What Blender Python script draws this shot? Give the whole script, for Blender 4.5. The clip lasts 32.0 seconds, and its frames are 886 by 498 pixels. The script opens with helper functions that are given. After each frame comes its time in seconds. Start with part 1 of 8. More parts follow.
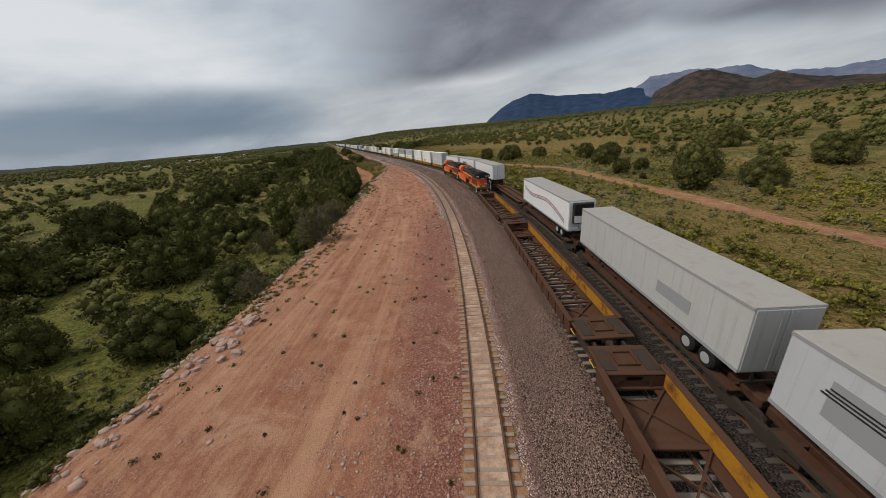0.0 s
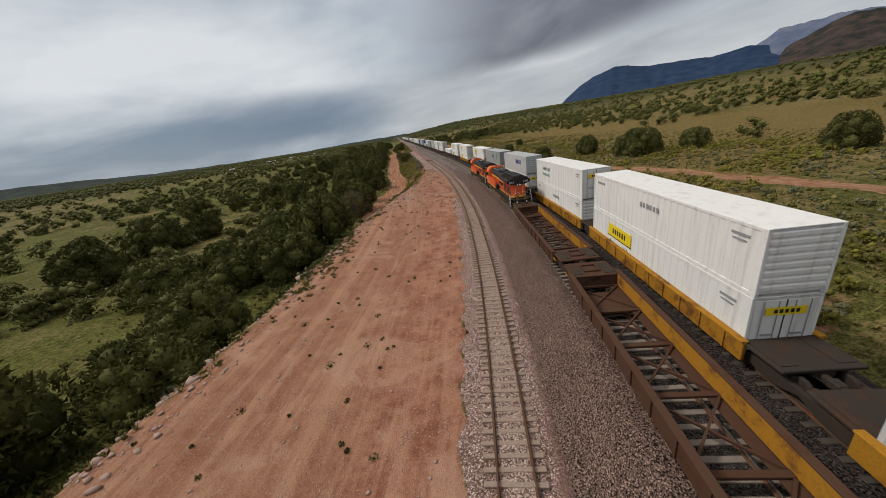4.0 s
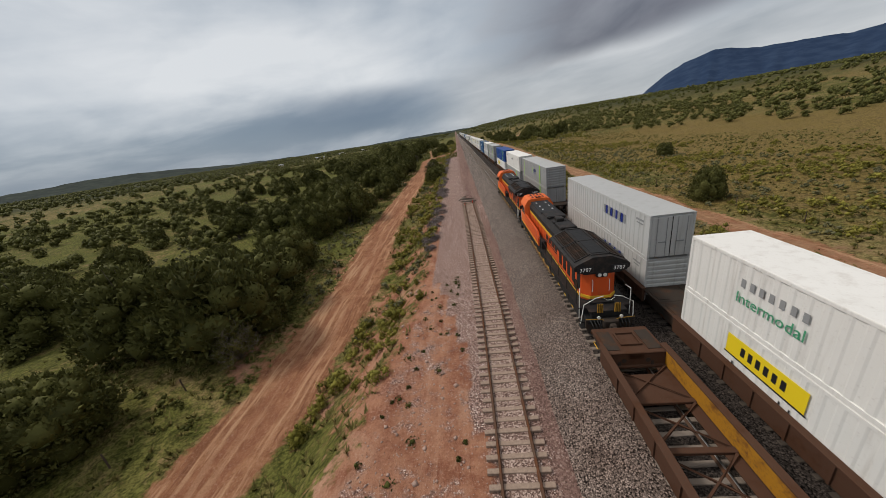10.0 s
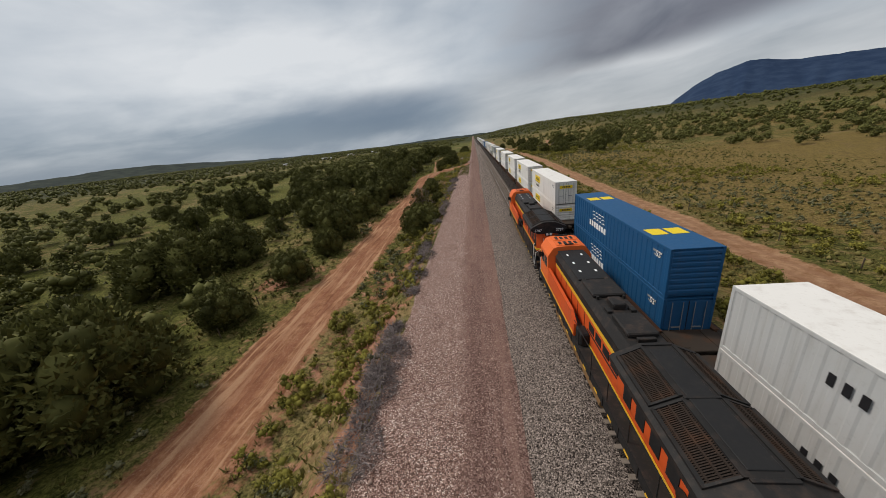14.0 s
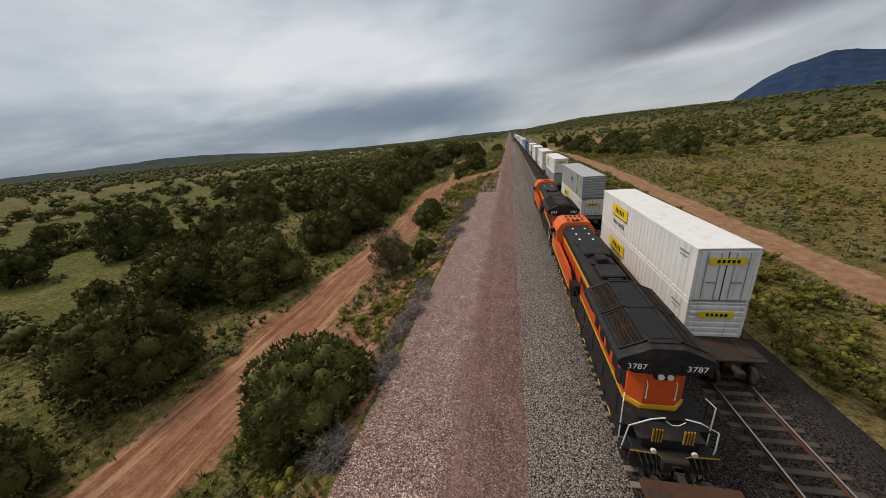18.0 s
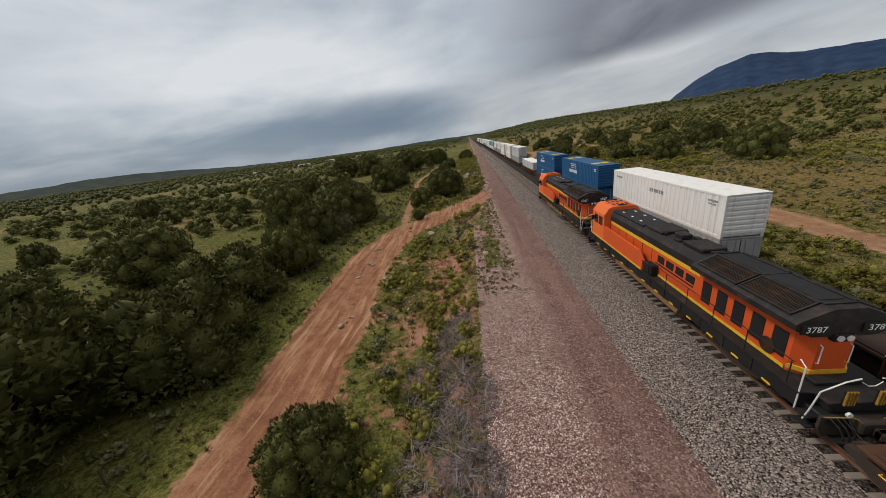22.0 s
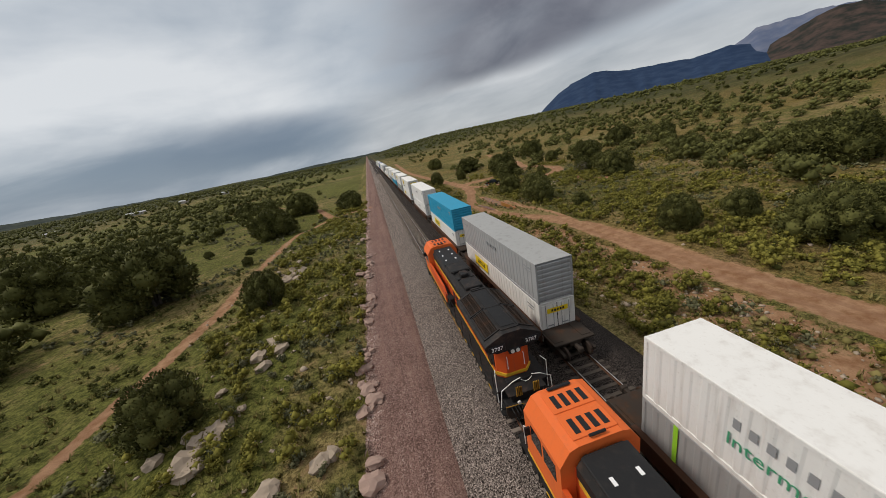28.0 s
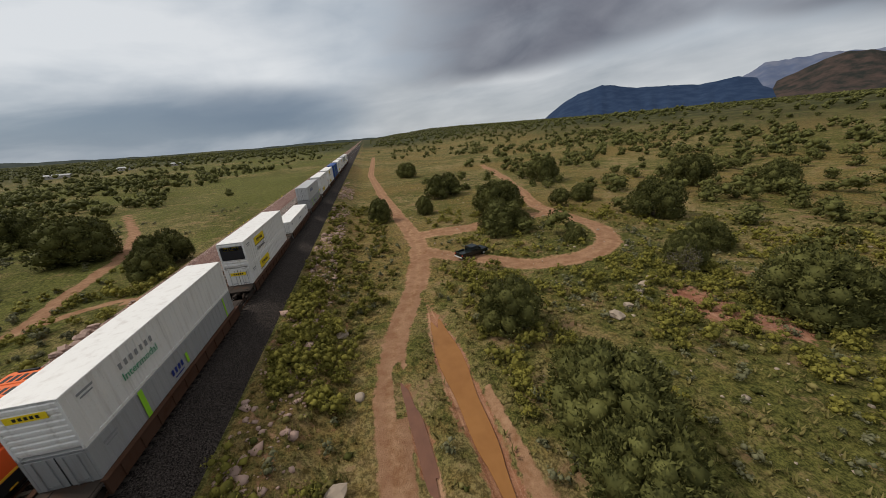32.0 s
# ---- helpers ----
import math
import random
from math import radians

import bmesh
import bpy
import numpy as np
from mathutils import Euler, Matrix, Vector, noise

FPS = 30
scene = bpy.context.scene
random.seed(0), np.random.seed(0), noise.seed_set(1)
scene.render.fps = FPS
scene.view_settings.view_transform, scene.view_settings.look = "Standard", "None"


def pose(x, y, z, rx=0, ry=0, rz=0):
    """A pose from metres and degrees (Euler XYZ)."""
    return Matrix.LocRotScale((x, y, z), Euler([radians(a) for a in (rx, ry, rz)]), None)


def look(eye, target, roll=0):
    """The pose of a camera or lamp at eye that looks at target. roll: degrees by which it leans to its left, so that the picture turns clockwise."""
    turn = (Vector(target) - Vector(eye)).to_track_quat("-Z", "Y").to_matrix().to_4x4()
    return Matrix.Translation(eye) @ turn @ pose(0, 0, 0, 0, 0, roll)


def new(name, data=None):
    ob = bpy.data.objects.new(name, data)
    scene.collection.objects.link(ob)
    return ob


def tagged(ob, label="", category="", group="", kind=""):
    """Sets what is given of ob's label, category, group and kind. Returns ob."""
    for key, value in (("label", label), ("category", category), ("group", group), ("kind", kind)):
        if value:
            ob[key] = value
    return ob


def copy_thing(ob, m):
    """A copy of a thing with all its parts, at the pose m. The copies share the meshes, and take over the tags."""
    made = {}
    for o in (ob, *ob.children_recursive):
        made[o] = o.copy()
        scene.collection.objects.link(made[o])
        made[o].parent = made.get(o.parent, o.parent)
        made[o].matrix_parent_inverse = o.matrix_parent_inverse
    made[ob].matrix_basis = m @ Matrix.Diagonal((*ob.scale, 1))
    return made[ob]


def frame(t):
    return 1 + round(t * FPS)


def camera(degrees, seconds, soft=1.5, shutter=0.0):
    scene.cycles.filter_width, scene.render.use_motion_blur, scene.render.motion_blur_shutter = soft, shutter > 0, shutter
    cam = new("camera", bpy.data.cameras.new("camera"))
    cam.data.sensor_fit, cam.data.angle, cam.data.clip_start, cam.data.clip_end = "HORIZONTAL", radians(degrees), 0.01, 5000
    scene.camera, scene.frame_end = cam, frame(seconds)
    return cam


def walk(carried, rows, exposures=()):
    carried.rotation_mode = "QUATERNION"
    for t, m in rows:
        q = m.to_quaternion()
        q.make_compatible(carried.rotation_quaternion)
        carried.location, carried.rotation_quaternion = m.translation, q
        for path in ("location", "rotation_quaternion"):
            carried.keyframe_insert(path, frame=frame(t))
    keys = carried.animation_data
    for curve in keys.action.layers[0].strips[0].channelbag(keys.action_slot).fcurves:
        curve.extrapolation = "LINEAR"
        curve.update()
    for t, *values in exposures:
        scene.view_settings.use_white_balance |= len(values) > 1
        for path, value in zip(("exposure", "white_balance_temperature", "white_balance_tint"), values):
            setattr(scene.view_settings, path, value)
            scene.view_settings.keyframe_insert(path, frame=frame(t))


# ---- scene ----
import itertools

# ---------------------------------------------------------------- camera
cam = camera(109.1, 32.0, soft=0.6, shutter=0.03)
# seconds, x, y, z, yaw to the left of +y, pitch, roll
PATH = [
    (0, -44.21, -4.85, 14.10, -18.46, -20.14, -4.55),
    (0.5, -40.37, 2.74, 13.96, -16.33, -20.22, -3.77),
    (1, -36.62, 10.11, 13.73, -12.84, -20.47, -1.88),
    (1.5, -33.54, 17.75, 13.50, -9.75, -20.74, -1.10),
    (2, -31.05, 25.72, 13.48, -8.30, -20.94, -2.39),
    (2.5, -28.70, 33.85, 13.39, -7.49, -20.97, -4.37),
    (3, -26.40, 41.59, 13.32, -7.01, -20.88, -6.08),
    (3.5, -24.10, 49.53, 13.19, -6.52, -20.71, -7.82),
    (5.5, -16.49, 79.75, 12.24, -0.66, -20.10, -8.14),
    (6, -15.21, 86.98, 12.66, 0.66, -19.78, -8.57),
    (6.5, -14.43, 94.74, 13.12, 1.45, -19.48, -9.79),
    (7, -13.69, 102.88, 13.12, 1.95, -19.30, -11.29),
    (7.5, -12.93, 111.83, 12.94, 2.30, -19.23, -12.36),
    (8, -12.04, 120.97, 12.81, 2.58, -19.24, -12.85),
    (8.5, -11.11, 130.24, 12.73, 2.86, -19.43, -12.73),
    (9, -10.26, 139.33, 12.56, 3.38, -19.68, -11.92),
    (9.5, -9.39, 148.08, 12.50, 4.01, -19.89, -10.48),
    (10, -8.27, 156.25, 12.50, 4.93, -20.08, -8.31),
    (10.5, -7.33, 164.29, 12.42, 6.12, -20.26, -5.72),
    (11, -6.88, 172.20, 12.41, 6.80, -20.41, -4.73),
    (11.5, -6.72, 179.87, 12.35, 6.99, -20.40, -4.87),
    (12, -6.70, 187.46, 12.30, 7.07, -20.22, -5.28),
    (12.5, -6.70, 194.69, 12.32, 7.07, -19.99, -5.60),
    (13, -6.59, 201.81, 12.40, 6.94, -19.65, -5.82),
    (13.5, -6.49, 209.05, 12.55, 6.96, -19.40, -6.01),
    (14, -6.31, 216.11, 12.67, 7.13, -19.26, -6.13),
    (14.5, -6.08, 222.56, 12.68, 7.46, -19.20, -6.11),
    (15, -5.82, 228.41, 12.57, 7.76, -19.13, -6.06),
    (15.5, -5.66, 233.79, 12.53, 8.21, -19.09, -5.92),
    (17.5, -4.73, 253.94, 12.27, 12.28, -19.38, -5.28),
    (18, -5.31, 260.16, 12.14, 12.95, -19.45, -5.18),
    (18.5, -6.02, 266.40, 11.96, 13.40, -19.42, -5.09),
    (19, -6.78, 272.65, 11.87, 13.48, -19.45, -4.89),
    (19.5, -7.62, 278.76, 11.80, 13.30, -19.49, -4.70),
    (20, -8.49, 285.15, 11.58, 12.86, -19.45, -4.67),
    (20.5, -9.36, 291.40, 11.49, 12.09, -19.36, -4.80),
    (21, -10.39, 297.74, 11.44, 10.83, -19.24, -5.39),
    (21.5, -11.48, 304.31, 11.47, 8.76, -19.10, -6.59),
    (22, -12.31, 311.58, 11.55, 6.63, -19.05, -7.21),
    (22.5, -12.60, 319.13, 11.51, 4.79, -18.95, -7.56),
    (23, -12.69, 326.79, 11.58, 3.06, -18.99, -7.33),
    (23.5, -12.32, 334.43, 11.59, 1.74, -18.99, -6.82),
    (24, -11.83, 342.38, 11.47, 0.67, -18.88, -6.54),
    (24.5, -11.38, 350.33, 11.35, -0.25, -18.79, -6.62),
    (26.5, -8.99, 379.25, 12.81, -3.36, -19.07, -8.67),
    (27, -7.90, 387.30, 13.55, -5.13, -18.93, -9.49),
    (27.5, -6.63, 395.19, 13.97, -7.41, -18.81, -10.37),
    (28, -5.01, 403.09, 14.40, -9.78, -18.74, -10.98),
    (28.5, -2.70, 410.82, 14.81, -11.68, -18.69, -11.08),
    (29, 0.23, 418.61, 15.32, -13.41, -18.77, -10.76),
    (29.5, 3.63, 426.42, 15.66, -14.60, -18.98, -10.09),
    (30, 7.17, 434.08, 15.68, -15.22, -19.24, -9.26),
    (30.5, 10.58, 441.38, 15.64, -15.29, -19.48, -8.30),
    (31, 13.83, 448.25, 15.59, -14.85, -19.67, -7.18),
    (31.5, 16.99, 454.94, 15.63, -13.87, -19.85, -5.84),
    (32, 20.04, 461.51, 15.65, -11.93, -20.02, -3.67),
]


def flown(x, y, z, yaw, pitch, roll):
    a, b = radians(yaw), radians(pitch)
    ahead = Vector((-math.sin(a) * math.cos(b), math.cos(a) * math.cos(b), math.sin(b)))
    return look((x, y, z), Vector((x, y, z)) + ahead, roll)


walk(cam, [(row[0], flown(*row[1:])) for row in PATH])

# ---------------------------------------------------------------- world and sun
world = bpy.data.worlds.new("overcast_sky")
scene.world = world
world.use_nodes = True
wt = world.node_tree
for n in list(wt.nodes):
    wt.nodes.remove(n)


def wmath(op, a, b=None, clamp=False):
    n = wt.nodes.new("ShaderNodeMath")
    n.operation, n.use_clamp = op, clamp
    for i, v in enumerate((a, b)):
        if v is None:
            continue
        if isinstance(v, (int, float)):
            n.inputs[i].default_value = v
        else:
            wt.links.new(v, n.inputs[i])
    return n.outputs[0]


def wramp(value, stops):
    n = wt.nodes.new("ShaderNodeValToRGB")
    wt.links.new(value, n.inputs[0])
    while len(n.color_ramp.elements) < len(stops):
        n.color_ramp.elements.new(0.5)
    for e, (at, col) in zip(n.color_ramp.elements, stops):
        e.position, e.color = at, (*col, 1)
    return n.outputs[0]


def wmix(fac, a, b, blend="MIX"):
    n = wt.nodes.new("ShaderNodeMixRGB")
    n.blend_type = blend
    for i, v in enumerate((fac, a, b)):
        if isinstance(v, (int, float)):
            n.inputs[i].default_value = v
        elif isinstance(v, tuple):
            n.inputs[i].default_value = (*v, 1)
        else:
            wt.links.new(v, n.inputs[i])
    return n.outputs[0]


SUN_EL, SUN_AZ = 48.0, -70.0  # degrees; azimuth from +y towards +x
coord = wt.nodes.new("ShaderNodeTexCoord")
sep = wt.nodes.new("ShaderNodeSeparateXYZ")
wt.links.new(coord.outputs["Generated"], sep.inputs[0])
dx, dy, dz = sep.outputs
DEG = 180 / math.pi
azim = wmath("MULTIPLY", wmath("ARCTAN2", dx, dy), DEG)
elev = wmath("MULTIPLY", wmath("ARCSINE", dz), DEG)


def wnoise(scale, detail, rough, distort, stretch_az, stretch_el, tilt, offset):
    """Cloud noise over azimuth and elevation, drawn out along the horizon and tilted."""
    c = wt.nodes.new("ShaderNodeCombineXYZ")
    lift = wmath("ADD", elev, wmath("MULTIPLY", azim, tilt))
    wt.links.new(wmath("DIVIDE", azim, stretch_az), c.inputs[0])
    wt.links.new(wmath("DIVIDE", lift, stretch_el), c.inputs[1])
    c.inputs[2].default_value = offset
    n = wt.nodes.new("ShaderNodeTexNoise")
    n.inputs["Scale"].default_value = scale
    n.inputs["Detail"].default_value = detail
    n.inputs["Roughness"].default_value = rough
    n.inputs["Distortion"].default_value = distort
    wt.links.new(c.outputs[0], n.inputs["Vector"])
    return n.outputs["Fac"]


def wstep(value, lo, hi):
    n = wt.nodes.new("ShaderNodeMapRange")
    n.interpolation_type = "SMOOTHSTEP"
    wt.links.new(value, n.inputs[0])
    n.inputs[1].default_value, n.inputs[2].default_value = lo, hi
    return n.outputs[0]


def wline(knots):
    """A height in degrees given at some azimuths."""
    t = wmath("DIVIDE", wmath("ADD", azim, 90.0), 180.0, clamp=True)
    r = wramp(t, [((k + 90) / 180, (v / 30,) * 3) for k, v in knots])
    return wmath("MULTIPLY", r, 30.0)


def mass(az, el, wide, high):
    """A soft cloud mass, wide and high in degrees."""
    p = wmath("POWER", wmath("DIVIDE", wmath("SUBTRACT", azim, az), wide), 2.0)
    q = wmath("POWER", wmath("DIVIDE", wmath("SUBTRACT", elev, el), high), 2.0)
    return wmath("SUBTRACT", 1.0, wmath("ADD", p, q), clamp=True)


billow = wnoise(1.0, 5, 0.50, 0.35, 23.0, 8.5, -0.12, 2.3)
wisps = wnoise(1.0, 5, 0.52, 0.3, 17.0, 4.2, -0.10, 7.1)
puffs = wnoise(1.0, 6, 0.55, 0.5, 9.0, 5.0, -0.06, 4.4)
soft_noise = wmath("ADD", wmath("MULTIPLY", billow, 0.55), wmath("ADD", wmath("MULTIPLY", wisps, 0.25), wmath("MULTIPLY", puffs, 0.20)))
ragged = wmath("MULTIPLY", wmath("SUBTRACT", soft_noise, 0.5), 1.0)
# pale layer overhead, brightest ahead to the left
veil = wmath("ADD", wmath("MULTIPLY", soft_noise, 1.25), -0.10)
veil = wmath("ADD", veil, wmath("MULTIPLY", mass(-22, 11.0, 28, 8.5), 0.34))
veil = wmath("ADD", veil, wmath("MULTIPLY", wstep(azim, -18.0, -50.0), 0.13))
cloud = wramp(veil, [(0.22, (0.285, 0.345, 0.415)), (0.42, (0.435, 0.490, 0.555)), (0.62, (0.575, 0.620, 0.670)), (0.88, (0.775, 0.800, 0.825))])
# blue-grey bank low over the horizon on the left, darkest ahead
band = wmath("MULTIPLY", wstep(wmath("ADD", elev, wmath("MULTIPLY", ragged, 11.0)), 9.5, 2.5), wstep(azim, 8.0, -12.0))
band = wmath("MULTIPLY", band, wmath("ADD", 0.34, wmath("MULTIPLY", wstep(wisps, 0.72, 0.34), 0.50)))
cloud = wmix(band, cloud, (0.185, 0.250, 0.330))
tail = wmath("MULTIPLY", mass(-14, 5.0, 26, 4.4), wmath("ADD", 0.55, wmath("MULTIPLY", wstep(billow, 0.30, 0.70), 0.45)))
cloud = wmix(wmath("MULTIPLY", wstep(tail, 0.0, 0.95), 0.85), cloud, (0.150, 0.205, 0.285))
# light strip under the edge of the dark deck
strip_ = wmath("MULTIPLY", wstep(azim, -6.0, 6.0), wstep(elev, 12.0, 6.5))
cloud = wmix(wmath("MULTIPLY", strip_, 0.75), cloud, wramp(wisps, [(0.30, (0.37, 0.40, 0.43)), (0.55, (0.56, 0.58, 0.60)), (0.74, (0.72, 0.73, 0.74))]))
# the violet-grey deck, its lower edge rising to the right
edge_line = wline([(-30, 6.8), (-8, 6.2), (6, 6.6), (18, 6.8), (31, 8.0), (40, 9.4), (50, 11.0), (57, 9.0), (68, 7.0), (89, 7.4)])
above = wmath("SUBTRACT", elev, edge_line)
deck = wstep(wmath("ADD", above, wmath("MULTIPLY", ragged, 7.0)), -0.8, 2.4)
deck = wmath("MULTIPLY", deck, wstep(wmath("ADD", wmath("ADD", azim, wmath("MULTIPLY", ragged, 46.0)), wmath("MULTIPLY", elev, -0.20)), -3.0, 18.0))
deck = wmath("MULTIPLY", deck, wmath("ADD", 0.70, wmath("MULTIPLY", wstep(billow, 0.68, 0.34), 0.28)))
deck = wmath("MULTIPLY", deck, wmath("SUBTRACT", 1.0, wmath("MULTIPLY", mass(54, 16.0, 11, 5.0), 0.35)))
deck = wmath("MULTIPLY", deck, wstep(elev, 62.0, 24.0))
cloud = wmix(deck, cloud, wramp(puffs, [(0.28, (0.118, 0.123, 0.155)), (0.72, (0.215, 0.220, 0.255))]))
# the overcast is lightest overhead
zenith = wstep(elev, 22.0, 60.0)
cloud = wmix(zenith, cloud, (0.78, 0.78, 0.77))
sky = wt.nodes.new("ShaderNodeTexSky")
sky.sky_type, sky.sun_disc = "NISHITA", False
sky.sun_elevation, sky.sun_rotation = radians(SUN_EL), radians(SUN_AZ)
clear = wmix(1.0, sky.outputs[0], (0.10, 0.10, 0.10), "MULTIPLY")
total = wmix(0.94, clear, cloud)
bg = wt.nodes.new("ShaderNodeBackground")
bg.inputs["Strength"].default_value = 1.0
wt.links.new(total, bg.inputs[0])
wout = wt.nodes.new("ShaderNodeOutputWorld")
wt.links.new(bg.outputs[0], wout.inputs[0])

sun = new("sun", bpy.data.lights.new("sun", "SUN"))
sun.data.energy, sun.data.angle, sun.data.color = 2.25, radians(10), (1.0, 0.92, 0.82)
se, sa = radians(SUN_EL), radians(SUN_AZ)
sun.matrix_world = look((0, 0, 60), Vector((0, 0, 60)) - Vector((math.sin(sa) * math.cos(se), math.cos(sa) * math.cos(se), math.sin(se))))
scene.view_settings.exposure = -0.11

# ---------------------------------------------------------------- materials


class Mat:
    """A node material under construction."""

    def __init__(self, name, rough=0.8, metal=0.0):
        self.m = bpy.data.materials.new(name)
        self.m.use_nodes = True
        self.t = self.m.node_tree
        self.b = self.t.nodes["Principled BSDF"]
        self.b.inputs["Roughness"].default_value = rough
        self.b.inputs["Metallic"].default_value = metal
        self.b.inputs["Specular IOR Level"].default_value = 0.45 if rough < 0.4 else 0.25 if rough < 0.6 else 0.08
        self.tc = None

    def put(self, socket, value):
        if isinstance(value, (int, float)):
            socket.default_value = value
        elif isinstance(value, tuple):
            socket.default_value = (*value, 1) if len(value) == 3 and socket.type == "RGBA" else value
        else:
            self.t.links.new(value, socket)

    def coord(self, world=False):
        if world:
            n = self.t.nodes.new("ShaderNodeNewGeometry")
            return n.outputs["Position"]
        n = self.t.nodes.new("ShaderNodeTexCoord")
        return n.outputs["Object"]

    def noise(self, scale, detail=4, rough=0.55, distort=0.0, world=False, stretch=None, vec=None):
        v = vec if vec is not None else self.coord(world)
        if stretch:
            mp = self.t.nodes.new("ShaderNodeMapping")
            mp.inputs["Scale"].default_value = stretch
            self.put(mp.inputs[0], v)
            v = mp.outputs[0]
        n = self.t.nodes.new("ShaderNodeTexNoise")
        self.put(n.inputs["Vector"], v)
        for key, value in (("Scale", scale), ("Detail", detail), ("Roughness", rough), ("Distortion", distort)):
            n.inputs[key].default_value = value
        return n.outputs["Fac"]

    def voronoi(self, scale, world=True, feature="F1", out="Distance"):
        n = self.t.nodes.new("ShaderNodeTexVoronoi")
        n.feature = feature
        n.inputs["Scale"].default_value = scale
        self.put(n.inputs["Vector"], self.coord(world))
        return n.outputs[out]

    def math(self, op, a, b=0.0, clamp=False):
        n = self.t.nodes.new("ShaderNodeMath")
        n.operation, n.use_clamp = op, clamp
        self.put(n.inputs[0], a)
        self.put(n.inputs[1], b)
        return n.outputs[0]

    def ramp(self, value, stops):
        n = self.t.nodes.new("ShaderNodeValToRGB")
        self.put(n.inputs[0], value)
        while len(n.color_ramp.elements) < len(stops):
            n.color_ramp.elements.new(0.5)
        for e, (at, col) in zip(n.color_ramp.elements, stops):
            e.position, e.color = at, (*col, 1)
        return n.outputs[0]

    def mix(self, fac, a, b, blend="MIX"):
        n = self.t.nodes.new("ShaderNodeMixRGB")
        n.blend_type = blend
        for s, v in zip(n.inputs, (fac, a, b)):
            self.put(s, v)
        return n.outputs[0]

    def step(self, value, lo, hi):
        n = self.t.nodes.new("ShaderNodeMapRange")
        n.interpolation_type = "SMOOTHSTEP"
        self.put(n.inputs[0], value)
        n.inputs[1].default_value, n.inputs[2].default_value = lo, hi
        return n.outputs[0]

    def layer(self, name):
        n = self.t.nodes.new("ShaderNodeAttribute")
        n.attribute_name = name
        s = self.t.nodes.new("ShaderNodeSeparateColor")
        self.t.links.new(n.outputs["Color"], s.inputs[0])
        return s.outputs

    def random(self):
        return self.t.nodes.new("ShaderNodeObjectInfo").outputs["Random"]

    def island(self):
        return self.t.nodes.new("ShaderNodeNewGeometry").outputs["Random Per Island"]

    def bump(self, height, strength=0.4, distance=0.02):
        n = self.t.nodes.new("ShaderNodeBump")
        n.inputs["Strength"].default_value, n.inputs["Distance"].default_value = strength, distance
        self.put(n.inputs["Height"], height)
        self.t.links.new(n.outputs[0], self.b.inputs["Normal"])

    def done(self, colour):
        self.put(self.b.inputs["Base Color"], colour)
        return self.m


def paint(name, colour, rough=0.5, dirt=0.35, dirt_colour=(0.13, 0.10, 0.075), metal=0.0, streak=True, spots=0.0):
    """Weathered paint: faded patches, streaks of grime running down, fine scuffs."""
    a = Mat(name, rough, metal)
    c = a.mix(a.math("MULTIPLY", a.noise(0.5, 3), 0.5), colour, tuple(min(1, v * 0.8 + 0.02) for v in colour))
    run = a.step(a.noise(2.0, 5, 0.6, stretch=(1.6, 1.6, 0.12) if streak else None), 0.48, 0.8)
    c = a.mix(a.math("MULTIPLY", run, dirt), c, dirt_colour)
    grain = a.step(a.noise(9.0, 4, 0.65), 0.56, 0.75)
    c = a.mix(a.math("MULTIPLY", grain, dirt * 0.6), c, dirt_colour)
    if spots:
        s = a.step(a.noise(1.7, 2, 0.5), 0.66, 0.70)
        c = a.mix(a.math("MULTIPLY", s, spots), c, tuple(v * 0.62 for v in colour))
    a.put(a.b.inputs["Roughness"], a.math("ADD", rough, a.math("MULTIPLY", a.noise(6, 3), 0.2)))
    return a.done(c)


def rusty(name, colour, rust=(0.16, 0.062, 0.028), amount=0.5):
    a = Mat(name, 0.75, 0.0)
    f = a.step(a.noise(1.1, 6, 0.65), 0.62 - 0.3 * amount, 0.80 - 0.2 * amount)
    c = a.mix(f, colour, a.mix(a.noise(5, 5), rust, tuple(v * 0.45 for v in rust)))
    c = a.mix(a.math("MULTIPLY", a.step(a.noise(14, 3), 0.5, 0.7), 0.35), c, (0.06, 0.045, 0.035))
    a.bump(a.noise(30, 3), 0.15, 0.01)
    return a.done(c)


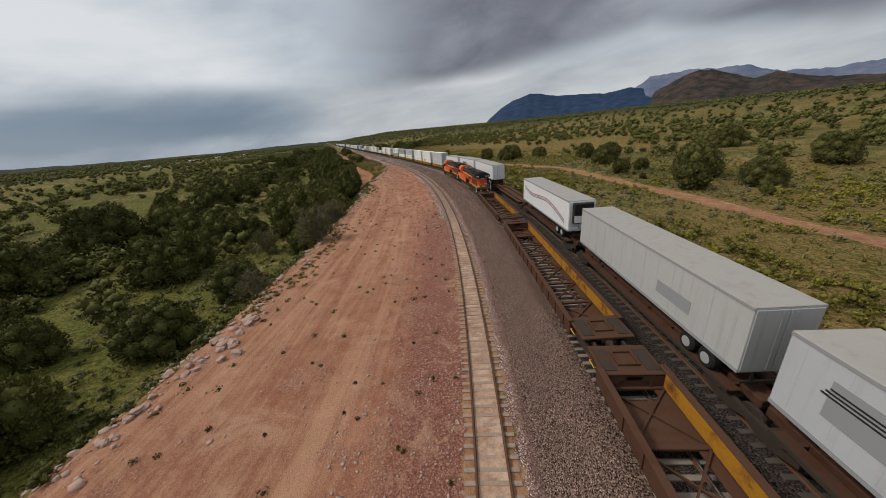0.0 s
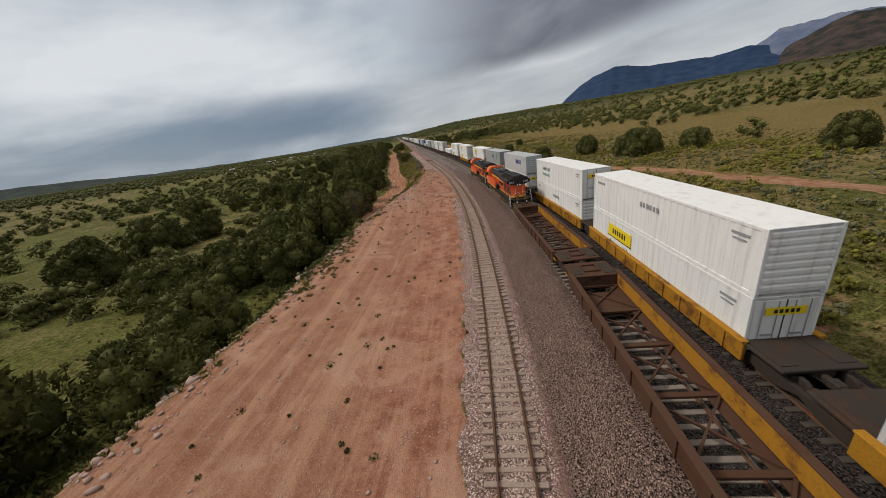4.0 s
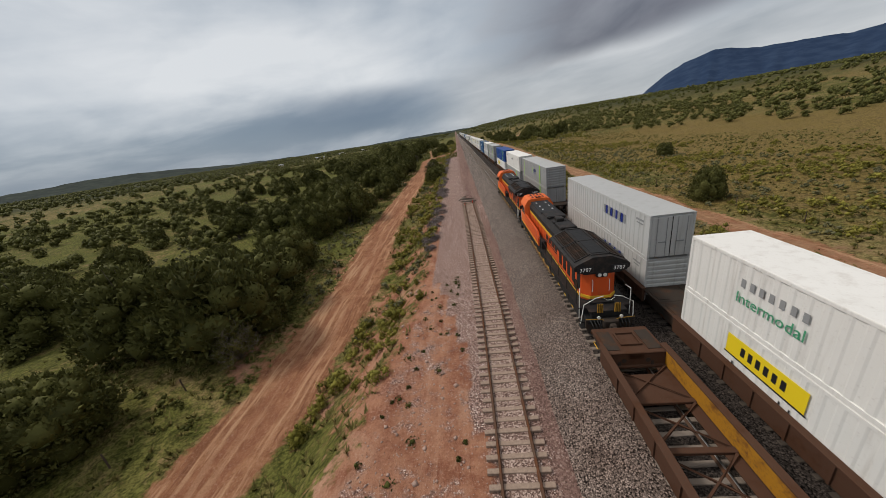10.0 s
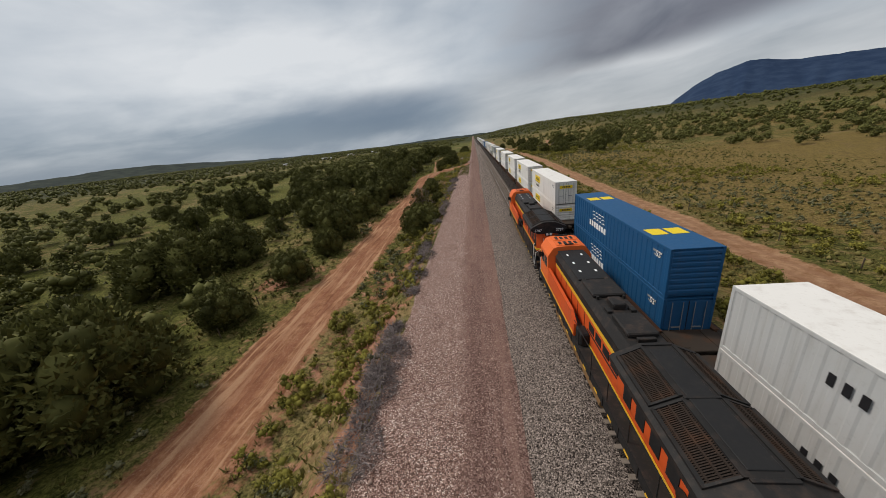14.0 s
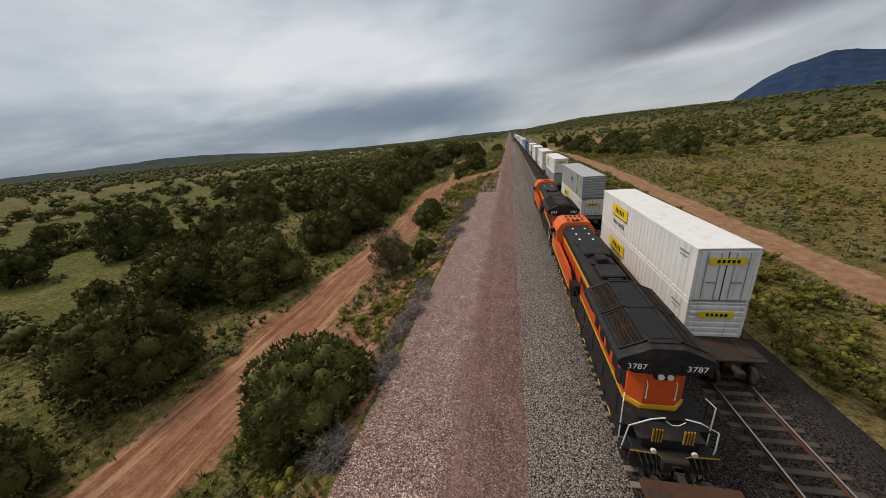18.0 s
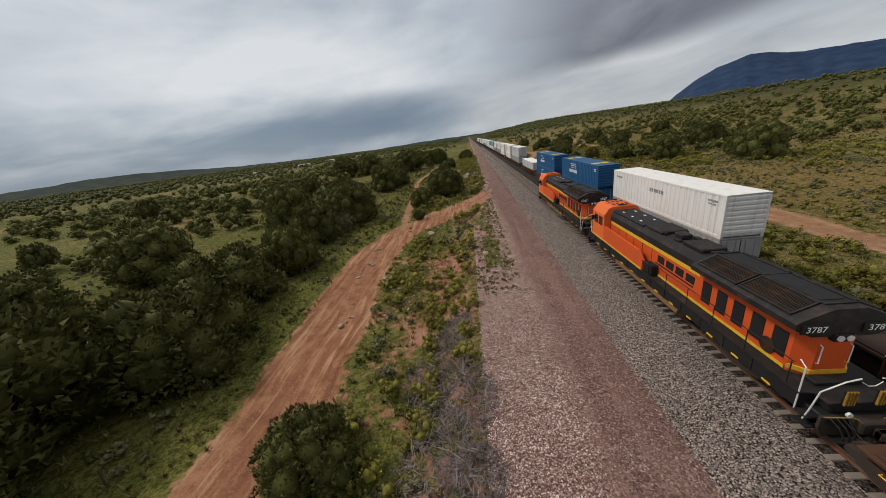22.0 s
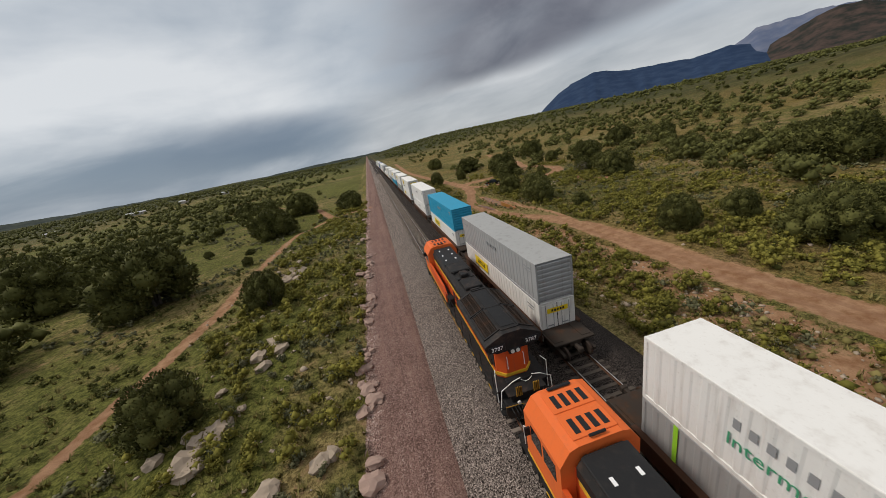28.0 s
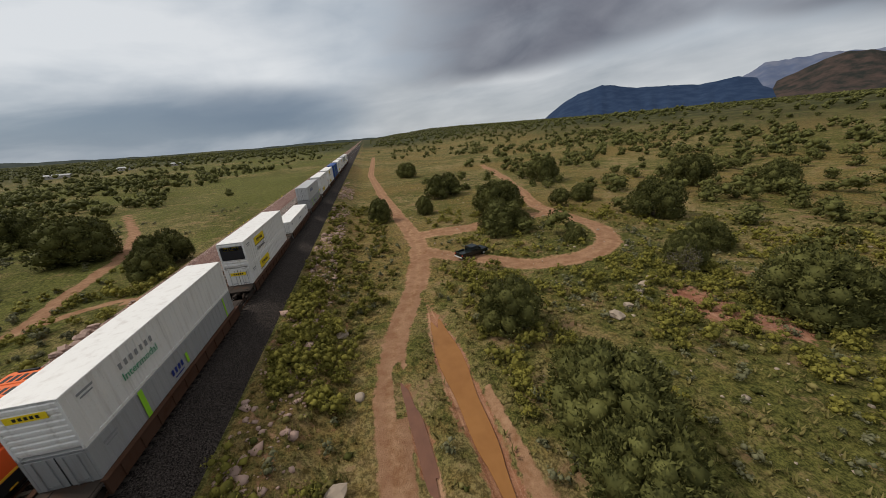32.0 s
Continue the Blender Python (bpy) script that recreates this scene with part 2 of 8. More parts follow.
def ground_material():
    a = Mat("ground_cover", 0.95)
    la, lb, lc = a.layer("zone_a"), a.layer("zone_b"), a.layer("zone_c")
    off, run, gap = lc[0], lc[1], lc[2]
    along_ = a.t.nodes.new("ShaderNodeCombineXYZ")
    a.put(along_.inputs[0], off)
    a.put(along_.inputs[1], a.math("MULTIPLY", run, 0.045))
    wob = a.math("SUBTRACT", a.noise(0.35, 6, 0.65, world=True), 0.5)
    wob2 = a.math("SUBTRACT", a.noise(1.7, 5, 0.65, world=True), 0.5)
    tear = a.math("ADD", a.math("MULTIPLY", wob, 0.8), a.math("MULTIPLY", wob2, 0.8))

    def mask(layer, lo=0.40, hi=0.60):
        return a.step(a.math("ADD", layer, tear), lo, hi)

    # meadow: green and straw patches, bare soil between the tufts
    broad = a.noise(0.03, 5, 0.6, world=True)
    mid = a.noise(0.30, 5, 0.68, world=True)
    tuft = a.noise(2.1, 6, 0.75, world=True)
    speck = a.noise(7.0, 4, 0.7, world=True)
    blade = a.step(a.math("ADD", a.math("MULTIPLY", tuft, 0.55), a.math("MULTIPLY", speck, 0.45)), 0.41, 0.61)
    green = a.mix(blade, (0.034, 0.038, 0.009), (0.150, 0.143, 0.038))
    straw = a.mix(blade, (0.105, 0.078, 0.030), (0.350, 0.272, 0.120))
    grass = a.mix(a.step(a.math("ADD", a.math("MULTIPLY", broad, 0.5), a.math("MULTIPLY", mid, 0.6)), 0.49, 0.66), green, straw)
    soil = a.mix(a.noise(3.0, 4, world=True), (0.15, 0.075, 0.042), (0.31, 0.185, 0.115))
    grass = a.mix(a.math("MULTIPLY", a.step(a.math("ADD", a.math("MULTIPLY", mid, 0.65), a.math("MULTIPLY", tuft, 0.5)), 0.62, 0.72), 0.8), grass, soil)
    meadow = a.mix(blade, (0.080, 0.056, 0.016), (0.275, 0.196, 0.070))
    meadow = a.mix(a.math("MULTIPLY", a.step(mid, 0.50, 0.68), 0.6), meadow, a.mix(blade, (0.074, 0.052, 0.022), (0.240, 0.165, 0.085)))
    grass = a.mix(a.math("MULTIPLY", mask(lb[1]), 0.9), grass, meadow)
    lush = a.mix(blade, (0.040, 0.046, 0.009), (0.170, 0.170, 0.042))
    grass = a.mix(a.math("MULTIPLY", mask(lb[2]), 0.85), grass, lush)
    # red soil, rolled into streaks that follow the railway
    cl = a.noise(0.8, 7, 0.72, world=True)
    fine = a.noise(9, 5, 0.75, world=True)
    streak = a.math("ADD", a.math("MULTIPLY", a.noise(0.55, 4, 0.6, 0.8, vec=along_.outputs[0]), 0.6), a.math("MULTIPLY", a.noise(2.3, 4, 0.6, 0.5, vec=along_.outputs[0]), 0.4))
    streak = a.math("ADD", streak, a.math("MULTIPLY", wob, 0.35))
    red = a.mix(a.step(cl, 0.30, 0.68), (0.195, 0.070, 0.040), (0.380, 0.185, 0.112))
    red = a.mix(a.math("MULTIPLY", a.step(streak, 0.46, 0.64), 0.55), red, (0.45, 0.250, 0.165))
    red = a.mix(a.math("MULTIPLY", a.step(streak, 0.46, 0.32), 0.50), red, (0.215, 0.085, 0.055))
    dust = a.math("MULTIPLY", a.step(a.math("ADD", off, a.math("MULTIPLY", wob, 6.0)), -13.5, -17.5), a.step(run, 190.0, 120.0))
    red = a.mix(a.math("MULTIPLY", dust, 0.55), red, a.mix(a.step(streak, 0.40, 0.62), (0.270, 0.128, 0.076), (0.410, 0.232, 0.145)))
    stony = a.math("MULTIPLY", a.step(a.math("ADD", off, a.math("MULTIPLY", tear, 5.0)), -15.0, -11.5), a.step(run, 62.0, 40.0))
    red = a.mix(a.math("MULTIPLY", stony, 0.9), red, a.mix(a.step(fine, 0.35, 0.66), (0.115, 0.044, 0.033), (0.320, 0.150, 0.112)))
    patch_ = a.noise(0.22, 6, 0.7, 0.6, world=True)
    red = a.mix(a.math("MULTIPLY", a.step(patch_, 0.56, 0.66), 0.55), red, a.mix(a.step(fine, 0.40, 0.60), (0.150, 0.062, 0.045), (0.400, 0.230, 0.175)))
    red = a.mix(a.math("MULTIPLY", a.step(patch_, 0.45, 0.36), 0.45), red, (0.470, 0.285, 0.195))
    # wheel ruts of the dirt roads
    rut = a.math("ABSOLUTE", a.math("SUBTRACT", a.math("ADD", gap, a.math("MULTIPLY", wob2, 0.5)), 0.95))
    rut = a.math("MULTIPLY", a.step(rut, 0.55, 0.15), 0.6)
    clay = a.math("MULTIPLY", a.step(gap, 5.0, 3.2), a.step(a.math("ABSOLUTE", off), 11.0, 13.0))
    red = a.mix(a.math("MULTIPLY", clay, 0.8), red, a.mix(a.step(cl, 0.3, 0.7), (0.190, 0.078, 0.036), (0.360, 0.180, 0.095)))
    comb_ = a.noise(1.7, 5, 0.65, 0.4, world=True, stretch=(1.0, 0.075, 0.3))
    red = a.mix(a.math("MULTIPLY", clay, a.step(comb_, 0.50, 0.62)), red, (0.440, 0.255, 0.150))
    red = a.mix(a.math("MULTIPLY", clay, a.math("MULTIPLY", a.step(comb_, 0.47, 0.36), 0.8)), red, (0.165, 0.066, 0.034))
    red = a.mix(rut, red, a.mix(cl, (0.165, 0.062, 0.036), (0.36, 0.165, 0.090)))
    red = a.mix(a.math("MULTIPLY", a.step(fine, 0.50, 0.72), 0.55), red, (0.52, 0.335, 0.250))
    red = a.mix(a.math("MULTIPLY", a.step(fine, 0.46, 0.30), 0.5), red, (0.13, 0.058, 0.040))
    tan = a.mix(a.step(cl, 0.3, 0.7), (0.225, 0.112, 0.056), (0.410, 0.250, 0.148))
    tan = a.mix(rut, tan, a.mix(cl, (0.20, 0.095, 0.052), (0.33, 0.190, 0.115)))
    tan = a.mix(a.math("MULTIPLY", a.step(fine, 0.46, 0.30), 0.45), tan, (0.17, 0.092, 0.056))
    # crushed stone: each stone its own tone, pale flecks between darker fines
    cells = a.t.nodes.new("ShaderNodeSeparateColor")
    a.put(cells.inputs[0], a.voronoi(17.0, True, "F1", "Color"))
    edge = a.voronoi(17.0, True)
    tone = a.math("ADD", a.math("MULTIPLY", cells.outputs[0], 0.72), a.math("MULTIPLY", cl, 0.40))
    gravel = a.ramp(tone, [(0.18, (0.082, 0.043, 0.034)), (0.48, (0.280, 0.172, 0.142)), (0.78, (0.465, 0.325, 0.280)), (0.95, (0.86, 0.73, 0.66))])
    gravel = a.mix(a.math("MULTIPLY", a.step(edge, 0.46, 0.72), 0.8), gravel, (0.085, 0.054, 0.045))
    brown = a.ramp(a.math("ADD", tone, -0.06), [(0.15, (0.078, 0.044, 0.037)), (0.50, (0.165, 0.098, 0.083)), (0.80, (0.265, 0.175, 0.150)), (1.0, (0.56, 0.45, 0.40))])
    brown = a.mix(a.math("MULTIPLY", a.step(streak, 0.4, 0.65), 0.45), brown, (0.295, 0.182, 0.148))
    wood = a.mix(a.step(a.noise(0.06, 5, 0.65, world=True), 0.36, 0.54), (0.085, 0.084, 0.032), (0.022, 0.028, 0.011))
    grass = a.mix(a.layer("zone_d")[0], grass, wood)
    col = a.mix(mask(la[0]), grass, red)
    col = a.mix(mask(la[1]), col, gravel)
    col = a.mix(mask(lb[0], 0.30, 0.75), col, brown)
    col = a.mix(mask(la[2]), col, tan)
    a.bump(a.math("ADD", a.math("MULTIPLY", fine, 0.5), a.math("ADD", a.math("MULTIPLY", tuft, 1.4), a.math("MULTIPLY", a.math("SUBTRACT", 0.6, edge), 0.35))), 0.9, 0.10)
    return a.done(col)


def ballast_material(name, lo, hi, dust=0.0):
    a = Mat(name, 0.9)
    colr = a.voronoi(17.0, True, "F1", "Color")
    s = a.t.nodes.new("ShaderNodeSeparateColor")
    a.put(s.inputs[0], colr)
    big = a.noise(0.5, 5, 0.6, world=True)
    c = a.ramp(a.math("ADD", a.math("MULTIPLY", s.outputs[0], 0.75), a.math("MULTIPLY", big, 0.25)), [(0.05, lo), (0.6, tuple((p + q) / 2 for p, q in zip(lo, hi))), (0.85, hi), (1.0, tuple(min(1, v * 1.8) for v in hi))])
    d = a.voronoi(17.0, True)
    c = a.mix(a.step(d, 0.42, 0.8), c, tuple(v * 0.25 for v in lo))
    # red-brown dust lies over the stone along the curve
    sp = a.t.nodes.new("ShaderNodeSeparateXYZ")
    a.put(sp.inputs[0], a.coord(True))
    dusty = a.math("MULTIPLY", a.step(a.math("ADD", sp.outputs[1], a.math("MULTIPLY", big, 60.0)), 240.0, 150.0), dust)
    c = a.mix(dusty, c, a.mix(1.0, c, (0.74, 0.58, 0.52), "MULTIPLY"))
    a.bump(d, 0.9, 0.05)
    return a.done(c)


def leaf_material(name, dark, light):
    a = Mat(name, 0.7)
    r = a.math("ADD", a.math("MULTIPLY", a.random(), 0.2), a.math("ADD", a.math("MULTIPLY", a.island(), 0.5), a.math("MULTIPLY", a.step(a.noise(0.55, 3, world=True), 0.3, 0.7), 0.3)))
    return a.done(a.mix(r, dark, light))


def bark_material(name, dark, light):
    a = Mat(name, 0.95)
    n = a.noise(7, 5, 0.7, stretch=(1, 1, 0.25))
    a.bump(n, 0.6, 0.03)
    return a.done(a.mix(n, dark, light))


def stone_material(name, dark, light):
    a = Mat(name, 0.9)
    c = a.mix(a.noise(1.5, 6, 0.65), dark, light)
    c = a.mix(a.math("MULTIPLY", a.island(), 0.5), c, tuple(v * 0.55 for v in light))
    a.bump(a.noise(8, 5), 0.5, 0.05)
    return a.done(c)


GROUND = ground_material()
BALLAST = ballast_material("crushed_stone", (0.076, 0.060, 0.052), (0.410, 0.340, 0.300), 0.9)
# much darker stone for the middle and the far shoulder
BALLAST_DARK = ballast_material("oily_crushed_stone", (0.022, 0.018, 0.016), (0.100, 0.082, 0.072))
TIE = bark_material("weathered_tie_wood", (0.15, 0.105, 0.080), (0.44, 0.335, 0.265))
TIE_DARK = stone_material("oil_darkened_tie", (0.045, 0.038, 0.032), (0.125, 0.104, 0.088))
TIE_CONCRETE = stone_material("dusty_concrete_tie", (0.15, 0.122, 0.102), (0.32, 0.268, 0.225))
RAIL = rusty("rusty_rail", (0.10, 0.06, 0.042), amount=0.7)
RAIL_TOP = Mat("polished_rail_head", 0.3, 0.9).done((0.42, 0.40, 0.38))
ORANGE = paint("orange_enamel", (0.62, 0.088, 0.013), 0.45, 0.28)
# lighter copy of the orange, sunlight on the cab put into its colour
ORANGE_SUNLIT = paint("sunlit_orange_roof_paint", (0.74, 0.145, 0.028), 0.5, 0.15)
BLACK = paint("black_enamel", (0.010, 0.010, 0.011), 0.5, 0.30, (0.045, 0.038, 0.032))
SOOT = paint("sooty_black_roof", (0.012, 0.011, 0.011), 0.55, 0.75, (0.070, 0.046, 0.035), streak=False)
YELLOW = paint("yellow_stripe_paint", (0.72, 0.42, 0.025), 0.5, 0.3)
YELLOW_CAR = rusty("yellow_car_paint", (0.37, 0.172, 0.018), amount=0.48)
BROWN_CAR = rusty("brown_car_paint", (0.078, 0.040, 0.026), (0.095, 0.043, 0.024), amount=0.5)
DARK_CAR = rusty("grimy_underframe", (0.045, 0.036, 0.030), (0.09, 0.05, 0.032), 0.5)
GRILLE = rusty("rusty_radiator_grille", (0.030, 0.022, 0.018), (0.085, 0.045, 0.028), 0.5)
WHITE = paint("white_container_paint", (0.76, 0.75, 0.72), 0.5, 0.34, (0.20, 0.145, 0.105))
GREY = paint("grey_container_paint", (0.33, 0.335, 0.335), 0.5, 0.25)
PALE = paint("pale_grey_container_paint", (0.50, 0.505, 0.50), 0.5, 0.25)
STEEL_ROOF = paint("dull_galvanised_roof", (0.42, 0.42, 0.41), 0.45, 0.25, metal=0.3, streak=False, spots=0.5)
WHITE_ROOF = paint("white_roof_paint", (0.80, 0.785, 0.755), 0.5, 0.30, (0.27, 0.20, 0.145), streak=False)
PALE_ROOF = paint("pale_roof_paint", (0.43, 0.435, 0.435), 0.5, 0.16, streak=False)
BLUE = paint("blue_container_paint", (0.008, 0.080, 0.205), 0.45, 0.10)
NAVY = paint("royal_blue_container_paint", (0.010, 0.058, 0.250), 0.45, 0.10)
TEAL = paint("teal_container_paint", (0.02, 0.29, 0.47), 0.45, 0.10)
TRAILER = paint("white_trailer_sheet", (0.70, 0.71, 0.71), 0.4, 0.16)
TRAILER_GREY = paint("grey_trailer_sheet", (0.44, 0.44, 0.43), 0.4, 0.25)
TRAILER_PALE = paint("pale_grey_trailer_sheet", (0.47, 0.485, 0.50), 0.4, 0.18)
TRAILER_ROOF = paint("grey_trailer_roof", (0.34, 0.325, 0.305), 0.5, 0.25, streak=False)
LOGO_YELLOW = Mat("yellow_decal", 0.5).done((0.78, 0.58, 0.02))
LOGO_GREEN = Mat("green_decal", 0.5).done((0.06, 0.30, 0.16))
LIME = Mat("lime_band_decal", 0.5).done((0.30, 0.62, 0.04))
INK = Mat("black_decal", 0.5).done((0.018, 0.018, 0.02))
INK_BLUE = Mat("dark_blue_decal", 0.5).done((0.02, 0.035, 0.20))
INK_RED = Mat("maroon_decal", 0.5).done((0.18, 0.015, 0.03))
INK_GREY = Mat("faded_grey_decal", 0.6).done((0.27, 0.275, 0.28))
WHITE_DECAL = Mat("white_decal", 0.5).done((0.80, 0.80, 0.80))
HANDRAIL_WHITE = paint("white_handrail_paint", (0.72, 0.71, 0.68), 0.45, 0.2)
WHEEL = rusty("dirty_wheel_steel", (0.045, 0.034, 0.028), (0.10, 0.05, 0.03), 0.4)
TYRE = Mat("tyre_rubber", 0.85).done((0.02, 0.02, 0.02))
RIM = Mat("pale_wheel_rim", 0.45, 0.5).done((0.55, 0.55, 0.54))
TANK = rusty("dusty_tan_fuel_tank", (0.215, 0.125, 0.060), (0.10, 0.055, 0.03), 0.25)
GLASS = Mat("dark_window_glass", 0.08).done((0.012, 0.014, 0.016))
LAMP = Mat("headlight_lens", 0.15, 0.2).done((0.75, 0.74, 0.70))
FLAG_RED = Mat("faded_red_marker_paint", 0.6).done((0.55, 0.06, 0.03))
NEEDLES = leaf_material("juniper_foliage", (0.020, 0.024, 0.007), (0.165, 0.163, 0.050))
SAGE = leaf_material("rabbitbrush_foliage", (0.036, 0.038, 0.008), (0.300, 0.268, 0.056))
SAGE_GREY = leaf_material("grey_sagebrush_foliage", (0.070, 0.074, 0.036), (0.215, 0.205, 0.115))
BLOOM = leaf_material("yellow_blossom", (0.20, 0.17, 0.018), (0.50, 0.38, 0.03))
STRAW = leaf_material("dry_grass_blades", (0.070, 0.070, 0.016), (0.30, 0.245, 0.095))
TWIGS = leaf_material("grey_dead_twigs", (0.080, 0.065, 0.065), (0.330, 0.280, 0.268))
BARK = bark_material("grey_juniper_bark", (0.075, 0.058, 0.048), (0.23, 0.195, 0.165))
PINK_ROCK = stone_material("pink_sandstone", (0.27, 0.155, 0.115), (0.56, 0.415, 0.350))
PALE_ROCK = stone_material("pale_limestone", (0.27, 0.21, 0.155), (0.53, 0.43, 0.335))
POST = bark_material("weathered_post_wood", (0.05, 0.038, 0.03), (0.15, 0.115, 0.09))
SAGE_DARK = leaf_material("dark_shrub_foliage", (0.020, 0.024, 0.006), (0.120, 0.122, 0.032))
CAR_PAINT = Mat("dark_green_black_car_paint", 0.25, 0.2).done((0.012, 0.017, 0.016))
NEEDLES_OLIVE = leaf_material("olive_leaves", (0.034, 0.037, 0.009), (0.195, 0.182, 0.052))
STEP_YELLOW = rusty("scuffed_yellow_step_paint", (0.34, 0.19, 0.030), (0.10, 0.05, 0.028), 0.45)

# ---------------------------------------------------------------- building helpers


class Shape:
    """Vertices and faces of one part."""

    def __init__(self):
        self.v, self.f = [], []

    def add(self, verts, faces):
        n = len(self.v)
        self.v += [tuple(p) for p in verts]
        self.f += [tuple(n + i for i in q) for q in faces]
        return self

    def box(self, x0, x1, y0, y1, z0, z1, c=0.0):
        """A box; c cuts its edges off along y, and its ends."""
        if not c:
            v = [(x, y, z) for x in (x0, x1) for y in (y0, y1) for z in (z0, z1)]
            return self.add(v, [(0, 1, 3, 2), (4, 6, 7, 5), (0, 4, 5, 1), (2, 3, 7, 6), (0, 2, 6, 4), (1, 5, 7, 3)])
        ring = [(x0 + c, z0), (x1 - c, z0), (x1, z0 + c), (x1, z1 - c), (x1 - c, z1), (x0 + c, z1), (x0, z1 - c), (x0, z0 + c)]
        cx, cz = (x0 + x1) / 2, (z0 + z1) / 2
        kx, kz = 1 - 2 * c / (x1 - x0), 1 - 2 * c / (z1 - z0)
        small = [(cx + (x - cx) * kx, cz + (z - cz) * kz) for x, z in ring]
        self.loft([(y0, small), (y0 + c, ring), (y1 - c, ring), (y1, small)])
        return self

    def loft(self, rings):
        """Rings of (x, z) at given y, joined and capped."""
        n = len(rings[0][1])
        v = [(x, y, z) for y, ring in rings for x, z in ring]
        f = []
        for k in range(len(rings) - 1):
            a, b = k * n, (k + 1) * n
            f += [(a + i, a + (i + 1) % n, b + (i + 1) % n, b + i) for i in range(n)]
        f += [tuple(range(n))[::-1], tuple(range((len(rings) - 1) * n, len(rings) * n))]
        return self.add(v, f)

    def profile(self, ring, y0, y1):
        return self.loft([(y0, ring), (y1, ring)])

    def tube(self, pts, r, sides=6, r1=None):
        """A round bar along points."""
        pts = [Vector(p) for p in pts]
        v, f = [], []
        for k, p in enumerate(pts):
            d = (pts[min(k + 1, len(pts) - 1)] - pts[max(k - 1, 0)]).normalized()
            a = d.orthogonal().normalized()
            b = d.cross(a)
            rr = r if r1 is None else r + (r1 - r) * k / (len(pts) - 1)
            v += [p + rr * (math.cos(2 * math.pi * i / sides) * a + math.sin(2 * math.pi * i / sides) * b) for i in range(sides)]
        for k in range(len(pts) - 1):
            a, b = k * sides, (k + 1) * sides
            f += [(a + i, a + (i + 1) % sides, b + (i + 1) % sides, b + i) for i in range(sides)]
        f += [tuple(range(sides))[::-1], tuple(range((len(pts) - 1) * sides, len(pts) * sides))]
        return self.add(v, f)

    def disc(self, x0, x1, y, z, r, sides=18):
        """A wheel or drum with its axis along x, its rim edges eased."""
        e = min(abs(x1 - x0), r) * 0.15 * (1 if x1 > x0 else -1)
        ey = abs(e)
        stations = [(x0, r - ey), (x0 + e, r), (x1 - e, r), (x1, r - ey)]
        v, f = [], []
        for x, rr in stations:
            v += [(x, y + rr * math.cos(2 * math.pi * i / sides), z + rr * math.sin(2 * math.pi * i / sides)) for i in range(sides)]
        for k in range(3):
            a, b = k * sides, (k + 1) * sides
            f += [(a + i, a + (i + 1) % sides, b + (i + 1) % sides, b + i) for i in range(sides)]
        f += [tuple(range(sides))[::-1], tuple(range(3 * sides, 4 * sides))]
        return self.add(v, f)

    def mesh(self, name, material, smooth=False):
        me = bpy.data.meshes.new(name)
        me.from_pydata(self.v, [], self.f)
        bm = bmesh.new()
        bm.from_mesh(me)
        bmesh.ops.recalc_face_normals(bm, faces=bm.faces)
        bm.to_mesh(me)
        bm.free()
        me.materials.append(material)
        if smooth:
            me.polygons.foreach_set("use_smooth", [True] * len(me.polygons))
        return me


def part(name, shape, material, parent, label="", smooth=False):
    """One mesh object under a thing or under a part."""
    me = shape.mesh(name, material, smooth) if isinstance(shape, Shape) else shape
    ob = new(name, me)
    ob.parent = parent
    return tagged(ob, label)


def thing(name, label, category, group=""):
    ob = new(name)
    ob.empty_display_size = 0.5
    return tagged(ob, label, category, group)


def quick_mesh(name, verts, faces, material, smooth=False):
    """A mesh from arrays; all faces have the same number of corners."""
    verts, faces = np.asarray(verts, np.float32), np.asarray(faces, np.int32)
    me = bpy.data.meshes.new(name)
    me.vertices.add(len(verts))
    me.vertices.foreach_set("co", verts.ravel())
    k = faces.shape[1]
    me.loops.add(faces.size)
    me.loops.foreach_set("vertex_index", faces.ravel())
    me.polygons.add(len(faces))
    me.polygons.foreach_set("loop_start", np.arange(0, faces.size, k, dtype=np.int32))
    if smooth:
        me.polygons.foreach_set("use_smooth", np.ones(len(faces), bool))
    me.update(calc_edges=True)
    me.materials.append(material)
    return me


# ---------------------------------------------------------------- the line of the railway
# Distance s runs along the near main track and equals y on the straight; off is metres to its right.
S_STRAIGHT, SPIRAL, RADIUS = 182.0, 36.0, 425.0
SECOND = 4.65    # centre of the far main track


def siding(s):
    """Centre of the disused siding, which draws in towards the main line."""
    return float(np.interp(s, [-60, 140, 158, 178, 200, 222], [-7.70, -7.70, -7.30, -7.05, -7.05, -7.30]))


RAILTOP = 0.17


def turn_at(s):
    d = S_STRAIGHT - s
    if d <= 0:
        return 0.0
    if d < SPIRAL:
        return d * d / (2 * SPIRAL * RADIUS)
    return (d - SPIRAL / 2) / RADIUS


LINE = {}
px_, py_ = 0.0, S_STRAIGHT
for k_ in range(0, 1200):
    s_ = S_STRAIGHT - 0.5 * k_
    LINE[k_] = (px_, py_)
    h_ = turn_at(s_ - 0.25)
    px_, py_ = px_ - 0.5 * math.sin(h_), py_ - 0.5 * math.cos(h_)


def line_at(s):
    if s >= S_STRAIGHT:
        return 0.0, s, 0.0
    k = (S_STRAIGHT - s) / 0.5
    i = min(int(k), 1198)
    a, b, w = LINE[i], LINE[i + 1], k - i
    return a[0] + (b[0] - a[0]) * w, a[1] + (b[1] - a[1]) * w, turn_at(s)


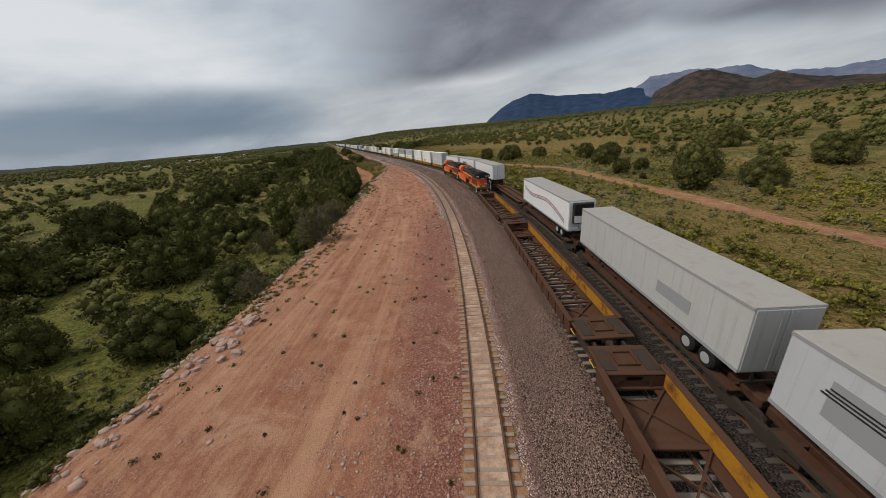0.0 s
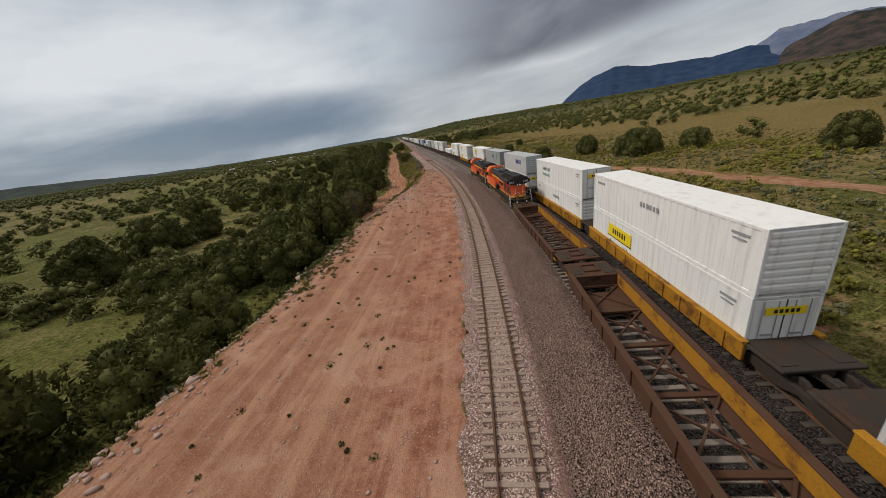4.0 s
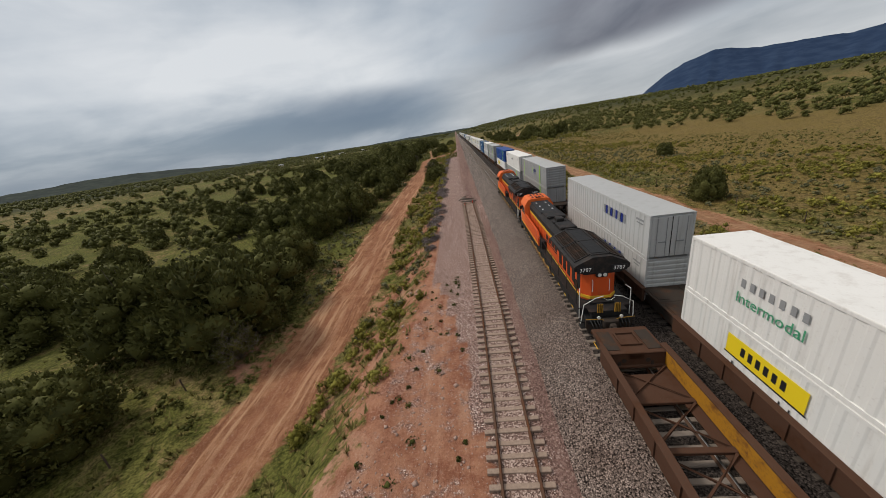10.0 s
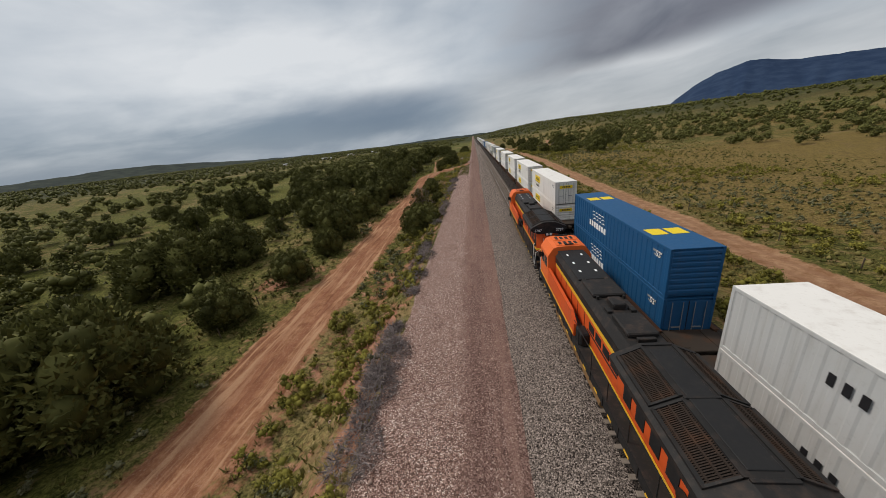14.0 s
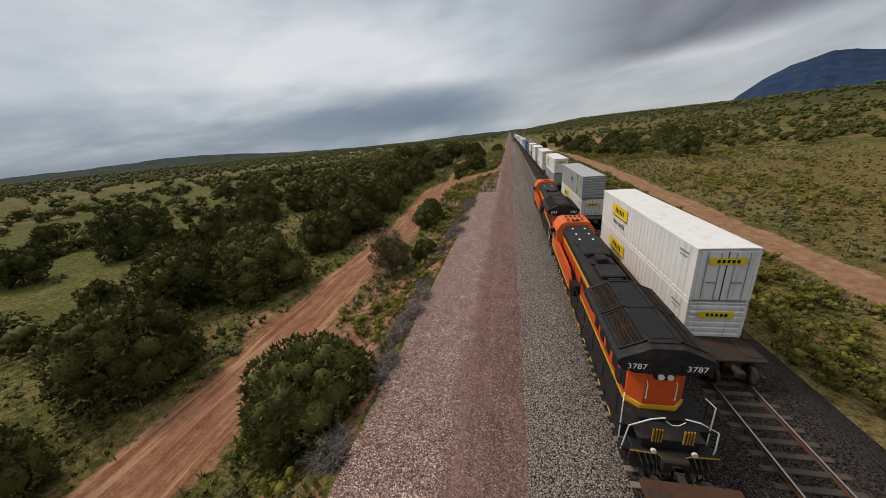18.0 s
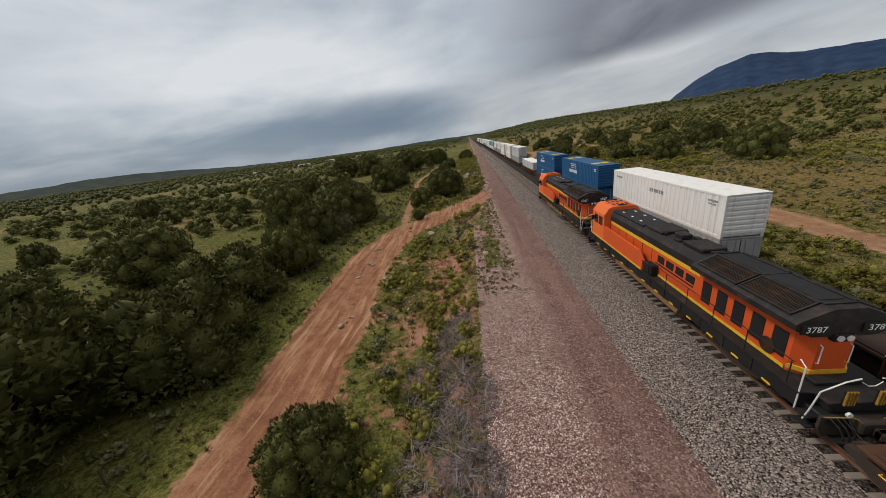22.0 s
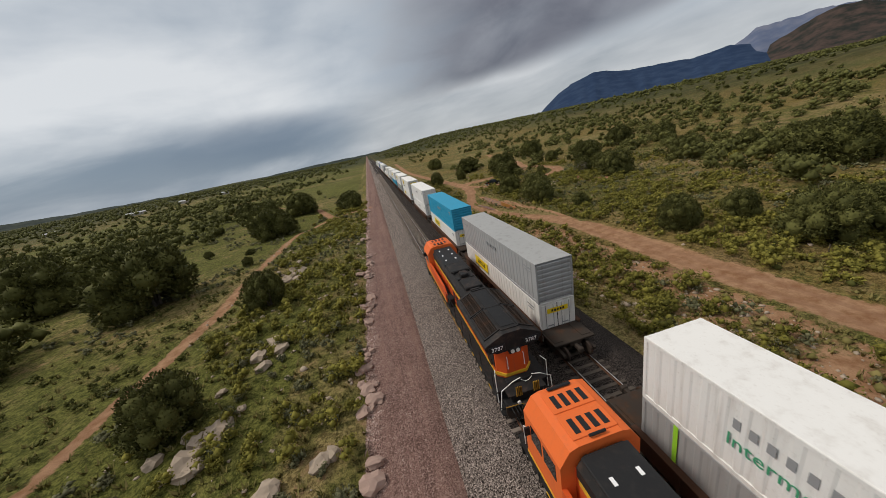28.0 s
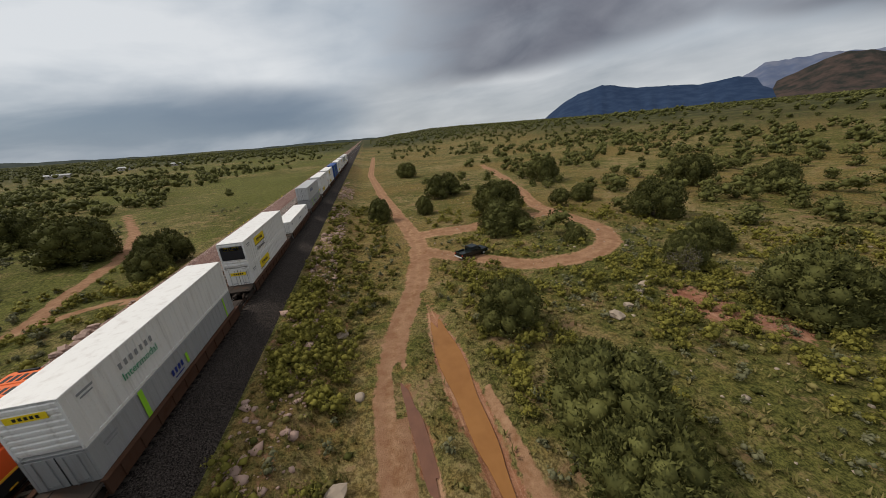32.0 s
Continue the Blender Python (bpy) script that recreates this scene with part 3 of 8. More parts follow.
def on(s, off, z=0.0):
    x, y, h = line_at(s)
    return Vector((x + off * math.cos(h), y - off * math.sin(h), z))


def bank_rise(s):
    """The main tracks climb onto an embankment on the curve."""
    return float(np.interp(s, GRADE_S, GRADE_Z))


def bank_shift(s):
    """And lie further in on the curve than the regular arc."""
    return float(np.interp(s, GRADE_S, GRADE_X))


GRADE_S = np.arange(-420, 240, 2.0)
GRADE_Z = np.interp(GRADE_S, [60, 85, 110, 140, 168], [1.85, 1.55, 0.80, 0.15, 0.0])
GRADE_X = np.interp(GRADE_S, [50, 95, 125, 145, 172, 198], [-1.05, -1.5, -1.7, -1.5, -0.7, 0.0])
for k_ in range(30):
    for g_ in (GRADE_Z, GRADE_X):
        g_[1:-1] = 0.25 * g_[:-2] + 0.5 * g_[1:-1] + 0.25 * g_[2:]


def along(s0, length, off, z=RAILTOP):
    """The pose of a vehicle whose rear stands at s0: its bogies ride the line."""
    a, b = [on(s, off + bank_shift(s), z + bank_rise(s)) for s in (s0 + 0.16 * length, s0 + 0.84 * length)]
    d = (b - a).normalized()
    p = a - d * 0.16 * length
    return Matrix.Translation(p) @ Matrix.Rotation(math.atan2(-d.x, d.y), 4, "Z") @ Matrix.Rotation(math.asin(d.z), 4, "X")


# ---------------------------------------------------------------- the ground


def interp(s, *knots):
    return np.interp(s, [k[0] for k in knots], [k[1] for k in knots])


def smooth01(v):
    v = np.clip(v, 0, 1)
    return v * v * (3 - 2 * v)


LINE_PTS = np.array([on(s, 0)[:2] for s in np.arange(-400, 184, 2.0)])
LINE_S = np.arange(-400, 184, 2.0)


def to_line(x, y):
    """s and off of places in the plan."""
    x, y = np.asarray(x, float), np.asarray(y, float)
    s, off = y.copy(), x.copy()
    near = np.nonzero((y < 184) & (np.abs(x) < 600))[0]
    for part_ in np.array_split(near, max(1, len(near) // 20000)):
        d = (x[part_, None] - LINE_PTS[:, 0]) ** 2 + (y[part_, None] - LINE_PTS[:, 1]) ** 2
        k = d.argmin(1)
        sk = LINE_S[k]
        h = np.array([turn_at(v) for v in LINE_S])[k]
        ex, ey = x[part_] - LINE_PTS[k, 0], y[part_] - LINE_PTS[k, 1]
        s[part_] = sk + ex * np.sin(h) + ey * np.cos(h)
        off[part_] = ex * np.cos(h) - ey * np.sin(h)
    return s, off


def ripple(x, y, size, seed):
    """Smooth uneven ground about one unit high."""
    r = np.random.RandomState(seed)
    x, y = np.asarray(x, float), np.asarray(y, float)
    z = np.zeros_like(x)
    for k in range(7):
        a, f, p = r.uniform(0, 2 * np.pi), r.uniform(0.6, 1.8) / size, r.uniform(0, 6.3, 2)
        z += np.sin((x * np.cos(a) + y * np.sin(a)) * f + p[0]) * np.sin((y * np.cos(a) - x * np.sin(a)) * f * 0.8 + p[1])
    return z / 3


def pad_edge(s):
    """Where the graded pad beside the track breaks off to the left."""
    return interp(s, (-60, -31), (0, -29.5), (60, -29), (110, -27), (135, -22), (158, -15.5), (180, -12.4), (340, -12.6), (362, -11.6), (378, -8.6), (1000, -8.2))


def pad_level(s):
    return interp(s, (0, -0.86), (100, -0.9), (340, -0.95), (392, -0.5), (1000, -0.5))


def left_level(s):
    return interp(s, (0, -4.6), (130, -4.9), (160, -5.1), (230, -4.9), (300, -3.9), (335, -2.9), (362, -1.9), (392, -0.7), (425, -0.1), (455, 0.0), (490, -1.3), (540, -2.4), (700, -4))


def right_level(s):
    return interp(s, (0, 0.2), (90, 0.0), (130, -1.2), (165, -2.5), (230, -3.1), (300, -3.4), (380, -2.6), (430, -2.4), (470, -3.2), (520, -3.4), (640, -3.2), (900, -2))


def height(x, y):
    s, off = to_line(x, y)
    edge, pad, left, right = pad_edge(s), pad_level(s), left_level(s), right_level(s)
    z = np.where(off < 0, pad, -1.0)
    fall = smooth01((edge - off) / np.maximum(2.0, 1.5 * np.abs(left - pad) + 1.0))
    z = np.where(off < edge, pad + (left - pad) * fall, z)
    rise = smooth01((off - 9.0) / 8.0)
    z = np.where(off > 9.0, -1.0 + (right + 1.0) * rise, z)
    z = np.where((off > -4.4) & (off < 9.2), -1.0, z)
    # wide forms
    far_l, far_r = np.clip(-off - 45, 0, None), np.clip(off - 60, 0, None)
    z = z - 9 * smooth01(far_l / 900) - 14 * smooth01((far_l - 800) / 2500)
    z = z + 30 * smooth01(far_r / 420) + 45 * smooth01((far_r - 350) / 2200)
    z = z + 20 * smooth01((y - 900) / 1800) * smooth01((x + 200) / 600)
    rough = np.clip((np.abs(off + 2) - 22) / 40, 0, 1)
    z = z + rough * (0.5 * ripple(x, y, 9, 3) + 1.4 * ripple(x, y, 55, 4))
    z = z + np.clip((np.abs(off) - 250) / 800, 0, 1) * 9 * ripple(x, y, 420, 5)
    near_rough = np.clip((edge - off - 0.5) / 4, 0, 1) * (off < edge) + np.clip((off - 11) / 5, 0, 1)
    z = z + 0.16 * near_rough * ripple(x, y, 2.6, 6)
    z = z + 0.04 * ((off < -4.5) & (off > edge)) * ripple(x, y, 1.7, 7)
    # the rocky cut beside the line
    cut = smooth01((s - 425) / 20) * smooth01((640 - s) / 60) * np.exp(-((off - 12.5) / 1.8) ** 2)
    z = z + 0.5 * cut * (0.7 + 0.6 * ripple(x, y, 4, 8))
    return z


def way_points(*pts):
    """A gently bent way through plan points, one point a metre or so."""
    p = np.array(pts, float)
    d = np.r_[0, np.cumsum(np.hypot(*np.diff(p, axis=0).T))]
    t = np.linspace(0, d[-1], int(d[-1] / 1.2) + 2)
    q = np.stack([np.interp(t, d, p[:, 0]), np.interp(t, d, p[:, 1])], 1)
    for _ in range(6):
        q[1:-1] = 0.25 * q[:-2] + 0.5 * q[1:-1] + 0.25 * q[2:]
    return q


LEFT_ROAD = way_points((-31, 120), (-30, 142), (-28, 160), (-24.4, 173), (-23.4, 195), (-25.5, 216), (-26, 240), (-25.6, 275), (-26.2, 296), (-24.6, 308), (-25.6, 330), (-26.6, 352), (-24, 361), (-18, 369), (-10.5, 377), (-6.6, 386))
LEFT_TRAIL = way_points((-24.5, 362), (-25.5, 372), (-27, 392), (-29.5, 412), (-28.4, 425), (-26.4, 443), (-26.6, 465), (-26.5, 485), (-19, 500), (-12, 506), (-7.5, 500))
LEFT_SPUR = way_points((-19, 501), (-23, 515), (-27, 530), (-36, 548), (-60, 585))
RIGHT_ROAD = way_points((-4, -40), (9, 10), (18, 40), (30, 84), (30, 112), (25, 150), (23.6, 168), (24.5, 230), (26, 300), (26.5, 378), (25.3, 430), (26.4, 444), (24.6, 458), (20.6, 468), (19.3, 475), (19.2, 483), (20.9, 491), (23.9, 498.5), (26, 508), (27.2, 518), (26.3, 532), (23.5, 570), (20.5, 640), (26, 800))
RIGHT_FORK = way_points((26.4, 444), (27.4, 456), (27.2, 466), (26.9, 474), (26.7, 480))
LOOP = way_points((27, 512), (33, 507), (42.5, 499.6), (51.5, 499.8), (57.6, 503.5), (60.5, 511), (58.5, 522), (60, 533), (64.5, 551), (75, 590), (84, 640))
LOOP_IN = way_points((27.5, 522), (35, 521), (47, 524), (58, 523))
WAYS = [(LEFT_ROAD, 3.3), (LEFT_TRAIL, 0.85), (LEFT_SPUR, 1.2), (RIGHT_ROAD, 2.6), (RIGHT_FORK, 0.55), (LOOP, 2.0), (LOOP_IN, 2.4)]


def way_gap(x, y, way):
    """Metres from places to a way's middle line."""
    x, y = np.asarray(x, float), np.asarray(y, float)
    out = np.full(x.shape, 1e3)
    box = np.nonzero((x > way[:, 0].min() - 12) & (x < way[:, 0].max() + 12) & (y > way[:, 1].min() - 12) & (y < way[:, 1].max() + 12))[0]
    for c in np.array_split(box, max(1, len(box) // 4000)):
        if len(c):
            out[c] = np.sqrt(((x[c, None] - way[:, 0]) ** 2 + (y[c, None] - way[:, 1]) ** 2).min(1))
    return out


def spread(lo, hi, fine_lo, fine_hi, fine, grow):
    """Grid lines, close together in the middle and ever wider apart outside."""
    mid = list(np.arange(fine_lo, fine_hi + 0.01, fine))
    a, d, left = fine_lo, fine, []
    while a > lo:
        d *= grow
        a -= d
        left.append(a)
    b, d, right = fine_hi, fine, []
    while b < hi:
        d *= grow
        b += d
        right.append(b)
    return np.array(left[::-1] + mid + right)


def build_ground():
    gx = spread(-4200, 4200, -70, 64, 0.75, 1.13)
    gy = spread(-1500, 4600, -32, 545, 1.15, 1.09)
    X, Y = np.meshgrid(gx, gy)
    x, y = X.ravel(), Y.ravel()
    z = height(x, y)
    s, off = to_line(x, y)
    edge = pad_edge(s)
    red = np.zeros_like(x)
    gravel = np.zeros_like(x)
    tan = np.zeros_like(x)
    brown = np.zeros_like(x)
    meadow = np.zeros_like(x)
    lush = np.zeros_like(x)
    # graded pad: red soil early on, crushed stone along the rest
    on_pad = (off > edge - 0.4) & (off < -3)
    gravel_left = interp(s, (-60, -6.6), (38, -6.6), (46, -10.0), (100, -10.2), (140, -10.2), (165, -10.6), (176, -12), (184, -14))
    red = np.where(on_pad & (s < 182) & (off < gravel_left), 1.0, red)
    gravel = np.where(on_pad & (off >= gravel_left), 1.0, gravel)
    gravel = np.where(on_pad & (s > 120) & (s < 215) & (off < gravel_left + 2.5), 0.40 + 0.12 * ripple(x, y, 4, 61), gravel)
    red = np.where(on_pad & (s > 115) & (s < 217) & (off < gravel_left + 3.3), 1.0, red)
    gravel = np.where(on_pad & (s > 340) & (off < -9.4) & (off > -11.6), 0.42, gravel)
    tan = np.where((s < 40) & (np.abs(off + 7.7) < 1.3), 0.8 * smooth01((44 - s) / 20), tan)
    # the bank below the pad
    bank = (off <= edge) & (off > edge - 5)
    red = np.where(bank & (s < 200), 0.62 - 0.08 * np.clip(edge - off, 0, 5), red)
    red = np.where(bank & (s >= 200) & (s < 385), 0.52 - 0.03 * np.clip(edge - off, 0, 5), red)
    red = np.where(bank & (s >= 385), 0.20, red)
    # worn wheel tracks of dark fines along the maintenance way
    lane = 0.90 * np.exp(-((off + 5.9) / 2.3) ** 6) + 0.35 * np.exp(-((off + 4.9) / 0.5) ** 2) + 0.35 * np.exp(-((off + 7.0) / 0.45) ** 2) + 0.40 * np.exp(-((off + 8.7) / 0.35) ** 2) + 0.10 * ripple(x, y * 0.25, 2.2, 73)
    brown = np.where((off > -10) & (off < -3.8) & (s > 205), lane * np.clip((s - 205) / 30, 0, 1), brown)
    brown = np.where((off > -6.9) & (off < -3.4) & (s <= 225), np.maximum(brown, 0.75 * np.exp(-((off + 5.1) / 1.1) ** 4) * np.clip((225 - s) / 30, 0, 1)), brown)
    brown = np.where((s > 385) & (off > -7.8) & (off < -3.4), np.maximum(brown, 0.62), brown)
    gap_all = np.full_like(x, 9.0)
    for way, half in WAYS:
        g = way_gap(x, y, way)
        gap_all = np.minimum(gap_all, g)
        if way is RIGHT_ROAD:
            half = interp(y, (300, 2.3), (440, 2.1), (462, 1.3), (492, 1.25), (505, 1.7), (640, 1.7))
        m = smooth01(1.25 - 0.75 * g / half)
        if way is LEFT_ROAD:
            red = np.maximum(red, m)
            z = z - 0.18 * np.exp(-((np.abs(g) - 0.9) / 0.4) ** 2) * (g < half)
        elif way is RIGHT_ROAD:
            early = y < 240
            red = np.where(early, np.maximum(red, 0.75 * m), red)
            tan = np.maximum(tan, m * np.where(early, 0.55, 1.0))
            z = z - 0.10 * np.exp(-((np.abs(g) - 0.9) / 0.45) ** 2) * (g < half)
        else:
            tan = np.maximum(tan, 0.92 * m)
    # beyond the junction the pad is ground red-brown
    red = np.where((s > 372) & (s < 400) & on_pad & (off < -6.5), 0.55, red)
    # bare soil on the shoulder between pad and left road
    shoulder = (off < edge - 2) & (off > -24) & (s > 140) & (s < 350)
    red = np.where(shoulder, np.maximum(red, 0.46 + 0.16 * ripple(x, y, 3.5, 11)), red)
    verge = (off < -24) & (off > -39) & (s > 150) & (s < 320)
    red = np.where(verge, np.maximum(red, 0.40 + 0.22 * ripple(x, y, 5.5, 74) - 0.02 * np.clip(-off - 28, 0, 9)), red)
    # stony soil right of the far track in the cut
    cut = (off > 9) & (off < 16) & (s > 60)
    red = np.where(cut, np.maximum(red, 0.34), red)
    tan = np.where((off > 9.5) & (off < 14) & (s > 425), np.maximum(tan, 0.36), tan)
    for cx, cy, r in ((52.5, 484, 4.0), (55, 479, 2.5), (-12.5, 352, 2.2), (-15.5, 347, 1.8), (-10.6, 338, 1.5), (-16.5, 196, 3.0), (-16.0, 188, 2.6), (-15.4, 412, 2.0), (-12.4, 409, 1.4)):
        red = np.maximum(red, 0.85 * np.exp(-((x - cx) ** 2 + ((y - cy) * 0.8) ** 2) / r ** 2))
    tan = np.where((off > 16) & (off < 22.5) & (s > 385) & (s < 452), np.maximum(tan, 0.60 + 0.12 * ripple(x, y, 4, 12)), tan)
    # rolling flats of straw grass right of the line, lusher grass left
    meadow = smooth01((off - 28) / 20) * smooth01((170 - off) / 60) * smooth01((s - 90) / 60) * smooth01((400 - s) / 60)
    meadow = np.maximum(meadow, np.where(off > 9, 0.46 + 0.22 * ripple(x, y, 13, 35), 0))
    lush = np.where((off < -14) & (off > -260), 0.55 + 0.22 * ripple(x, y, 16, 13), lush)
    lush = np.where((off > 9) & (s > 420), 0.24 + 0.18 * ripple(x, y, 12, 14), lush)
    # hollows of the two puddles
    for cx, cy, hw, hl, lean in PUDDLES:
        u = (x - cx) * math.cos(lean) - (y - cy) * math.sin(lean)
        v = (x - cx) * math.sin(lean) + (y - cy) * math.cos(lean)
        d = np.sqrt((u / hw) ** 2 + (v / hl) ** 2)
        floor_z = ground_z(cx, cy) - 0.26
        w = smooth01((1.75 - d) / 0.6)
        z = z * (1 - w) + floor_z * w
        red = np.where(d < 1.7, np.maximum(red, 0.75 * smooth01(1.9 - d)), red)
        tan = np.where(d < 1.6, 0.0, tan)
    # unbroken juniper wood further off
    wood = np.maximum(smooth01((-off - 200) / 380), smooth01((off - 150) / 200)) * smooth01((np.hypot(x, y - 250) - 240) / 260)
    wood = np.maximum(wood, smooth01((y - 900) / 400)) * (0.86 + 0.14 * ripple(x, y, 130, 29))
    nx, ny = len(gx), len(gy)
    i = np.arange(nx * ny).reshape(ny, nx)
    faces = np.stack([i[:-1, :-1], i[:-1, 1:], i[1:, 1:], i[1:, :-1]], -1).reshape(-1, 4)
    me = quick_mesh("ground", np.stack([x, y, z], 1), faces, GROUND, True)
    for name, chans in (("zone_a", (red, gravel, tan)), ("zone_b", (brown, meadow, lush)), ("zone_c", (off, s, gap_all)), ("zone_d", (wood, wood, wood))):
        layer = me.color_attributes.new(name, "FLOAT_COLOR", "POINT")
        data = np.stack([*chans, np.ones_like(x)], 1).astype(np.float32)
        layer.data.foreach_set("color", data.ravel())
    return tagged(new("ground", me), "red soil, gravel and grassland beside the railway", "ground", kind="structure")


PUDDLES = [(25.0, 481.8, 1.05, 9.8, -0.02), (20.95, 477.6, 0.5, 4.6, -0.1)]


def ground_z(x, y):
    return float(height(np.array([x]), np.array([y]))[0])


build_ground()


def build_puddles():
    a = Mat("muddy_water", 0.06)
    c = a.mix(a.noise(0.7, 3, world=True), (0.21, 0.085, 0.022), (0.32, 0.150, 0.045))
    a.b.inputs["IOR"].default_value = 1.33
    a.bump(a.noise(3.0, 2, world=True), 0.03, 0.02)
    water = a.done(c)
    a = Mat("wet_red_mud", 0.35)
    a.bump(a.noise(4.0, 4, world=True), 0.5, 0.04)
    mud = a.done(a.mix(a.noise(1.2, 5, world=True), (0.10, 0.040, 0.022), (0.20, 0.085, 0.045)))
    for cx, cy, hw, hl, lean in PUDDLES:
        ring = []
        for k in range(44):
            t = 2 * math.pi * k / 44
            wob = 1 + 0.14 * math.sin(3 * t + cx) + 0.08 * math.sin(7 * t)
            u, v = hw * wob * math.cos(t), hl * wob * math.sin(t)
            ring.append((cx + u * math.cos(lean) + v * math.sin(lean), cy - u * math.sin(lean) + v * math.cos(lean), 0))
        z = ground_z(cx, cy) - 0.15
        sh = Shape()
        muddy = water if hw > 0.8 else mud
        sh.add([(p[0], p[1], z) for p in ring] + [(p[0], p[1], z - 0.05) for p in ring], [tuple(range(44))] + [(i, (i + 1) % 44, 44 + (i + 1) % 44, 44 + i) for i in range(44)])
        tagged(new("water", sh.mesh("water", muddy)), "shallow brown muddy puddle in a dirt road", "puddle", kind="structure")


build_puddles()


def ridge(name, label, dist, profile, base, depth, material, seed, rugged):
    """A mountain body: a ridge line over azimuths, with flanks broken by spurs."""
    r = np.random.RandomState(seed)
    az = np.linspace(profile[0][0], profile[-1][0], 150)
    el = np.interp(az, [p[0] for p in profile], [p[1] for p in profile])
    for k in range(5):
        el = el + rugged * np.sin(az * (1.3 + 1.7 * k) + r.uniform(0, 6)) / (1.5 + k)
    rows, verts = 16, []
    for j in range(rows):
        t = j / (rows - 1)
        for k, a in enumerate(az):
            spur = 1 + 0.08 * math.sin(a * 2.3 + 2 * math.sin(a * 0.9)) * t * (1 - t) * 2
            d = dist - depth * t * spur
            top = dist * math.tan(radians(max(el[k], -0.5)))
            fall = (1 - t) ** 1.25
            z = base + (top - base) * fall + r.uniform(-1, 1) * rugged * dist * 0.0015 * (0 < j < rows - 1)
            verts.append((d * math.sin(radians(a)), 230 + d * math.cos(radians(a)), z))
    n = len(az)
    i = np.arange(rows * n).reshape(rows, n)
    faces = np.stack([i[:-1, :-1], i[1:, :-1], i[1:, 1:], i[:-1, 1:]], -1).reshape(-1, 4)
    tagged(new(name, quick_mesh(name, verts, faces, material, True)), label, "mountain", kind="structure")


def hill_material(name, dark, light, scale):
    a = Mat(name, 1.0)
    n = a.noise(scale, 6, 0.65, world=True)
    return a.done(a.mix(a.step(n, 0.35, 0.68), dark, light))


# the blue of peaks and mountain is distance haze, mixed into their base colours
ridge("backdrop_peaks", "far mountain peaks, grey-violet with haze in their colour", 4150, [(47, 2.6), (50.5, 4.0), (52.8, 5.5), (55.1, 5.7), (57, 5.75), (60.7, 5.5), (63.3, 5.3), (66.6, 4.1), (71, 3.8), (78, 4.2), (95, 2.5)], 20, 1100, hill_material("hazy_rock", (0.090, 0.115, 0.185), (0.150, 0.165, 0.220), 0.006), 31, 0.10)
ridge("backdrop_mountain", "dark forested mountain with a long level shoulder, coloured blue for haze", 3900, [(27.5, 0.6), (29.2, 2.1), (31, 3.4), (33, 4.5), (36.0, 5.25), (37.5, 5.1), (40, 4.5), (43.6, 4.4), (47, 4.1), (50.7, 4.5), (53, 4.0), (57, 2.8), (62, 1.6), (70, 1.2), (85, 1.0)], 10, 1200, hill_material("blue_forest", (0.017, 0.034, 0.075), (0.030, 0.052, 0.100), 0.010), 32, 0.045)
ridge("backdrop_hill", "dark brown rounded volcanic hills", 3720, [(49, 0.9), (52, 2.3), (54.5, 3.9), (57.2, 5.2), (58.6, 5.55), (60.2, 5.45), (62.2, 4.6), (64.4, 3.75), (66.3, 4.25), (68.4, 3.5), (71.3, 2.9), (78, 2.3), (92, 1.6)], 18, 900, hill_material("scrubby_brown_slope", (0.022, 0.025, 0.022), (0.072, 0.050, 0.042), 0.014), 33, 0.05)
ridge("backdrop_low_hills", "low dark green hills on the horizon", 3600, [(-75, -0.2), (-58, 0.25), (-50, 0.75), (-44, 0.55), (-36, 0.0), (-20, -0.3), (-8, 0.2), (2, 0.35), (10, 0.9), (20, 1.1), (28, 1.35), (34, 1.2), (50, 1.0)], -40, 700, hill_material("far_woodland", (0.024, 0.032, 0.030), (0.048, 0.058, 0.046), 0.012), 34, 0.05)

# ---------------------------------------------------------------- the three tracks


def strip(name, s0, s1, step, section, material, smooth=False, shift=None, rise=None):
    """A cross-section of (off, z) drawn along the line; a third number says how far it follows shift and rise."""
    ss = np.arange(s0, s1 + 0.01, step)
    verts = [tuple(on(s, q[0] + (shift(s) * q[2] if shift else 0), q[1] + (rise(s) * q[2] if rise else 0))) for s in ss for q in [(*p, 1.0)[:3] for p in section]]
    n = len(section)
    i = np.arange(len(ss) * n).reshape(-1, n)
    faces = np.stack([i[:-1, :-1], i[:-1, 1:], i[1:, 1:], i[1:, :-1]], -1).reshape(-1, 4)
    return quick_mesh(name, verts, faces, material, smooth)


def rails(parent, centre, s0, s1, top, head, shift=None, rise=None):
    for side in (-1, 1):
        o = centre + side * 0.755
        body = [(o - 0.075, top - 0.17), (o - 0.07, top - 0.14), (o - 0.012, top - 0.12), (o - 0.012, top - 0.05), (o - 0.036, top - 0.04), (o - 0.036, top - 0.004),
                (o + 0.036, top - 0.004), (o + 0.036, top - 0.04), (o + 0.012, top - 0.05), (o + 0.012, top - 0.12), (o + 0.07, top - 0.14), (o + 0.075, top - 0.17)]
        r = part("rail", strip("rail", s0, s1, 2.0, body, RAIL, False, shift, rise), RAIL, parent)
        part("rail_head", strip("rail_head", s0, s1, 2.0, [(o - 0.034, top - 0.003), (o - 0.028, top), (o + 0.028, top), (o + 0.034, top - 0.003)], head, False, shift, rise), head, r, "worn running surface of the rail")


def tie_mesh(name, half, material):
    return Shape().box(-half, half, -0.115, 0.115, -0.16, 0.0, 0.02).mesh(name, material)


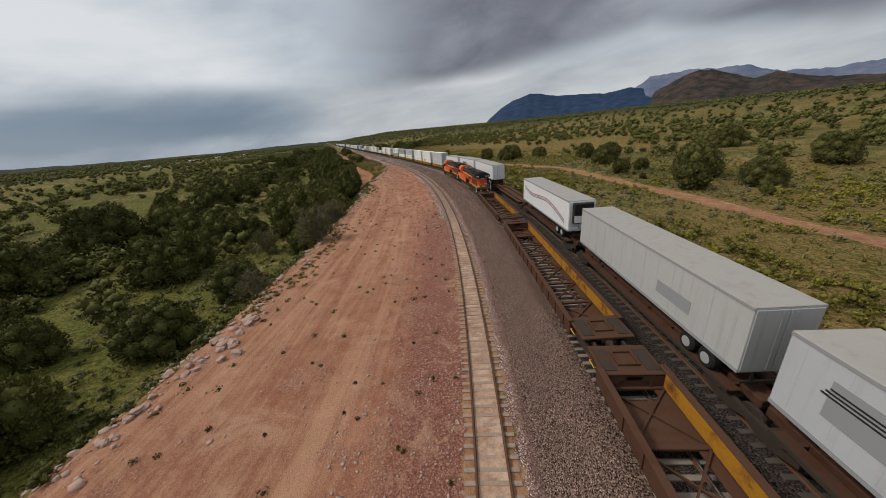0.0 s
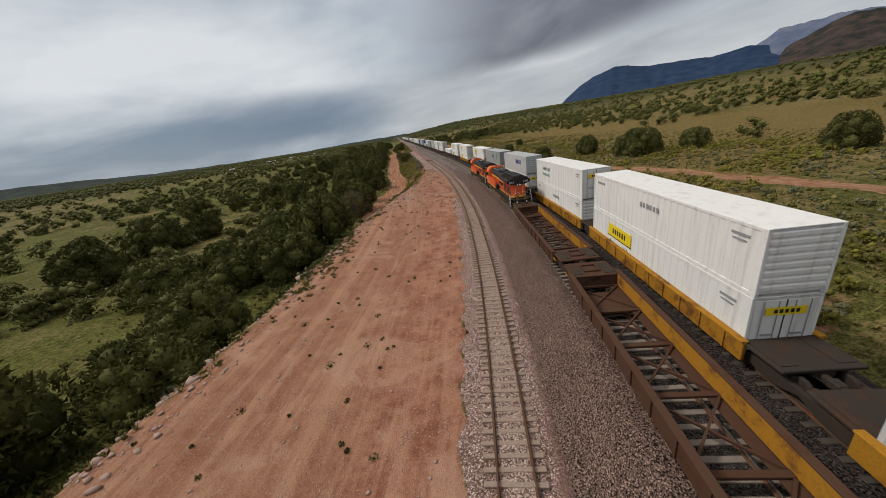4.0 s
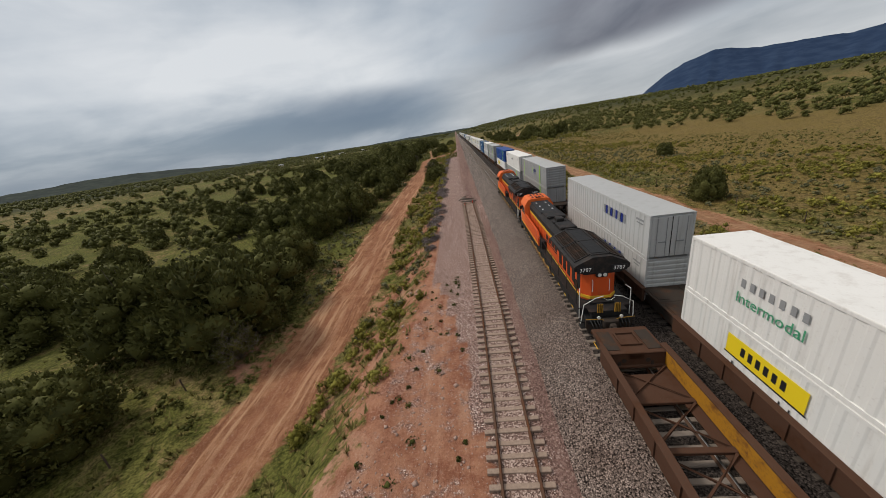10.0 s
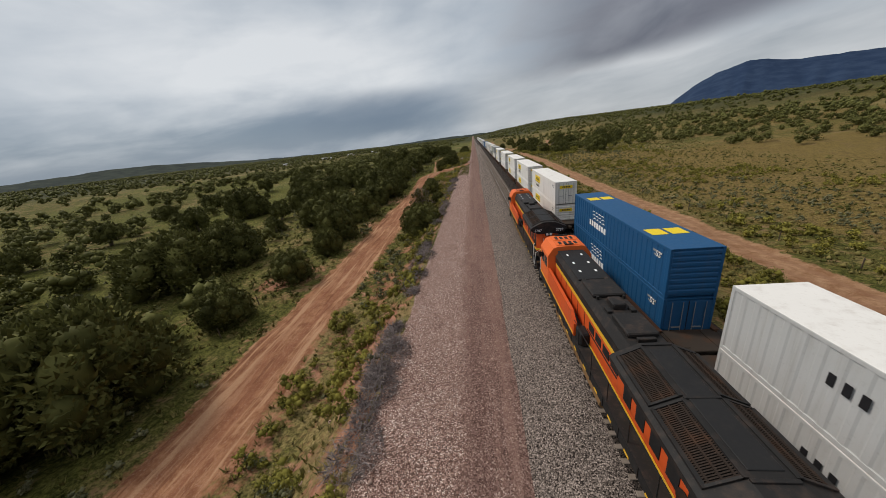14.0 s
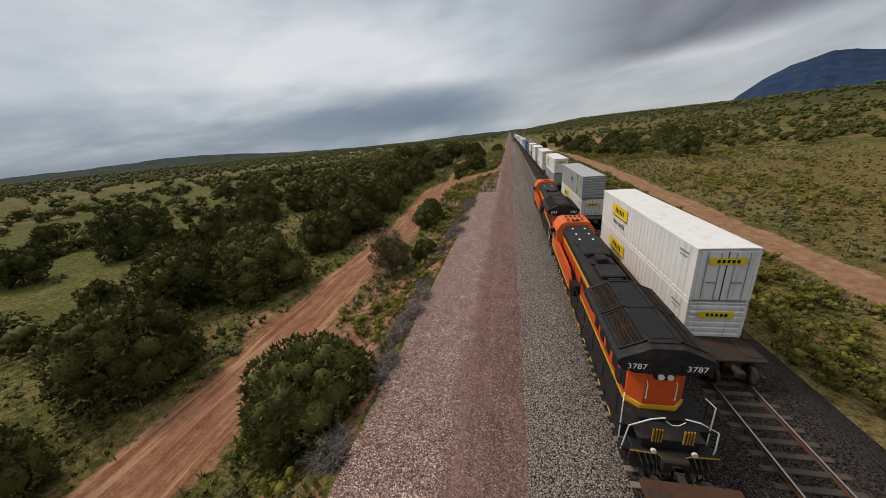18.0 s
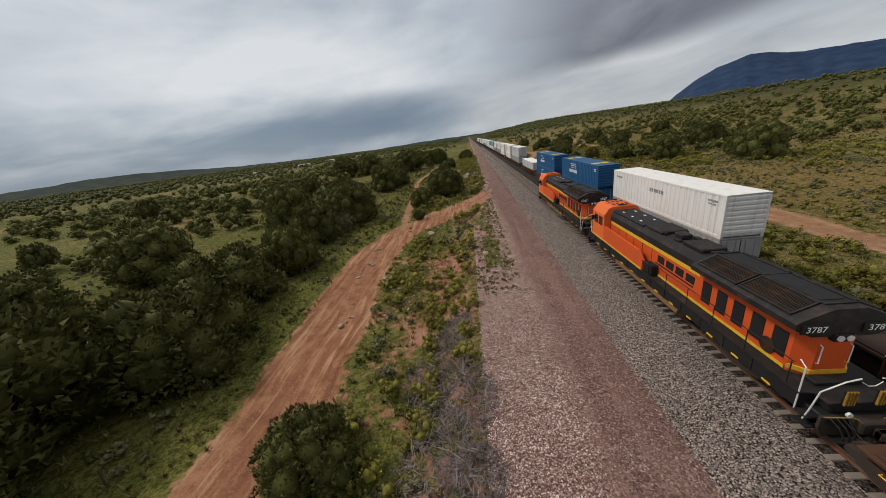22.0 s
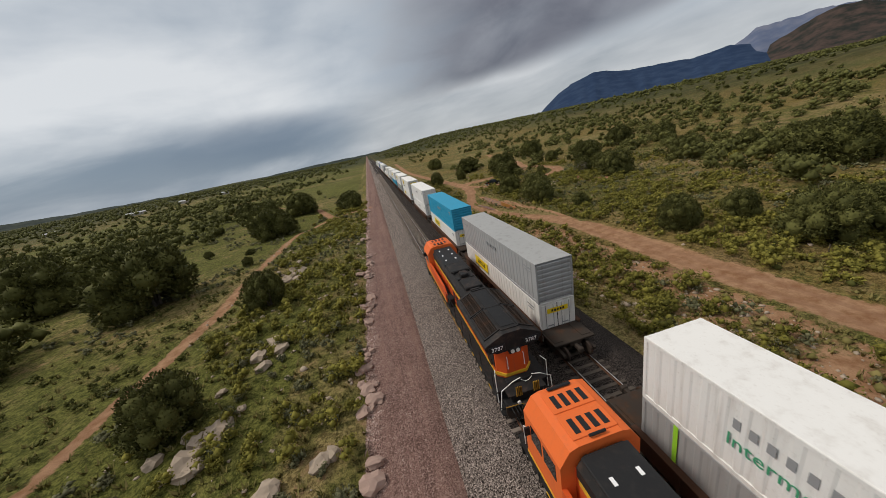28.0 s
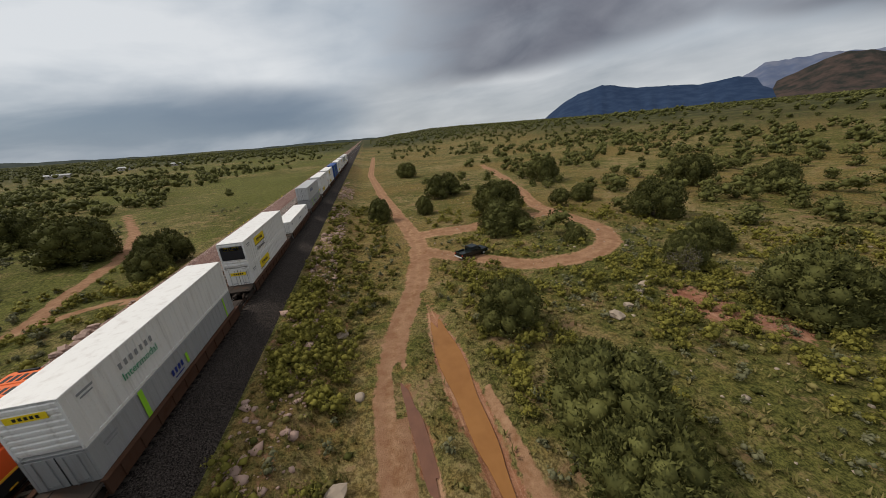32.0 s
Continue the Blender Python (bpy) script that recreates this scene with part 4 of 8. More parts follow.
def lay_ties(parent, centre, s0, s1, step, z, material, singles, rnd, half=1.3, shift=None, rise=None):
    """Ties one by one where the camera passes, the rest in one mesh."""
    base = tie_mesh("tie", half, material)
    v0 = np.array([v.co[:] for v in base.vertices])
    polys = [tuple(p.vertices) for p in base.polygons]
    rest = Shape()
    s = s0
    while s < s1:
        p, h = on(s, centre + (shift(s) if shift else 0) + rnd.uniform(-0.03, 0.03), z + (rise(s) if rise else 0) + rnd.uniform(-0.02, 0.012)), line_at(s)[2]
        h += rnd.uniform(-0.012, 0.012)
        if singles[0] <= s < singles[1]:
            o = new("tie", base)
            o.parent = parent
            o.matrix_basis = Matrix.Translation(p) @ Matrix.Rotation(-h, 4, "Z")
        else:
            c, q = math.cos(-h), math.sin(-h)
            rest.add([(p.x + a * c - b * q, p.y + a * q + b * c, p.z + d) for a, b, d in v0], polys)
        s += step
    me = bpy.data.meshes.new("further_ties")
    me.from_pydata(rest.v, [], rest.f)
    me.materials.append(material)
    tagged(part("further_ties", me, material, parent), kind="stuff")


def build_tracks():
    rnd = random.Random(5)
    bed = [(-5.15, -1.12, 0.45), (-4.6, -0.86, 0.40), (-3.4, -0.42, 0.68), (-2.2, -0.06, 1.0), (-1.75, -0.03), (-1.25, -0.045)]
    mid = [(-1.27, -0.043), (-0.5, -0.06), (0.5, -0.06), (1.4, -0.05), (2.3, -0.12), (3.2, -0.05), (4.6, -0.06), (5.9, -0.05)]
    right = [(5.88, -0.048), (6.8, -0.05), (7.5, -0.25), (8.7, -0.85, 0.6), (9.7, -1.25, 0.0)]
    for nm, sec, mat, lab in (("ballast_shoulder_near", bed, BALLAST, "grey crushed stone shoulder beside the near track"), ("ballast_middle", mid, BALLAST_DARK, "dark crushed stone between the rails"), ("ballast_shoulder_far", right, BALLAST_DARK, "dark crushed stone shoulder beside the far track")):
        tagged(new(nm, strip(nm, -80, 1500, 2.0, sec, mat, True, bank_shift, bank_rise)), lab, "ballast", kind="structure")
    for nm, centre, single, lab in (("track_near", 0.0, (272, 420), "main track with concrete ties under a train"), ("track_far", SECOND, (0, 0), "second main track with dark ties")):
        t = tagged(new(nm), lab, "railway track", kind="structure")
        rails(t, centre, -80, 1500, RAILTOP, RAIL_TOP, bank_shift, bank_rise)
        lay_ties(t, centre, -30, 640, 0.61, 0.0, TIE_DARK if centre else TIE_CONCRETE, single, rnd, 1.3, bank_shift, bank_rise)
    t = tagged(new("track_siding"), "disused rusty siding half buried in dirt and gravel", "railway track", kind="structure")
    z = -0.80
    rails(t, 0.0, -60, 218.6, z + 0.15, RAIL, siding)
    lay_ties(t, 0.0, -40, 217, 0.62, z + 0.01, TIE, (30, 217), rnd, 1.3, siding)


build_tracks()


def siding_fill():
    """Dirt and gravel washed in between the rails of the siding, burying the ties unevenly."""
    ss, oo = np.arange(-50, 216, 0.2), np.linspace(-0.70, 0.70, 9)
    S, O = np.meshgrid(ss, oo, indexing="ij")
    lvl = interp(S, (-60, -0.004), (4, -0.016), (12, -0.036), (60, -0.042), (120, -0.045), (200, -0.040))
    z = -0.79 + lvl + 0.022 * ripple(S * 1.0, O * 2.5, 0.55, 71) + 0.020 * ripple(S, O, 2.6, 72)
    verts = [tuple(on(a, siding(a) + b, c)) for a, b, c in zip(S.ravel(), O.ravel(), z.ravel())]
    n = len(oo)
    i = np.arange(len(ss) * n).reshape(-1, n)
    faces = np.stack([i[:-1, :-1], i[:-1, 1:], i[1:, 1:], i[1:, :-1]], -1).reshape(-1, 4)
    a = Mat("washed_in_dirt", 0.95)
    sp = a.t.nodes.new("ShaderNodeSeparateXYZ")
    a.put(sp.inputs[0], a.coord(True))
    grain = a.noise(9, 5, 0.75, world=True)
    dirt = a.mix(a.step(a.noise(0.9, 6, 0.7, world=True), 0.3, 0.68), (0.26, 0.145, 0.095), (0.50, 0.36, 0.27))
    dirt = a.mix(a.math("MULTIPLY", a.step(grain, 0.48, 0.32), 0.5), dirt, (0.15, 0.085, 0.06))
    cells = a.t.nodes.new("ShaderNodeSeparateColor")
    a.put(cells.inputs[0], a.voronoi(17.0, True, "F1", "Color"))
    stones = a.ramp(cells.outputs[0], [(0.1, (0.09, 0.055, 0.045)), (0.5, (0.22, 0.145, 0.12)), (0.95, (0.48, 0.37, 0.32))])
    far = a.step(a.math("ADD", sp.outputs[1], a.math("MULTIPLY", grain, 20.0)), 42.0, 72.0)
    a.bump(grain, 0.5, 0.03)
    tagged(new("siding_fill", quick_mesh("siding_fill", verts, faces, a.done(a.mix(far, dirt, stones)), True)), "dirt and gravel washed in between rusty rails", "dirt", kind="structure")


siding_fill()


SIDING_END = siding(218)


def track_end():
    """The torn-off end of the siding: loose ties, a bent rail, two red stop markers."""
    rnd = random.Random(9)
    for k, (o, s, turn, tilt) in enumerate([(-8.2, 220.6, 74, 5), (-7.9, 221.3, 80, 3), (-7.2, 219.4, 6, 4), (-7.6, 218.2, -12, 7), (-6.9, 217.4, 9, 2), (-8.6, 220.0, 68, -4), (-7.3, 216.4, -5, 6)]):
        p = on(s, o, -0.62 + 0.05 * k % 0.2)
        tie = tagged(new("loose_tie", Shape().box(-1.25, 1.25, -0.12, 0.12, -0.09, 0.09, 0.025).mesh("loose_tie", BARK)), "splintered dark loose wooden tie lying at the end of a siding", "railway tie", "loose ties at the track end")
        tie.matrix_basis = Matrix.Translation(p) @ Matrix.Rotation(radians(90 + turn - 90), 4, "Z") @ Matrix.Rotation(radians(tilt), 4, "Y")
    bent = Shape().tube([on(217.5, SIDING_END + 0.75, -0.66), on(219.5, SIDING_END + 0.78, -0.60), on(221.2, SIDING_END + 0.70, -0.45), on(221.6, SIDING_END + 0.1, -0.42), on(221.8, SIDING_END - 0.8, -0.5)], 0.05, 6)
    tagged(new("bent_rail", bent.mesh("bent_rail", RAIL)), "rusty bent rail across the end of a siding", "rail")
    for side in (-0.76, 0.76):
        base = on(215.2 + side, SIDING_END + side, -0.66)
        m = thing("stop_marker", "small faded red stop marker clamped on a rusty rail", "marker", "stop markers at the track end")
        m.location = base
        part("clamp", Shape().box(-0.09, 0.09, -0.2, 0.2, 0.0, 0.10, 0.02), FLAG_RED, m)
        part("blade", Shape().box(-0.03, 0.03, -0.10, 0.14, 0.08, 0.42, 0.02), FLAG_RED, m)


track_end()

# ---------------------------------------------------------------- railway vehicles
# All are built with their rear at y = 0, running towards +y, and z = 0 on the rails.


def writing(name, text, size, material, parent, m, label="", squash=1.0):
    """Letters of Blender's own font as a flat mesh."""
    c = bpy.data.curves.new(name, "FONT")
    c.body, c.size, c.extrude, c.align_x, c.align_y = text, size, 0.004, "CENTER", "CENTER"
    c.resolution_u = 2
    o = bpy.data.objects.new(name, c)
    scene.collection.objects.link(o)
    me = bpy.data.meshes.new_from_object(o.evaluated_get(bpy.context.evaluated_depsgraph_get()))
    scene.collection.objects.unlink(o)
    bpy.data.objects.remove(o)
    me.materials.clear()
    me.materials.append(material)
    ob = part(name, me, material, parent, label)
    ob.matrix_basis = m @ Matrix.Diagonal((squash, 1, 1, 1))
    return ob


LEFT_FACE = Matrix(((0, 0, -1, 0), (-1, 0, 0, 0), (0, 1, 0, 0), (0, 0, 0, 1)))   # reads from the left side
RIGHT_FACE = Matrix(((0, 0, 1, 0), (1, 0, 0, 0), (0, 1, 0, 0), (0, 0, 0, 1)))
REAR_FACE = Matrix(((1, 0, 0, 0), (0, 0, -1, 0), (0, 1, 0, 0), (0, 0, 0, 1)))


def bogie(parent, y, axles, pitch, r, label="cast steel bogie with dirty wheels"):
    """A wheel truck: side frames, bolster, wheels."""
    half = pitch * (axles - 1) / 2
    sh = Shape()
    for side in (-1, 1):
        x = side * 1.02
        sh.loft([(y - half - 0.35, [(x - 0.09, r - 0.02), (x + 0.09, r - 0.02), (x + 0.09, r + 0.16), (x - 0.09, r + 0.16)]),
                 (y - half * 0.45, [(x - 0.11, r - 0.28), (x + 0.11, r - 0.28), (x + 0.11, r + 0.26), (x - 0.11, r + 0.26)]),
                 (y + half * 0.45, [(x - 0.11, r - 0.28), (x + 0.11, r - 0.28), (x + 0.11, r + 0.26), (x - 0.11, r + 0.26)]),
                 (y + half + 0.35, [(x - 0.09, r - 0.02), (x + 0.09, r - 0.02), (x + 0.09, r + 0.16), (x - 0.09, r + 0.16)])])
    sh.box(-1.0, 1.0, y - 0.25, y + 0.25, r - 0.05, r + 0.22, 0.04)
    b = part("bogie", sh, DARK_CAR, parent, label)
    for k in range(axles):
        ya = y - half + k * pitch
        for side in (-1, 1):
            w = Shape().disc(side * 0.68, side * 0.84, ya, r, r, 14)
            part("wheel", w, WHEEL, b)
    if axles == 3:
        for k in range(axles):
            for side in (-1, 1):
                part("axle_box", Shape().disc(side * 1.10, side * 1.20, y - half + k * pitch, r + 0.02, 0.13, 10), WHEEL, b)
    return b


def coupler(parent, y, way):
    sh = Shape().box(-0.11, 0.11, min(y, y + way * 0.7), max(y, y + way * 0.7), 0.72, 0.95, 0.03)
    sh.box(-0.17, 0.17, min(y + way * 0.45, y + way * 0.72), max(y + way * 0.45, y + way * 0.72), 0.66, 1.0, 0.05)
    part("coupler", sh, DARK_CAR, parent)


def locomotive():
    loco = thing("locomotive", "orange and black diesel freight locomotive with yellow stripes and sooty roof", "locomotive", "locomotives at the head of the train")
    L, H0, CAB = 22.6, 1.9, 18.4
    part("underframe", Shape().box(-1.47, 1.47, 1.25, L - 0.7, 0.80, 1.42, 0.04).box(-0.9, 0.9, 0.7, 1.3, 1.02, 1.42, 0.04).box(-1.2, 1.2, 0.5, L - 0.5, 0.70, 1.0, 0.04), BLACK, loco)
    part("walkway", Shape().loft([(0.68, [(-1.05, 1.42), (1.05, 1.42), (1.05, 1.47), (-1.05, 1.47)]), (1.15, [(-1.05, 1.42), (1.05, 1.42), (1.05, 1.47), (-1.05, 1.47)]), (1.2, [(-1.52, 1.42), (1.52, 1.42), (1.52, 1.47), (-1.52, 1.47)]), (L - 0.9, [(-1.52, 1.42), (1.52, 1.42), (1.52, 1.47), (-1.52, 1.47)])]), SOOT, loco, "dark steel walkway along the hood")
    for side in (-1, 1):
        for k in range(12):
            y0 = 2.2 + k * 1.55
            part("sill_stripe", Shape().box(side * 1.48 - 0.012, side * 1.48 + 0.012, y0, y0 + 0.38, 0.84, 0.92), YELLOW, loco, "yellow reflective stripe")
            part("sill_rib", Shape().box(side * 1.48 - 0.02, side * 1.48 + 0.02, y0 + 0.9, y0 + 0.96, 0.82, 1.42), SOOT, loco)
    part("fuel_tank", Shape().loft([(8.0, [(-1.15, 0.30), (1.15, 0.30), (1.5, 0.55), (1.5, 0.80), (-1.5, 0.80), (-1.5, 0.55)]), (15.8, [(-1.15, 0.30), (1.15, 0.30), (1.5, 0.55), (1.5, 0.80), (-1.5, 0.80), (-1.5, 0.55)])]), TANK, loco, "dusty tan fuel tank")
    for y in (4.5, 18.6):
        bogie(loco, y, 3, 1.88, 0.53, "three-axle locomotive bogie caked in dirt")
    # long hood: black plinth, orange sides, black shoulders and roof
    part("hood_side", Shape().loft([(H0, [(-0.55, 1.47), (0.55, 1.47), (0.55, 3.45), (-0.55, 3.45)]), (H0 + 0.42, [(-0.97, 1.47), (0.97, 1.47), (0.97, 3.45), (-0.97, 3.45)]), (CAB, [(-0.97, 1.47), (0.97, 1.47), (0.97, 3.62), (-0.97, 3.62)])]), ORANGE, loco, "orange hood panels")
    part("hood_roof", Shape().profile([(-0.99, 3.3), (0.99, 3.3), (0.99, 3.72), (0.72, 4.1), (-0.72, 4.1), (-0.99, 3.72)], 7.4, CAB - 0.1), SOOT, loco, "sooty black hood roof")
    for side in (-1, 1):
        part("hood_stripe", Shape().box(side * 0.985 - 0.01, side * 0.985 + 0.01, 7.4, CAB - 0.2, 3.06, 3.28), YELLOW, loco, "yellow stripe under the roof")
        part("hood_stripe", Shape().box(side * 1.0 - 0.01, side * 1.0 + 0.01, H0 + 0.5, 12.0, 1.50, 1.64), YELLOW, loco, "yellow stripe along the hood")
        skirt = part("side_skirt", Shape().loft([(12.0, [(min(side * 1.32, side * 1.5), 1.47), (max(side * 1.32, side * 1.5), 1.47), (max(side * 1.32, side * 1.5), 2.2), (min(side * 1.32, side * 1.5), 2.2)]), (12.7, [(min(side * 1.32, side * 1.5), 1.47), (max(side * 1.32, side * 1.5), 1.47), (max(side * 1.32, side * 1.5), 2.72), (min(side * 1.32, side * 1.5), 2.72)]), (CAB, [(min(side * 1.32, side * 1.5), 1.47), (max(side * 1.32, side * 1.5), 1.47), (max(side * 1.32, side * 1.5), 2.8), (min(side * 1.32, side * 1.5), 2.8)])]), ORANGE, loco, "orange side skirt behind the cab")
        part("skirt_stripe", Shape().box(side * 1.505 - 0.01, side * 1.505 + 0.01, 12.1, CAB, 1.50, 1.62), YELLOW, skirt)
        part("skirt_floor", Shape().box(min(side * 0.96, side * 1.33), max(side * 0.96, side * 1.33), 12.1, CAB, 1.9, 2.0), SOOT, loco)
    # radiator cabin with its overhanging wings
    wing = [(-0.99, 3.32), (0.99, 3.32), (1.56, 3.62), (1.58, 3.86), (1.46, 3.96), (0.50, 4.40), (-0.50, 4.40), (-1.46, 3.96), (-1.58, 3.86), (-1.56, 3.62)]
    part("radiator_wing", Shape().profile(wing, H0 - 0.12, 7.3), SOOT, loco, "black overhanging radiator roof")
    for side in (-1, 1):
        for k, (ya, yb) in enumerate(((2.3, 4.5), (4.75, 7.0))):
            g = Shape()
            n = 34
            a, b = (side * 1.38, 4.005), (side * 0.56, 4.385)
            for j in range(n):
                y = ya + (yb - ya) * j / n
                g.add([(a[0], y, a[1]), (b[0], y, b[1]), (b[0], y + 0.035, b[1]), (a[0], y + 0.035, a[1]), (a[0], y, a[1] + 0.03), (b[0], y, b[1] + 0.03), (b[0], y + 0.035, b[1] + 0.03), (a[0], y + 0.035, a[1] + 0.03)],
                      [(0, 1, 2, 3), (4, 5, 6, 7), (0, 1, 5, 4), (1, 2, 6, 5), (2, 3, 7, 6), (3, 0, 4, 7)])
            for j in range(3):
                w = (j + 0.5) / 3
                x, z = a[0] + (b[0] - a[0]) * w, a[1] + (b[1] - a[1]) * w
                g.box(x - 0.03, x + 0.03, ya, yb, z - 0.01, z + 0.035)
            fr = Shape()
            for x, z in (a, b):
                fr.box(x - 0.06, x + 0.06, ya - 0.08, yb + 0.04, z - 0.03, z + 0.055)
            for y in (ya - 0.08, yb):
                fr.add([(a[0], y, a[1] - 0.02), (b[0], y, b[1] - 0.02), (b[0], y + 0.07, b[1] - 0.02), (a[0], y + 0.07, a[1] - 0.02), (a[0], y, a[1] + 0.06), (b[0], y, b[1] + 0.06), (b[0], y + 0.07, b[1] + 0.06), (a[0], y + 0.07, a[1] + 0.06)],
                       [(0, 1, 2, 3), (4, 5, 6, 7), (0, 1, 5, 4), (1, 2, 6, 5), (2, 3, 7, 6), (3, 0, 4, 7)])
            part("grille_frame", fr, SOOT, loco)
            part("radiator_grille", g, GRILLE, loco, "rusty radiator grille slats")
        for k in range(5):
            y = 2.5 + k * 1.0
            part("louvre_door", Shape().box(side * 0.985 - 0.012, side * 0.985 + 0.012, y, y + 0.60, 1.90, 3.0), BLACK, loco, "dark louvred hood door")
        for k in range(5):
            y = 11.9 + k * 1.2
            part("hood_door_seam", Shape().box(side * 0.984 - 0.006, side * 0.984 + 0.006, y, y + 0.025, 1.66, 3.04), BLACK, loco)
        for k in range(4):
            y0 = 7.75 + k * 0.92
            part("letter_bar", Shape().box(side * 0.985 - 0.012, side * 0.985 + 0.012, y0, y0 + 0.68, 2.42, 2.86), BLACK, loco, "black lettering bar")
        part("underline", Shape().box(side * 0.985 - 0.012, side * 0.985 + 0.012, 7.8, 11.4, 2.24, 2.31), BLACK, loco)
        part("fan_grille", Shape().disc(side * 0.99, side * 1.03, 3.2, 2.0, 0.34, 16), GRILLE, loco)
        part("equipment_box", Shape().box(min(side * 0.97, side * 1.42), max(side * 0.97, side * 1.42), 11.0, 11.9, 1.47, 2.2, 0.05), BLACK, loco)
    part("exhaust_hatch", Shape().box(-0.62, 0.62, 8.0, 9.6, 4.1, 4.32, 0.05).box(-0.3, 0.3, 10.2, 11.0, 4.1, 4.4, 0.05), SOOT, loco, "sooty exhaust hatch")
    part("brake_grid", Shape().box(-0.80, 0.80, 11.4, 13.2, 4.08, 4.30, 0.06), SOOT, loco, "black dynamic brake hatch")
    part("roof_hatch", Shape().box(-0.86, 0.86, 13.5, CAB - 0.15, 4.06, 4.16, 0.03), BLACK, loco, "flat black roof hatch")
    for x, y, w, d, h in ((-0.55, 9.9, 0.22, 0.5, 0.10), (0.5, 9.9, 0.25, 0.4, 0.12), (-0.62, 11.2, 0.12, 0.12, 0.16), (0.62, 11.2, 0.12, 0.12, 0.16), (0.0, 7.7, 0.7, 0.18, 0.14), (-0.6, 13.3, 0.2, 0.3, 0.10), (0.6, 13.3, 0.2, 0.3, 0.10)):
        part("roof_fitting", Shape().box(x - w / 2, x + w / 2, y, y + d, 4.08, 4.12 + h, 0.02), SOOT, loco)
    for y in (2.1, 4.55, 7.1):
        part("roof_rib", Shape().box(-0.52, 0.52, y, y + 0.1, 4.38, 4.45, 0.01), SOOT, loco)
    part("ridge_panel", Shape().box(-0.40, 0.40, 2.4, 6.9, 4.39, 4.43, 0.015), BLACK, loco, "flat black panel on the roof ridge")
    for x, y in ((-0.45, 14.6), (0.45, 14.6), (-0.45, 15.9), (0.45, 15.9), (-0.45, 17.3), (0.45, 17.3)):
        part("hatch_tag", Shape().box(x - 0.06, x + 0.06, y - 0.13, y + 0.13, 4.16, 4.175), WHITE_DECAL, loco, "small white mark on the roof hatch")
    # cab
    prof = [(-1.50, 1.47), (1.50, 1.47), (1.50, 3.72), (1.12, 4.30), (0.80, 4.40), (-0.80, 4.40), (-1.12, 4.30), (-1.50, 3.72)]
    # walls and roof panels take the orange with painted-in sunlight
    cab = part("cab", Shape().loft([(CAB, prof), (CAB + 2.5, prof), (CAB + 2.65, [(x * 0.97, z if z < 3 else z - 0.12) for x, z in prof])]), ORANGE_SUNLIT, loco, "orange driver's cab")
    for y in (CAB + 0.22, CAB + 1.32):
        part("roof_panel", Shape().box(-0.84, 0.84, y, y + 0.95, 4.39, 4.44, 0.015), ORANGE_SUNLIT, cab, "raised orange roof panel")
        for k in range(4):
            x = -0.62 + k * 0.36
            part("roof_vent", Shape().box(x, x + 0.20, y + 0.16, y + 0.74, 4.435, 4.455), BLACK, cab, "dark slot in the roof panel")
    for side in (-1, 1):
        for ya, yb in ((CAB + 0.30, CAB + 1.10), (CAB + 1.25, CAB + 2.0)):
            part("side_window", Shape().box(side * 1.50 - 0.015, side * 1.50 + 0.015, ya, yb, 2.75, 3.5), GLASS, cab, "dark cab side window")
        part("mirror", Shape().box(min(side * 1.5, side * 1.72), max(side * 1.5, side * 1.72), CAB + 2.1, CAB + 2.16, 2.9, 3.3), BLACK, cab)
        part("windscreen", Shape().box(min(side * 0.25, side * 1.25), max(side * 0.25, side * 1.25), CAB + 2.63, CAB + 2.675, 2.95, 3.6), GLASS, cab, "windscreen")
        part("cab_stripe", Shape().box(side * 1.505 - 0.01, side * 1.505 + 0.01, CAB + 0.05, CAB + 2.55, 1.50, 1.62), YELLOW, cab)
    part("antenna_dome", Shape().box(-0.5, 0.5, CAB + 2.32, CAB + 2.48, 4.4, 4.5, 0.04), BLACK, cab)
    part("nose", Shape().loft([(CAB + 2.6, [(-1.05, 1.47), (1.05, 1.47), (1.05, 2.75), (0.85, 2.95), (-0.85, 2.95), (-1.05, 2.75)]), (CAB + 3.55, [(-0.95, 1.47), (0.95, 1.47), (0.95, 2.45), (0.72, 2.65), (-0.72, 2.65), (-0.95, 2.45)])]), ORANGE, loco, "orange short nose")
    # rear end
    for x in (-0.95, 0.95):
        board = part("number_board", Shape().box(x - 0.46, x + 0.46, H0 - 0.17, H0 - 0.10, 3.46, 3.84, 0.02), BLACK, loco, "black number board")
        writing("road_number", "3787", 0.33, WHITE_DECAL, board, Matrix.Translation((x, H0 - 0.18, 3.65)) @ REAR_FACE, "white road number")
    part("headlight_box", Shape().box(-0.32, 0.32, H0 - 0.20, H0 + 0.05, 3.12, 3.42, 0.03), BLACK, loco)
    for x in (-0.15, 0.15):
        part("headlight", Shape().tube([(x, H0 - 0.24, 3.28), (x, H0 - 0.16, 3.28)], 0.11, 12), LAMP, loco, "round rear headlight")
    part("rear_stripe", Shape().loft([(H0 - 0.03, [(-0.62, 1.62), (0.62, 1.62), (0.62, 1.80), (-0.62, 1.80)]), (H0 + 0.40, [(-1.03, 1.62), (1.03, 1.62), (1.03, 1.80), (-1.03, 1.80)])]), YELLOW, loco, "yellow stripe round the rear end")
